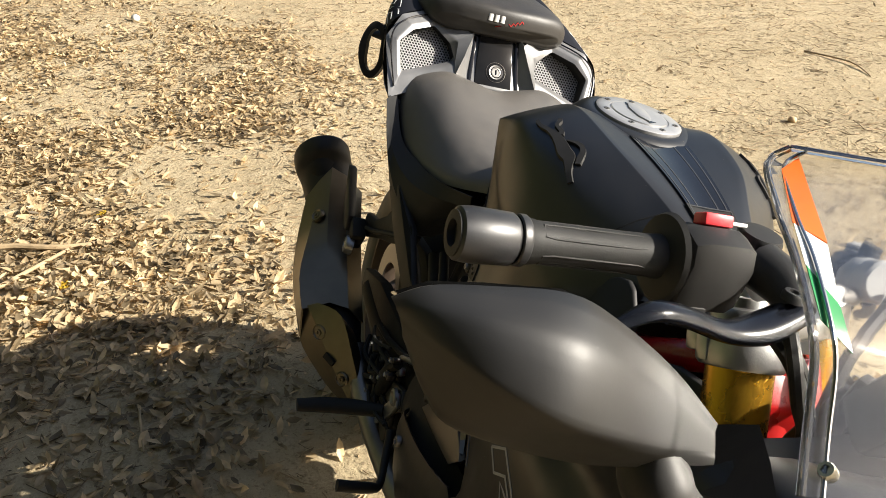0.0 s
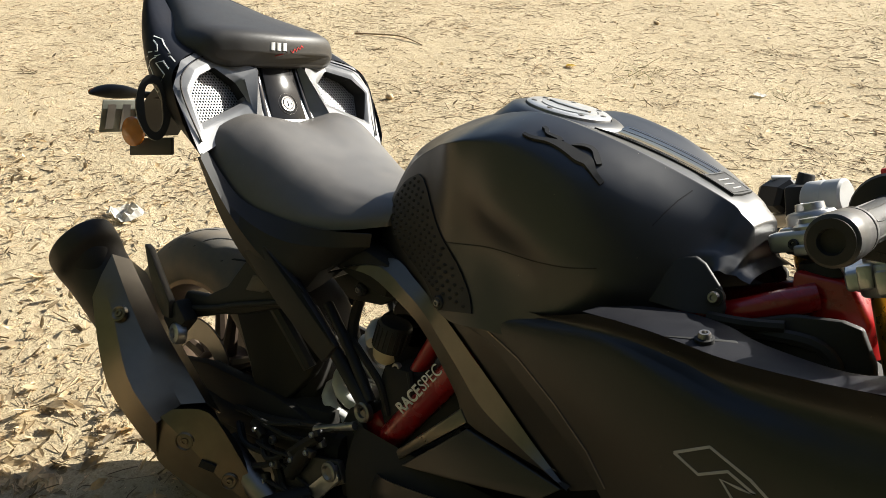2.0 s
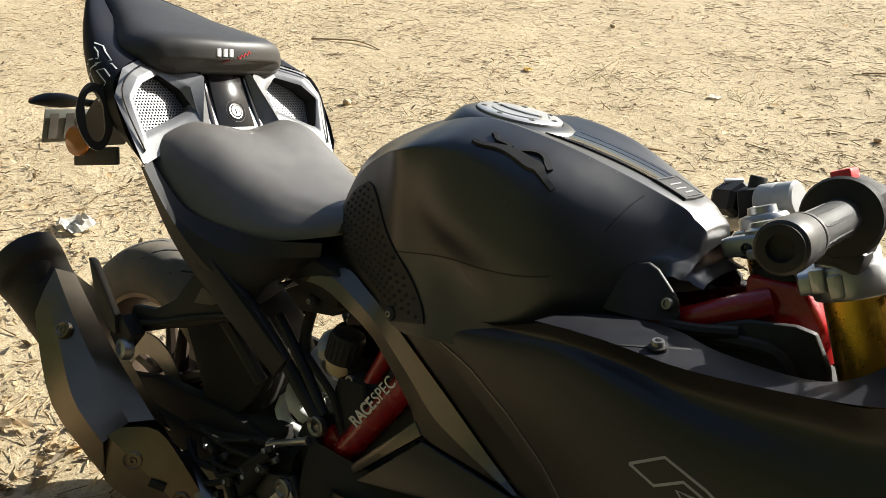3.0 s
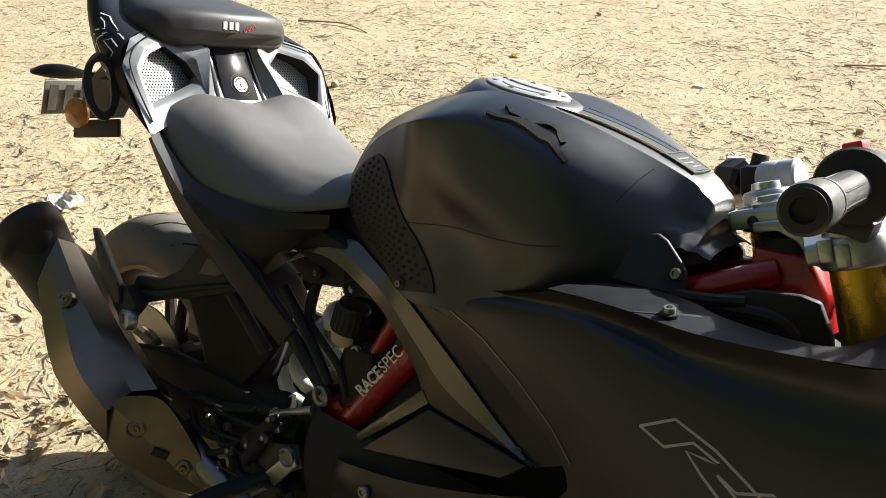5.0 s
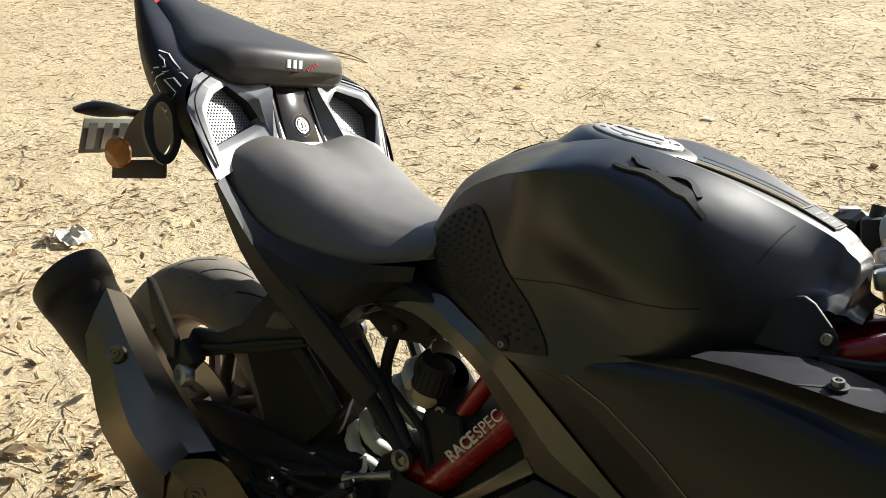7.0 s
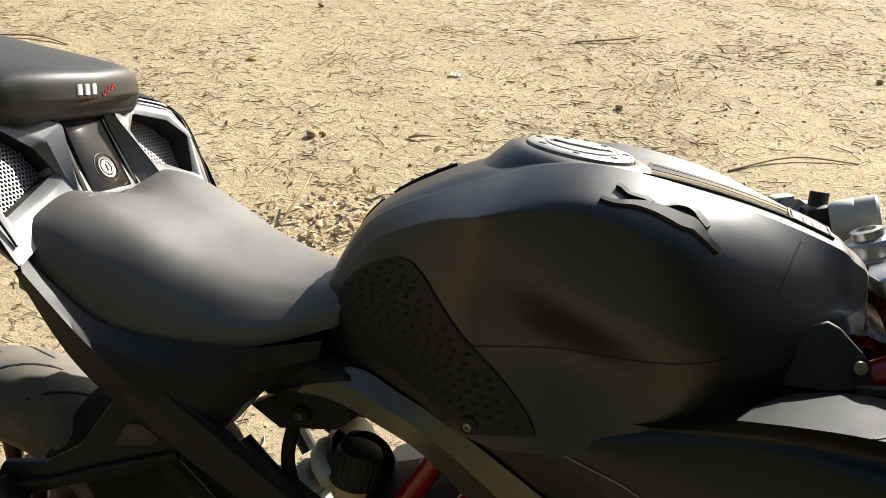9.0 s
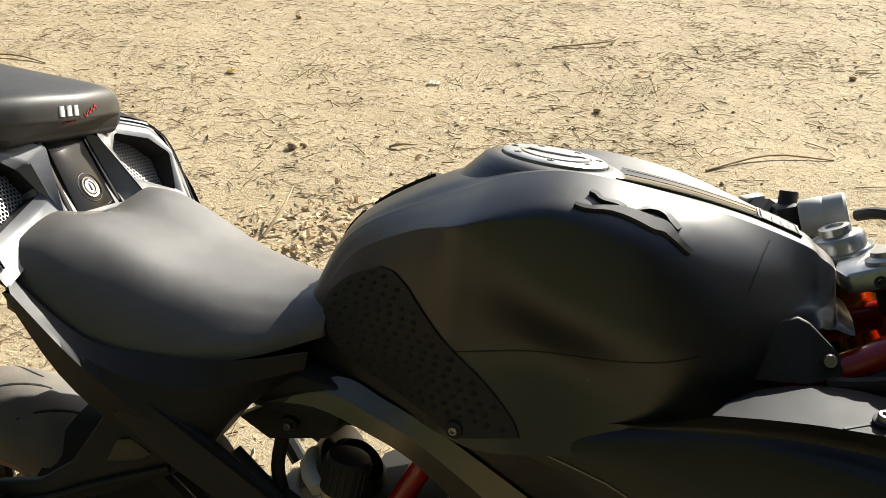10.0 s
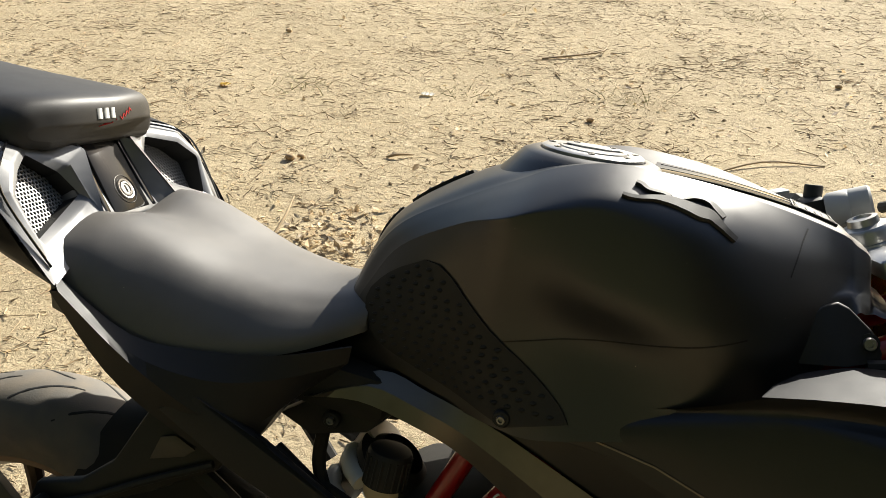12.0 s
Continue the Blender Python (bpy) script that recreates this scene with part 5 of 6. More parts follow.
    rows += [
            [(0.735, 0.156, 0.689), (0.830, 0.174, 0.690), (0.915, 0.192, 0.692), (0.995, 0.209, 0.692), (1.070, 0.222, 0.688), (1.145, 0.231, 0.680), (1.235, 0.237, 0.675), (1.33, 0.236, 0.685), (1.50, 0.21, 0.74)],
            [(0.790, 0.166, 0.681), (0.870, 0.182, 0.662), (0.935, 0.195, 0.640), (1.003, 0.209, 0.620), (1.080, 0.224, 0.610), (1.155, 0.234, 0.600), (1.245, 0.239, 0.595), (1.34, 0.236, 0.60), (1.50, 0.19, 0.65)],
            [(0.990, 0.205, 0.592), (0.994, 0.206, 0.590), (0.998, 0.207, 0.586), (1.010, 0.209, 0.578), (1.085, 0.222, 0.555), (1.160, 0.231, 0.535), (1.245, 0.235, 0.52), (1.33, 0.230, 0.52), (1.46, 0.17, 0.56)],
            [(0.960, 0.200, 0.530), (0.968, 0.201, 0.530), (0.98, 0.203, 0.528), (1.00, 0.206, 0.52), (1.08, 0.215, 0.45), (1.14, 0.215, 0.40), (1.20, 0.205, 0.38), (1.26, 0.18, 0.38), (1.30, 0.14, 0.40)]]
    fair_bm = loft([s(r) for r in rows], 4, 4)
    panel = part("side_fairing", fair_bm.copy(), FAIR, bike, "satin black side fairing panel", 32)
    sy = lambda pts: [(x, m * 0.23, z) for x, z in pts]
    letters = [[(1.068, 0.690), (1.103, 0.714), (1.150, 0.703), (1.195, 0.683), (1.24, 0.660)], [(1.068, 0.690), (1.099, 0.682), (1.127, 0.700), (1.158, 0.692), (1.142, 0.690), (1.122, 0.689), (1.142, 0.674), (1.18, 0.650)], [(1.158, 0.681), (1.180, 0.673), (1.212, 0.688), (1.225, 0.680)], [(1.158, 0.681), (1.195, 0.660), (1.22, 0.675)]]
    part("fairing_decal", laid([sy(l) for l in letters], fair_bm, (0, -m, 0), 0.0032, 0.0004), GREYDECAL, panel, "pale outlined decal")
    part("fairing_crease", laid([sy([(0.770, 0.700), (0.83, 0.688), (0.90, 0.662), (0.96, 0.632), (0.995, 0.605)])], fair_bm, (0, -m, 0), 0.0025, 0.0008), BLADE, panel)
    fair_bm.free()
    rows = [[(0.600, 0.150, 0.405), (0.640, 0.170, 0.420), (0.746, 0.181, 0.450), (0.845, 0.190, 0.487), (0.913, 0.196, 0.516), (0.965, 0.201, 0.53), (1.08, 0.214, 0.45), (1.20, 0.205, 0.38)],
            [(0.600, 0.155, 0.36), (0.640, 0.172, 0.37), (0.746, 0.185, 0.39), (0.845, 0.195, 0.42), (0.913, 0.200, 0.44), (0.965, 0.203, 0.45), (1.08, 0.205, 0.38), (1.19, 0.19, 0.33)],
            [(0.620, 0.13, 0.27), (0.66, 0.145, 0.27), (0.75, 0.155, 0.27), (0.845, 0.16, 0.28), (0.913, 0.165, 0.29), (0.965, 0.165, 0.29), (1.06, 0.16, 0.28), (1.15, 0.14, 0.27)],
            [(0.64, 0.02, 0.19), (0.68, 0.02, 0.185), (0.75, 0.02, 0.18), (0.845, 0.02, 0.18), (0.913, 0.02, 0.18), (0.965, 0.02, 0.19), (1.05, 0.02, 0.21), (1.12, 0.02, 0.23)]]
    part("belly_fairing", thick(loft([s(r) for r in rows], 4, 3), 0.003), FAIR, bike, "black lower fairing", 32)
    bolt("belly_bolt", (0.690, m * 0.186, 0.405), (0, m, 0.1), 0.009, bike, STEEL)
    part("tank_bracket", plate(s([(0.945, 0.118, 0.795), (0.955, 0.108, 0.838), (0.972, 0.096, 0.852), (0.986, 0.090, 0.856), (0.998, 0.089, 0.851), (1.024, 0.091, 0.829), (1.034, 0.093, 0.810), (1.034, 0.096, 0.802), (1.00, 0.112, 0.797)]), (0, -m * 0.006, 0), 0.002), PLASTIC, bike, "black plastic side bracket")
    for at, r in (((1.020, 0.094, 0.819), 0.0068), ((1.056, 0.184, 0.8025), 0.0068)):
        way = (0, m, 0.15) if at[1] < 0.15 else (-0.1, m * 0.25, 1)
        p = Vector((at[0], m * at[1], at[2]))
        part("bolt_washer", turned([(-0.006, r * 1.5), (0.001, r * 1.5), (0.0015, r * 1.2), (0.0015, 0)], p, way, 22), PLASTIC, bike)
        bolt("panel_bolt", p + Vector(way).normalized() * 0.004, way, r, bike, STEEL)
    bolt("pad_bolt", (0.669, m * 0.146, 0.700), (0, m, 0), 0.010, bike, PLASTIC)
    bolt("pad_screw", (0.669, m * 0.149, 0.700), (0, m, 0), 0.005, bike, STEEL)

nose = [(1.36, [(0, 0.90), (0.10, 0.905), (0.18, 0.915), (0.232, 0.89), (0.236, 0.80), (0.225, 0.66)]),
        (1.46, [(0, 0.955), (0.10, 0.955), (0.18, 0.945), (0.215, 0.90), (0.215, 0.80), (0.19, 0.64)]),
        (1.56, [(0, 0.90), (0.08, 0.90), (0.14, 0.885), (0.165, 0.85), (0.165, 0.78), (0.13, 0.65)]),
        (1.64, [(0, 0.82), (0.05, 0.82), (0.08, 0.81), (0.09, 0.79), (0.08, 0.75), (0.06, 0.68)]),
        (1.66, [(0, 0.78), (0.02, 0.78), (0.03, 0.775), (0.035, 0.77), (0.03, 0.74), (0.02, 0.70)])]
part("nose_fairing", halves(nose, 4, 4), FAIR, bike, "satin black nose fairing", 40)
part("dash", block((1.34, 0.0, 0.955), (0.05, 0.16, 0.12), (0, 35, 0), 0.012), PLASTIC, bike, "black instrument housing")
part("dash_glass", block((1.322, 0.0, 0.975), (0.004, 0.13, 0.085), (0, 35, 0), 0.001), GLOSS, bike, "dark instrument display")
for m in (-1, 1):
    part("headlamp", loft([[(1.555, m * 0.05, 0.84), (1.54, m * 0.10, 0.845), (1.515, m * 0.145, 0.85)], [(1.60, m * 0.045, 0.80), (1.575, m * 0.10, 0.80), (1.535, m * 0.155, 0.815)], [(1.585, m * 0.045, 0.76), (1.565, m * 0.09, 0.765), (1.54, m * 0.14, 0.79)]], 3, 3), GLOSS, bike, "dark headlamp lens")
part("inner_panel", thick(loft([[(1.30, -0.205, 0.874), (1.30, -0.158, 0.884), (1.30, -0.082, 0.893), (1.30, -0.02, 0.905), (1.30, 0.10, 0.905)], [(1.36, -0.222, 0.862), (1.375, -0.17, 0.855), (1.40, -0.09, 0.85), (1.40, 0.0, 0.85), (1.40, 0.10, 0.85)]], 3, 3), 0.003), PLASTIC, bike, "black inner fairing panel")
part("wiring_box", block((1.245, 0.0, 0.862), (0.05, 0.075, 0.085), (0, 20, 20), 0.008), DULLBLACK, bike)
part("front_fender", loft([[(1.16, -0.06, 0.52), (1.15, 0, 0.55), (1.16, 0.06, 0.52)], [(1.28, -0.07, 0.585), (1.28, 0, 0.615), (1.28, 0.07, 0.585)], [(1.42, -0.07, 0.585), (1.42, 0, 0.615), (1.42, 0.07, 0.585)], [(1.56, -0.055, 0.50), (1.57, 0, 0.53), (1.56, 0.055, 0.50)]], 4, 4), FAIR, bike, "black front fender")

# windscreen: two sides meeting over the dash
edge = [(1.295, 0.208, 1.097), (1.296, 0.220, 1.085), (1.350, 0.243, 1.074), (1.390, 0.255, 1.065), (1.427, 0.262, 1.047), (1.442, 0.262, 1.031), (1.459, 0.265, 1.004), (1.478, 0.270, 0.980)]
rows = []
for x, y, z in edge:
    k = (x - 1.295) / 0.183
    mid = Vector((1.372 + 0.128 * k, 0, 1.122 - 0.135 * k))
    side = Vector((x, -y, z))
    half_row = [side] + [side.lerp(mid, w) * 1.0 + Vector((0, 0, 0.0)) for w in (0.22, 0.58, 0.85)]
    for q, f in zip(half_row[1:], (0.80, 0.46, 0.18)):
        q.y = -y * f
    rows.append([tuple(q) for q in half_row] + [tuple(mid)] + [(q.x, -q.y, q.z) for q in half_row[::-1]])
screen_bm = loft(rows, 4, 6)
screen = part("windscreen", thick(screen_bm.copy(), 0.003), SCREEN, bike, "clear windscreen with three-colour stickers", 50)
screen.visible_shadow = False
part("screen_edge", tube([(x, -y, z) for x, y, z in edge], 0.0024, 8, 5), SCREEN, screen)
# A chrome thread stands in for the light caught in the clear rim.
part("screen_edge", tube([(x + 0.004, -y + 0.009, z + 0.001) for x, y, z in edge], 0.0013, 8, 5), CHROME, screen, "chrome line imitating light caught in the screen edge")
part("screen_edge", tube([tuple(q) for q in rows[0]], 0.0022, 8, 5), SCREEN, screen)
scr_tree = BVHTree.FromBMesh(screen_bm)
for cs, mat, lab in (([(1.311, -0.221, 1.087), (1.299, -0.203, 1.093), (1.380, -0.229, 1.069), (1.362, -0.240, 1.071)], ORANGE, "orange sticker"),
                     ([(1.363, -0.240, 1.071), (1.381, -0.229, 1.068), (1.425, -0.247, 1.054), (1.395, -0.250, 1.061)], WHITE, "white sticker"),
                     ([(1.396, -0.250, 1.061), (1.426, -0.247, 1.054), (1.457, -0.256, 1.043), (1.432, -0.260, 1.048)], GREEN, "green sticker")):
    part("sticker", patch(scr_tree, cs, (-0.73, 0.63, -0.27), 4, 6, 0.0006, 0.0005), mat, screen, lab)
bolt("screen_bolt", (1.474, -0.258, 0.992), (0.2, -0.8, 0.6), 0.0045, bike)

# mirrors
def near(row, other, k):
    return [tuple(a + (b - a) * k for a, b in zip(p, q)) for p, q in zip(row, other)]


for m in (-1, 1):
    s = lambda pts: [(x, m * y, z) for x, y, z in pts]
    top = [(1.402, 0.462, 1.018), (1.402, 0.446, 1.026), (1.402, 0.419, 1.029), (1.402, 0.379, 1.031), (1.402, 0.347, 1.019), (1.402, 0.305, 0.995), (1.402, 0.267, 0.966)]
    bulge = [(1.405, 0.460, 1.015), (1.418, 0.445, 1.023), (1.430, 0.422, 1.029), (1.439, 0.389, 1.029), (1.436, 0.362, 1.020), (1.425, 0.321, 0.997), (1.408, 0.268, 0.961)]
    rdg = [(1.405, 0.457, 1.010), (1.426, 0.441, 1.009), (1.447, 0.416, 1.003), (1.458, 0.387, 0.995), (1.452, 0.356, 0.985), (1.436, 0.316, 0.970), (1.412, 0.267, 0.953)]
    under = [tuple(a * 0.6 + b * 0.4 + (0.002 if i == 0 else 0) for i, (a, b) in enumerate(zip(p, q))) for p, q in zip(rdg, [(1.404, 0.452, 0.998), (1.412, 0.439, 0.976), (1.418, 0.425, 0.962), (1.420, 0.393, 0.953), (1.420, 0.355, 0.947), (1.418, 0.314, 0.946), (1.414, 0.269, 0.947)])]
    bot = [(1.404, 0.452, 0.998), (1.412, 0.439, 0.976), (1.418, 0.425, 0.962), (1.420, 0.393, 0.953), (1.420, 0.355, 0.947), (1.418, 0.314, 0.946), (1.414, 0.269, 0.947)]
    rear = [(1.388, 0.448, 1.004), (1.388, 0.436, 0.990), (1.388, 0.420, 0.980), (1.388, 0.390, 0.972), (1.388, 0.355, 0.966), (1.388, 0.318, 0.960), (1.392, 0.280, 0.955)]
    mirror = part("mirror", loft([s(r) for r in (rear, top, near(bulge, top, 0.25), near(bulge, rdg, 0.25), near(rdg, bulge, 0.12), near(rdg, under, 0.2), under, bot, rear)], 3, 5), MIRRORBODY, bike, "matt black mirror housing", 50)
    bm = bmesh.new()
    bm.faces.new([bm.verts.new((x - 0.004, y, z)) for x, y, z in s(top[:6] + rear[::-1][1:])])
    part("mirror_glass", bm, CHROME, mirror, "mirror glass")
    part("mirror_stalk", tube(s([(1.415, 0.310, 0.960), (1.418, 0.303, 0.940), (1.424, 0.288, 0.922), (1.43, 0.255, 0.902), (1.43, 0.222, 0.890)]), [0.014, 0.024, 0.022, 0.022, 0.027], 14, 4, 0.8), PLASTIC, mirror, "black mirror stalk")

# ---- handlebars, turned to the left lock ----
rake = Vector((-0.405, 0, 0.914)).normalized()
for m, top_at in ((-1, Vector((1.186, -0.092, 0.915))), (1, Vector((1.043, 0.092, 0.891)))):
    low_at = top_at - rake * 0.17
    part("fork_tube", tube([top_at - rake * 0.012, low_at, low_at - rake * 0.16], 0.0285, 24, 1), GOLD, bike, "gold anodised fork tube")
    part("fork_slider", tube([low_at - rake * 0.14, low_at - rake * 0.45], 0.0205, 18, 1), STEEL, bike)
    part("fork_foot", tube([low_at - rake * 0.42, low_at - rake * 0.50], 0.026, 14, 1), PLASTIC, bike)
    part("fork_cap", turned([(-0.016, 0.030), (0.006, 0.030), (0.010, 0.027), (0.012, 0.018), (0.020, 0.017), (0.021, 0.011), (0.018, 0.010), (0.018, 0)], top_at + rake * 0.006, rake, 28), ALLOY, bike, "round alloy fork cap")
    part("fork_clamp", turned([(-0.030, 0.0290), (-0.030, 0.0345), (-0.028, 0.0360), (-0.002, 0.0360), (0.001, 0.0345), (0.001, 0.0290)], top_at - rake * 0.002, rake, 28), ALLOY, bike, "cast alloy top clamp")
    for side in (-1, 1):
        part("pinch_lug", block(top_at - rake * 0.016 + Vector((-0.012 + side * 0.0085, -0.031, -0.003)), (0.0145, 0.016, 0.024), (0, -24, 8), 0.003), ALLOY, bike)
stem = Vector((1.100, 0.0, 0.894))
clamp_up = rake * 0.022
part("top_clamp", plate([stem - rake * 0.008 + Vector(p) for p in ((0.050, -0.100, -0.018), (0.030, -0.045, -0.010), (-0.005, -0.030, 0.0), (-0.062, -0.022, -0.020), (-0.068, 0.012, -0.022), (-0.058, 0.060, -0.020), (-0.075, 0.090, -0.020), (-0.02, 0.10, -0.006), (0.03, 0.040, 0.006), (0.075, -0.050, 0.008), (0.090, -0.090, 0.002))], clamp_up, 0.005), ALLOY, bike, "cast alloy top clamp")
part("clamp_arm", plate([(1.068, -0.036, 0.886), (1.098, -0.042, 0.899), (1.140, -0.060, 0.890), (1.165, -0.075, 0.897), (1.166, -0.076, 0.868), (1.150, -0.068, 0.866), (1.126, -0.056, 0.882), (1.100, -0.044, 0.886), (1.072, -0.036, 0.875)], (0.004, 0.030, 0), 0.003), ALLOY, bike, "cast alloy clamp arm")
part("stem_nut", turned([(-0.005, 0.024), (0.012, 0.023), (0.015, 0.017), (0.020, 0.016), (0.021, 0)], stem + rake * 0.004 + Vector((-0.02, 0, 0)), rake, 28), ALLOY, bike, "round alloy stem nut")
bolt("clamp_bolt", stem + Vector((-0.034, -0.026, -0.008)), (-0.3, -1, 0.1), 0.0065, bike, PLASTIC)
part("key_lock", turned([(0, 0.018), (0.020, 0.018), (0.022, 0.015), (0.022, 0)], stem + Vector((0.03, -0.012, 0.018)), rake, 24), RIM, bike)
part("head_tube", tube([stem - rake * 0.020, stem - rake * 0.13], 0.031, 20, 1), RED, bike, "red headstock")
part("head_gusset", plate([(1.078, -0.045, 0.862), (1.140, -0.045, 0.868), (1.172, -0.045, 0.830), (1.168, -0.045, 0.795), (1.11, -0.045, 0.795), (1.085, -0.045, 0.815)], (0, 0.09, 0), 0.006), RED, bike)
part("inner_cover", plate([(1.02, -0.090, 0.785), (1.04, -0.085, 0.796), (1.10, -0.080, 0.824), (1.150, -0.078, 0.834), (1.170, -0.076, 0.832), (1.190, -0.072, 0.800), (1.215, -0.070, 0.72), (1.215, -0.070, 0.64), (1.02, -0.095, 0.64)], (0, 0.012, 0), 0.003), PLASTIC, bike, "black plastic inner cover below the headstock")
# Dark block added behind the cover to darken the view below the headstock.
part("headstock_backing", block((1.13, 0, 0.70), (0.10, 0.16, 0.14), (0, 20, 0), 0.02), DULLBLACK, bike)
part("head_bearing", tube([stem - rake * 0.016, stem - rake * 0.034], 0.040, 20, 1), RUBBER, bike)
part("lower_clamp", block((1.175, 0.0, 0.735), (0.09, 0.22, 0.035), (0, 24, 32), 0.010), PLASTIC, bike)
part("wiring", tube([(1.05, -0.085, 0.79), (1.09, -0.09, 0.80), (1.14, -0.085, 0.802), (1.165, -0.08, 0.77), (1.17, -0.075, 0.70)], 0.008, 8, 4), RUBBER, bike)
part("wiring", tube([(1.05, -0.075, 0.77), (1.12, -0.07, 0.765), (1.16, -0.06, 0.72)], 0.012, 8, 4), RUBBER, bike)
part("ribbed_hose", tube([(1.02, -0.10, 0.797), (1.06, -0.098, 0.803), (1.10, -0.09, 0.812)], 0.007, 8, 4), RUBBER, bike)

# right bar: end weight, grip, flange, switch, lever
bar_in, bar_out = Vector((1.192, -0.120, 0.974)), Vector((1.206, -0.372, 0.972))
bar = (bar_out - bar_in).normalized()
gl = (bar_out - bar_in).length
part("bar_end", turned([(-0.046, 0.0165), (-0.042, 0.0195), (-0.012, 0.0205), (-0.002, 0.0195), (0.0, 0.017), (0.0, 0.012), (-0.012, 0.0115), (-0.012, 0)], bar_out, bar, 32), BARSTEEL, bike, "dark steel bar end weight")
part("end_plug", turned([(-0.006, 0), (-0.006, 0.0172), (0.0012, 0.0168), (0.0016, 0.010), (-0.004, 0.009), (-0.004, 0)], bar_out, bar, 28), RUBBER, bike)
part("end_ring", turned([(-0.054, 0.0178), (-0.052, 0.0192), (-0.047, 0.0192), (-0.046, 0.0178)], bar_out, bar, 32), BARSTEEL, bike)
grip = part("throttle_grip", turned([(0.085, 0.0175), (0.095, 0.0165), (0.150, 0.0155), (0.190, 0.0160), (0.198, 0.0175), (0.203, 0.0165)], bar_in, bar, 32), RUBBER, bike, "black rubber throttle grip")
for k in range(4):
    a = 2 * math.pi * k / 4 + 0.55
    u = bar.cross(Vector((0, 0, 1))).normalized()
    v = u.cross(bar)
    loop = []
    for da, dl in ((-0.32, 0.104), (-0.38, 0.110), (-0.38, 0.180), (-0.32, 0.188), (0.32, 0.188), (0.38, 0.180), (0.38, 0.110), (0.32, 0.104), (-0.32, 0.104)):
        loop.append(bar_in + bar * dl + 0.0158 * (math.cos(a + da) * u + math.sin(a + da) * v))
    part("grip_panel", tube(loop, 0.0009, 6, 1), RUBBER, grip)
part("grip_flange", turned([(0.074, 0.016), (0.076, 0.030), (0.079, 0.035), (0.083, 0.033), (0.086, 0.0175)], bar_in, bar, 36), RUBBER, grip, "round rubber grip flange")
switch = part("switch_housing", loft([[bar_in + bar * d + Vector((a * 0.030 * r, 0, b * 0.034 * r - 0.004)) for a, b in ((1, 0.35), (0.8, 0.85), (0.1, 1), (-0.7, 0.8), (-1, 0.1), (-0.8, -0.8), (0, -1), (0.8, -0.8))] for d, r in ((0.012, 0.02), (0.014, 0.85), (0.024, 1.0), (0.058, 1.0), (0.068, 0.85), (0.070, 0.02))], 1, 1, True), PLASTIC, bike, "black right switch housing", 30)
part("kill_switch", block(bar_in + bar * 0.038 + Vector((-0.014, 0, 0.030)), (0.018, 0.026, 0.010), (0, -25, 0), 0.002), REDPLAST, switch, "red engine kill switch")
part("switch_label", block(bar_in + bar * 0.014 + Vector((-0.016, 0, 0.028)), (0.010, 0.014, 0.003), (0, -25, 0), 0.0006), WHITE, switch, "white print, not readable")
part("throttle_housing", block(bar_in + bar * 0.055 + Vector((0.012, 0, -0.036)), (0.026, 0.030, 0.022), (0, 10, 0), 0.005), PLASTIC, switch)
part("cable_box", block(bar_in + bar * 0.050 + Vector((-0.012, 0, -0.036)), (0.040, 0.034, 0.024), (0, -6, 0), 0.006), PLASTIC, switch)
lever = part("brake_lever", tube([(1.292, -0.276, 0.960), (1.288, -0.252, 0.971), (1.281, -0.224, 0.967), (1.272, -0.180, 0.955), (1.262, -0.145, 0.955), (1.248, -0.108, 0.966)], [0.006, 0.0095, 0.011, 0.012, 0.016, 0.014], 12, 5, 0.65), LEVER, bike, "dark blue-black front brake lever")
part("lever_perch", tube([(1.248, -0.108, 0.966), (1.225, -0.105, 0.975), (1.195, -0.112, 0.978)], [0.014, 0.018, 0.020], 12, 4), PLASTIC, bike)
bolt("lever_pivot", (1.250, -0.118, 0.980), (0, 0, 1), 0.009, bike, PLASTIC)
part("brake_reservoir", turned([(-0.018, 0), (-0.018, 0.017), (0.010, 0.019), (0.014, 0.017), (0.016, 0)], (1.176, -0.108, 0.985), (0.1, 0, 1), 24), PLASTIC, bike, "black brake fluid reservoir")
part("clip_on", tube([bar_in + bar * 0.01, bar_in, Vector((1.190, -0.095, 0.955))], 0.012, 12, 2), ALLOY, bike)
for pts, r in (([(1.25, -0.11, 0.955), (1.275, -0.112, 0.935), (1.272, -0.09, 0.90), (1.262, -0.06, 0.86), (1.25, -0.04, 0.78)], 0.006), ([(1.23, -0.115, 0.955), (1.258, -0.10, 0.935), (1.262, -0.078, 0.905), (1.255, -0.05, 0.85)], 0.005),
               ([(1.245, -0.120, 0.945), (1.262, -0.100, 0.925), (1.268, -0.070, 0.88), (1.255, -0.045, 0.80)], 0.006)):
    part("cable", tube(pts, r, 8, 5), RUBBER, bike, "black control cable")
part("wire_connector", block((1.262, -0.03, 0.900), (0.018, 0.022, 0.05), (0, 10, 30), 0.004), PLASTIC, bike)
part("connector_label", block((1.2722, -0.028, 0.902), (0.001, 0.018, 0.020), (0, 10, 30), 0.0003), WHITE, bike, "white printed label, not readable")

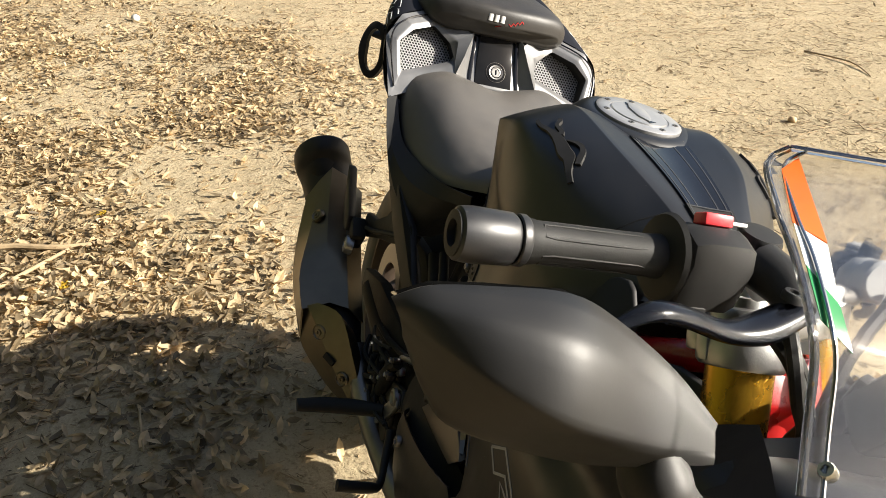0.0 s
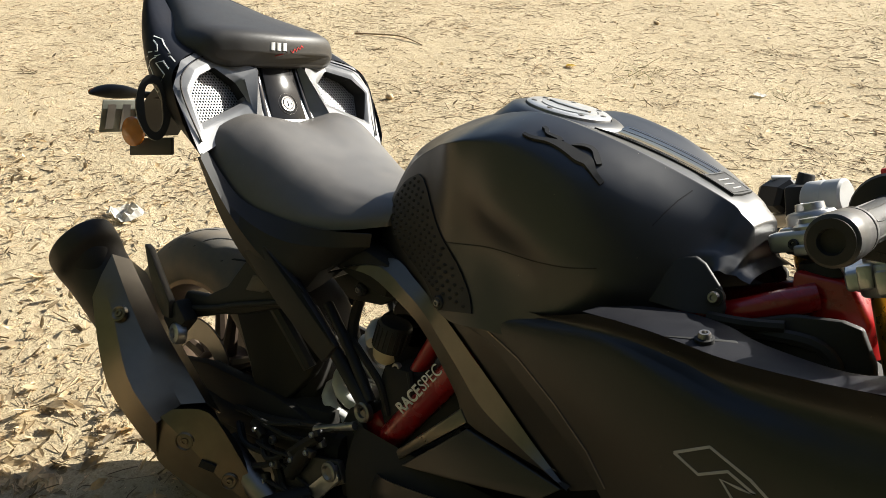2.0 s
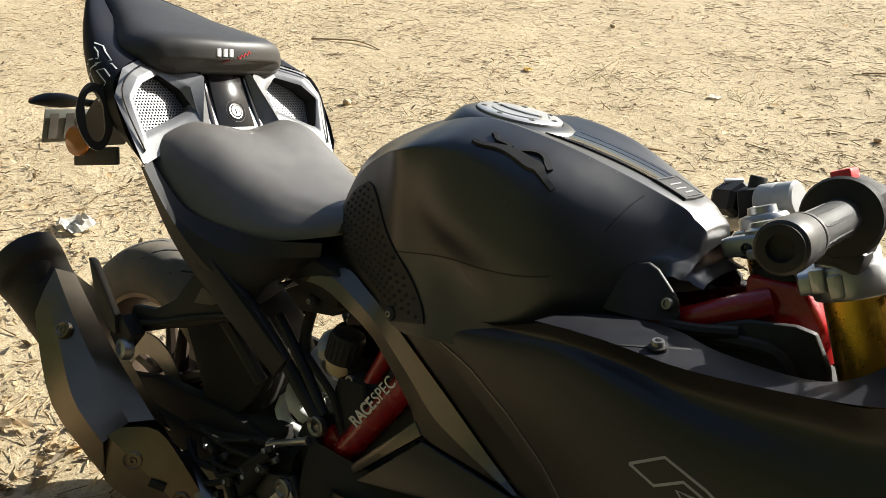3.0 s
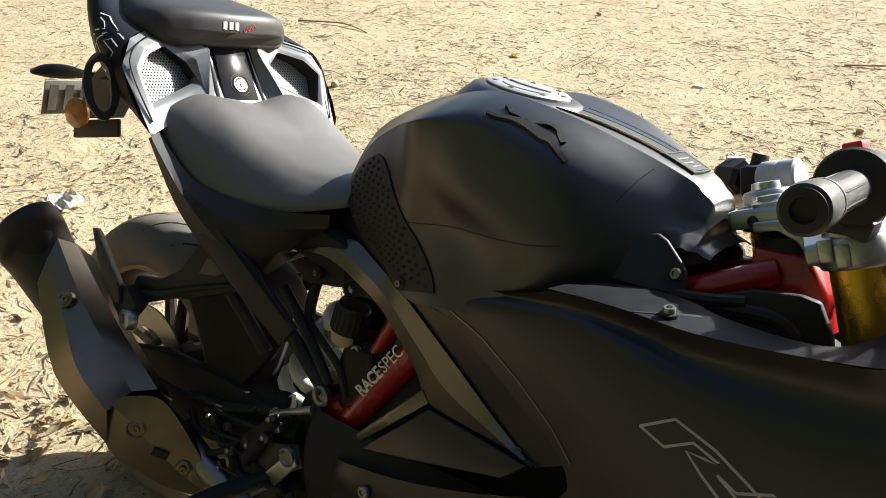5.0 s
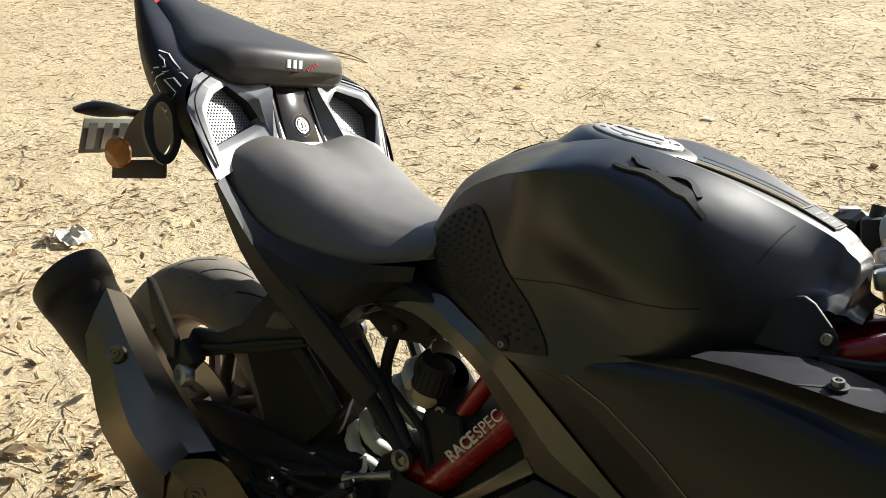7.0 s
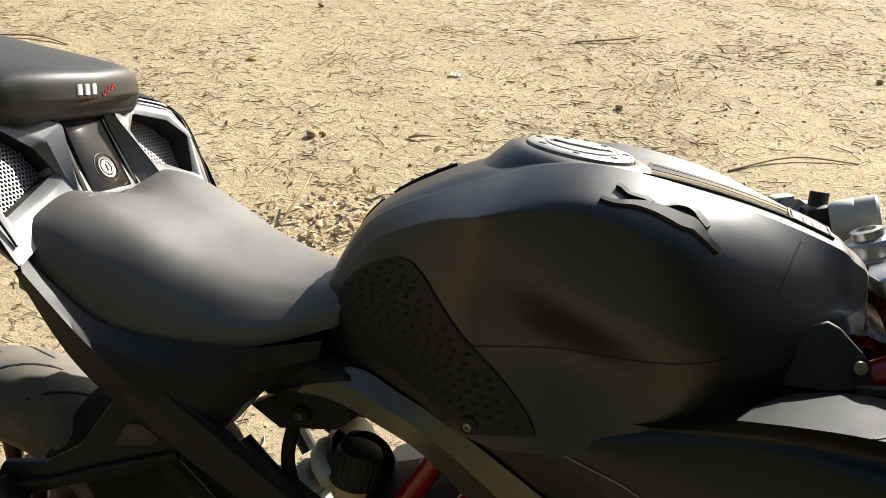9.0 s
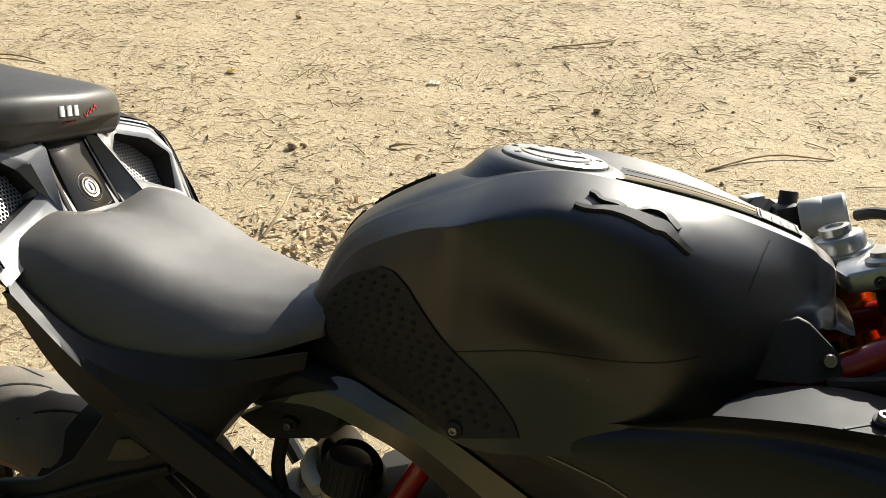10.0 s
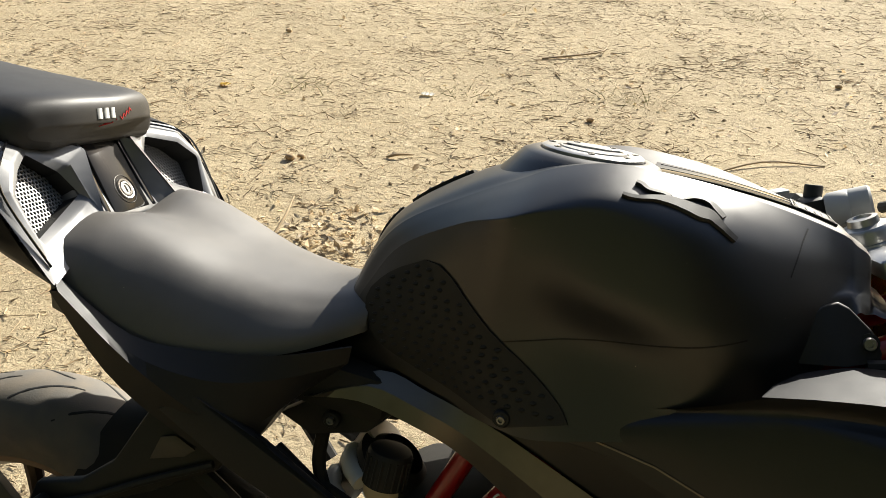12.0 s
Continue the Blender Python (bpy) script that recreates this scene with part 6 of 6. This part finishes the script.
# left bar, swept back by the turned steering
left_way = Vector((0.93, -0.13, 0.34)).normalized()
part("left_master", turned([(0, 0), (0, 0.020), (0.004, 0.0235), (0.026, 0.0240), (0.0275, 0.0230), (0.029, 0.0235), (0.050, 0.0235), (0.053, 0.0205), (0.053, 0)], (1.006, 0.162, 0.906), left_way, 28), GRIPGREY, bike, "pale grey cylinder on the left bar")
part("left_perch", block((0.992, 0.172, 0.900), (0.030, 0.034, 0.044), (0, -16, 10), 0.006), PLASTIC, bike)
part("left_knob", turned([(-0.030, 0), (-0.030, 0.011), (-0.002, 0.0115), (0.0, 0.0105), (0.0, 0)], (0.990, 0.184, 0.936), (0, 0.1, 1), 18), PLASTIC, bike, "black round knob on the left bar")
part("left_switch", loft([[Vector((0.957, 0.200, 0.896)) + Vector((d, -d * 0.55, d * 0.2)) + Vector((a * 0.012 * r, a * 0.020 * r, b * 0.024 * r)) for a, b in ((1, 0.4), (0.6, 0.9), (-0.3, 1), (-1, 0.5), (-1, -0.6), (-0.3, -1), (0.7, -0.9))] for d, r in ((-0.022, 0.02), (-0.021, 0.75), (-0.012, 1.0), (0.016, 1.0), (0.022, 0.8), (0.023, 0.02))], 1, 1, True), PLASTIC, bike, "black left switch housing", 25)
part("left_switch_top", block((0.950, 0.206, 0.919), (0.026, 0.020, 0.006), (0, -12, 25), 0.002), GRIPGREY, bike)
part("left_bar", tube([(1.060, 0.100, 0.900), (1.03, 0.15, 0.895), (0.98, 0.19, 0.872), (0.93, 0.235, 0.845)], 0.011, 12, 4), STEEL, bike)
part("left_grip", tube([(0.945, 0.222, 0.850), (0.89, 0.265, 0.815), (0.835, 0.31, 0.78)], 0.016, 16, 3), RUBBER, bike, "black rubber left grip")
part("left_bar_end", tube([(0.835, 0.31, 0.78), (0.80, 0.338, 0.758)], 0.0195, 16, 1), STEEL, bike)
part("clutch_lever", tube([(0.995, 0.205, 0.88), (0.94, 0.27, 0.845), (0.88, 0.33, 0.81), (0.83, 0.37, 0.785)], [0.010, 0.008, 0.007, 0.006], 10, 4), DECK, bike)
part("cable", tube([(1.068, 0.168, 0.918), (1.090, 0.140, 0.928), (1.125, 0.100, 0.925), (1.16, 0.05, 0.895), (1.19, 0.02, 0.84)], 0.007, 8, 5), RUBBER, bike)
tank_bm.free()

# ---- litter on the ground ----
LEAF = material("dead_leaf", (0.29, 0.205, 0.11), 0.62, vary=0.3, scale=30, tint=(0.57, 0.44, 0.26), island=0.75, bump=0.2, bump_scale=250)
# thin dry leaves let some light through
leaf_nodes = LEAF.node_tree
leaf_glow, leaf_mix = leaf_nodes.nodes.new("ShaderNodeBsdfTranslucent"), leaf_nodes.nodes.new("ShaderNodeMixShader")
leaf_mix.inputs[0].default_value = 0.35
leaf_bsdf = leaf_nodes.nodes["Principled BSDF"]
leaf_nodes.links.new(leaf_bsdf.inputs["Base Color"].links[0].from_socket, leaf_glow.inputs["Color"])
leaf_nodes.links.new(leaf_bsdf.outputs[0], leaf_mix.inputs[1])
leaf_nodes.links.new(leaf_glow.outputs[0], leaf_mix.inputs[2])
leaf_nodes.links.new(leaf_mix.outputs[0], leaf_nodes.nodes["Material Output"].inputs["Surface"])
TWIG = material("dry_twig", (0.17, 0.115, 0.06), 0.85, vary=0.3, scale=60, tint=(0.36, 0.26, 0.15), island=0.7, bump=0.2, bump_scale=300)
CLOD = material("soil_crumb", (0.33, 0.245, 0.145), 0.95, vary=0.25, scale=50, tint=(0.42, 0.32, 0.2), island=0.35, bump=0.3, bump_scale=200)
PAPER = material("white_paper", (0.72, 0.70, 0.64), 0.7, vary=0.1, dust=0.3)
GRASS = material("drying_grass", (0.28, 0.25, 0.10), 0.7, vary=0.3, island=0.4)
YELLOW = material("yellow_leaf", (0.62, 0.42, 0.04), 0.6, vary=0.2)
WOOD = material("bleached_wood", (0.42, 0.31, 0.18), 0.8, vary=0.3, scale=30, bump=0.3, bump_scale=150)
rng = random.Random(7)


def leaf_density(x, y):
    """Leaves to a square metre: thick where the bare patch ends, thin on the trodden soil."""
    n = noise.noise((x * 0.9, y * 0.9, 7.7)) + 0.6 * noise.noise((x * 2.6, y * 2.6, 3.3)) + 0.4 * noise.noise((x * 6, y * 6, 8.3))
    edge = 0.60 - 0.30 * max(0.0, x + 1.3) + 0.5 * n
    thickness = min(1.0, max(0.0, (edge - y) / 0.9))
    d = 10 + 45 * max(0.0, n + 0.1) + 2300 * thickness ** 1.1 * max(0.10, 0.70 + 1.8 * n) * max(0.45, 1.0 - max(0.0, -x - 2.4) / 4.0)
    if x > -1.2 and y < -0.15:
        d += 2900 * min(1.0, (-0.15 - y) / 0.5) * max(0.25, 0.8 + 1.0 * n)
    d += 1900 * math.exp(-((x + 0.23) ** 2 + (y - 1.66) ** 2) / 0.040)
    d += 420 * math.exp(-((x + 1.5) ** 2 + (y - 0.72) ** 2) / 0.14)
    d += 160 * math.exp(-((x + 2.3) ** 2 + (y - 0.3) ** 2) / 0.4)
    return d


def scatter(density, most, x0, x1, y0, y1):
    """Random places over a rectangle, thinned by a density."""
    out = []
    for _ in range(int(most * (x1 - x0) * (y1 - y0))):
        x, y = rng.uniform(x0, x1), rng.uniform(y0, y1)
        border = min(x - x0, x1 - x, y - y0, y1 - y) / 1.1 + 0.35 * noise.noise((x * 1.5, y * 1.5, 11.0))
        if rng.random() * most < density(x, y) * min(1.0, max(0.0, border)):
            out.append((x, y))
    return out


def stuff(name, verts, faces, mat, label, category):
    me = bpy.data.meshes.new(name)
    me.from_pydata(verts, [], faces)
    me.materials.append(mat)
    return tagged(new(name, me), label, category, kind="stuff")


verts, faces = [], []
for x, y in scatter(leaf_density, 4400, -8.5, 3.2, -3.4, 7.6):
    ln = rng.uniform(0.018, 0.062) if y < 0.2 else rng.uniform(0.016, 0.050)
    wd = ln * rng.uniform(0.26, 0.46)
    a, curl, fold = rng.uniform(0, 2 * math.pi), rng.uniform(-0.2, 0.55), rng.uniform(0.1, 0.6)
    tilt = Euler((rng.gauss(0, 0.36), rng.gauss(0, 0.36), a)).to_matrix()
    z = rough_ground(x, y) + rng.uniform(0.001, 0.020)
    base = len(verts)
    for u, w in ((-0.5, 0.0), (-0.25, 0.8), (0.1, 1.0), (0.5, 0.0)):
        for k in ((-1, 0, 1) if w else (0,)):
            p = tilt @ Vector((u * ln, k * w * wd / 2, curl * (2 * u) ** 2 * ln * 0.35 + fold * abs(k) * w * wd * 0.35))
            verts.append((x + p.x, y + p.y, max(z + p.z, rough_ground(x, y) - 0.002)))
    b = base
    faces += [(b, b + 1, b + 2), (b, b + 2, b + 3), (b + 1, b + 4, b + 5, b + 2), (b + 2, b + 5, b + 6, b + 3), (b + 4, b + 7, b + 5), (b + 5, b + 7, b + 6)]
stuff("leaf_litter", verts, faces, LEAF, "dry brown and tan fallen leaves on the soil", "leaves")


def straw_density(x, y):
    n = noise.noise((x * 1.1, y * 1.1, 9.1)) + 0.8 * noise.noise((x * 3.1, y * 3.1, 4.4))
    return 620 + 800 * max(-0.5, n)


tufts = []
for x, y in scatter(lambda x, y: 1.6 if y > 0.6 else 0.6, 1.6, -7.0, 4.0, -1.0, 10.0):
    tufts += [(x + rng.gauss(0, 0.05), y + rng.gauss(0, 0.04), 0.5) for _ in range(rng.randint(12, 40))]


def straw(places):
    """Thin bent stems lying about, three-sided and tapered."""
    verts, faces = [], []
    for x, y, rise_most in places:
        ln, r = rng.choice((0.010, 0.014, 0.02, 0.02, 0.03, 0.03, 0.045, 0.06, 0.09)) * rng.uniform(0.6, 1.3), 0.0007 + 0.0016 * rng.random() ** 3
        a, bend, rise = rng.uniform(0, 2 * math.pi), rng.gauss(0, 0.35), rng.uniform(0, rise_most)
        z = rough_ground(x, y) + 0.001
        base = len(verts)
        for u in (0, 0.5, 1):
            px, py = x + math.cos(a + bend * u) * ln * u, y + math.sin(a + bend * u) * ln * u
            pz = z + rise * min(ln, 0.06) * u + r
            rr = r * (1 - 0.4 * u)
            sx, sy = -math.sin(a) * rr, math.cos(a) * rr
            verts += [(px + sx, py + sy, pz - rr * 0.6), (px - sx, py - sy, pz - rr * 0.6), (px, py, pz + rr)]
        for k in (0, 3):
            for i in range(3):
                faces.append((base + k + i, base + k + (i + 1) % 3, base + k + 3 + (i + 1) % 3, base + k + 3 + i))
    return verts, faces


verts, faces = straw([(x, y, 0.22) for x, y in scatter(straw_density, 1500, -8.0, 4.0, -2.6, 8.4)] + tufts)
stuff("twig_litter", verts, faces, TWIG, "thin dry twigs and straw on the soil", "twigs")

verts, faces = straw([(x + rng.gauss(0, 0.10), y + rng.gauss(0, 0.08), 1.4) for x, y in ((0.95, 6.2), (1.2, 6.35), (2.1, 6.9), (0.62, 3.45), (-0.15, 3.35), (1.9, 6.3), (-0.98, 3.25), (1.3, 5.4), (-0.4, 5.2)) for _ in range(70)])
stuff("grass_tufts", verts, faces, GRASS, "small drying green grass tufts on bare soil", "grass")

verts, faces = [], []
for x, y in scatter(lambda x, y: 800 + 800 * max(-0.5, noise.noise((x * 1.7, y * 1.7, 2.2)) + 0.5 * noise.noise((x * 5, y * 5, 1.2))), 1500, -7.6, 3.8, -3.0, 8.0):
    r = 0.0028 + 0.009 * rng.random() ** 2.6
    a, z = rng.uniform(0, 6.28), rough_ground(x, y) + 0.001
    base = len(verts)
    lift = rng.uniform(0.1, 0.9)
    for k, (u, v, h) in enumerate(((1, 0, lift), (0.1, 0.5, 0.1), (-0.9, 0.1, 0.5 * lift), (-0.1, -0.5, 0.0))):
        verts.append((x + r * (u * math.cos(a) - v * math.sin(a)), y + r * (u * math.sin(a) + v * math.cos(a)), z + r * h * 0.6))
    faces += [(base, base + 1, base + 3), (base + 1, base + 2, base + 3)]
stuff("leaf_crumbs", verts, faces, LEAF, "broken bits of dry brown leaves on the soil", "leaf bits")

verts, faces = [], []
OCTA = ((1, 0, 0), (0, 1, 0), (-1, 0, 0), (0, -1, 0), (0, 0, 1), (0, 0, -1))
for x, y in scatter(lambda x, y: 40 + 50 * noise.noise((x * 2, y * 2, 6.6)), 240, -7.2, 3.4, -3.2, 7.4):
    r = 0.002 + 0.009 * rng.random() ** 3
    z = rough_ground(x, y) + r * 0.3
    a = rng.uniform(0, 3)
    base = len(verts)
    for vx, vy, vz in OCTA:
        k = r * rng.uniform(0.7, 1.25)
        verts.append((x + k * (vx * math.cos(a) - vy * math.sin(a)), y + k * (vx * math.sin(a) + vy * math.cos(a)), z + k * vz * 0.7))
    for i in range(4):
        faces += [(base + i, base + (i + 1) % 4, base + 4), (base + (i + 1) % 4, base + i, base + 5)]
stuff("soil_crumbs", verts, faces, CLOD, "small crumbs of dry soil and grit", "soil")


# ---- single finds on the ground ----
def stick(points, radii, label):
    pts = [(x, y, rough_ground(x, y) + r + dz) for (x, y, dz), r in zip(points, radii)]
    ob = thing("stick", label, "stick", "sticks on the soil")
    bm = tube(pts, list(radii), 8, 4)
    for v in bm.verts:
        v.co += Vector((noise.noise(v.co * 40), noise.noise(v.co * 40 + Vector((5, 5, 5))), 0)) * 0.002
    part("shaft", bm, WOOD, ob)


stick([(-0.98, -1.30, 0.01), (-1.03, -1.08, 0.02), (-1.00, -0.88, 0.015), (-1.06, -0.70, 0.004)], (0.012, 0.011, 0.009, 0.004), "pale split stick lying among dry leaves")
stick([(-0.66, -1.12, 0.004), (-0.80, -1.00, 0.012), (-0.98, -0.86, 0.02)], (0.009, 0.008, 0.005), "short pale stick lying among dry leaves")
stick([(-0.11, -0.58, 0.004), (-0.02, -0.567, 0.02), (0.07, -0.556, 0.006)], (0.003, 0.003, 0.002), "thin dry stem lying on dry leaves")
stick([(-0.40, 1.60, 0.0), (-0.385, 1.72, 0.05), (-0.40, 1.84, 0.075)], (0.005, 0.004, 0.003), "thin crooked twig standing out of leaves")
stick([(-0.27, 2.45, 0.0), (-0.22, 2.46, 0.012), (-0.17, 2.50, 0.004)], (0.005, 0.006, 0.003), "dark crooked twig lying on bare soil")
stick([(0.10, 4.05, 0.0), (0.38, 4.20, 0.015), (0.42, 4.42, 0.0)], (0.005, 0.005, 0.003), "thin bent twig lying on bare soil")
stick([(0.95, 2.55, 0.0), (1.18, 2.75, 0.01), (1.42, 2.80, 0.0)], (0.005, 0.004, 0.003), "thin twig lying on bare soil")
stick([(-2.9, 3.0, 0.0), (-2.6, 3.1, 0.01), (-2.35, 3.05, 0.0)], (0.006, 0.005, 0.003), "thin twig lying on bare soil")


def scrap(name, x, y, size, mat, label, category, rough=0.4):
    n = 7
    bm = bmesh.new()
    vs = [[bm.verts.new((x + (i / n - 0.5) * size * 1.5, y + (j / n - 0.5) * size, rough_ground(x, y) + 0.006 + size * rough * abs(noise.noise((i * 0.5 + x, j * 0.5 + y, 3))) + size * 0.1 * (i % 2))) for j in range(n + 1)] for i in range(n + 1)]
    for i in range(n):
        for j in range(n):
            if (i, j) not in ((0, 0), (0, n - 1), (n - 1, 0)):
                bm.faces.new((vs[i][j], vs[i + 1][j], vs[i + 1][j + 1], vs[i][j + 1]))
    bmesh.ops.solidify(bm, geom=bm.faces[:], thickness=0.0006)
    ob = thing(name, label, category)
    part("sheet", bm, mat, ob, "", 20)


scrap("paper_scrap", -1.49, 0.62, 0.10, PAPER, "crumpled white paper scrap lying on dry leaves", "paper", 0.7)
scrap("paper_scrap", -0.335, 3.29, 0.045, PAPER, "small flat white paper scrap on bare soil", "paper", 0.2)
scrap("yellow_leaf", -1.30, -0.80, 0.030, YELLOW, "small faded yellow leaf among brown leaves", "leaf", 0.4)
scrap("yellow_leaf", -0.76, -0.84, 0.032, YELLOW, "small faded yellow leaf among brown leaves", "leaf", 0.4)
scrap("yellow_leaf", -1.35, 3.17, 0.035, YELLOW, "small bright yellow leaf on bare soil", "leaf", 0.4)
for x, y, r in ((-0.634, 2.33, 0.016), (-0.60, 2.36, 0.013), (0.47, 3.1, 0.014), (-1.75, 2.2, 0.018), (1.6, 3.9, 0.014), (-4.55, -0.95, 0.03), (-1.5, 4.3, 0.016)):
    pod = thing("seed_pod" if r < 0.02 else "stone", "small brown round seed pod on bare soil" if r < 0.02 else "pale rounded stone on bare soil", "seed pod" if r < 0.02 else "stone", "pods on the soil" if r < 0.02 else "")
    bm = bmesh.new()
    bmesh.ops.create_icosphere(bm, subdivisions=2, radius=r)
    for v in bm.verts:
        v.co *= 1 + 0.25 * noise.noise(v.co * 60 + Vector((x, y, 0)))
        v.co = Vector((v.co.x * 1.3 + x, v.co.y + y, v.co.z * 0.8 + r * 0.7 + rough_ground(x, y)))
    part("shell", bm, TWIG if r < 0.02 else PAPER, pod, "", 60)
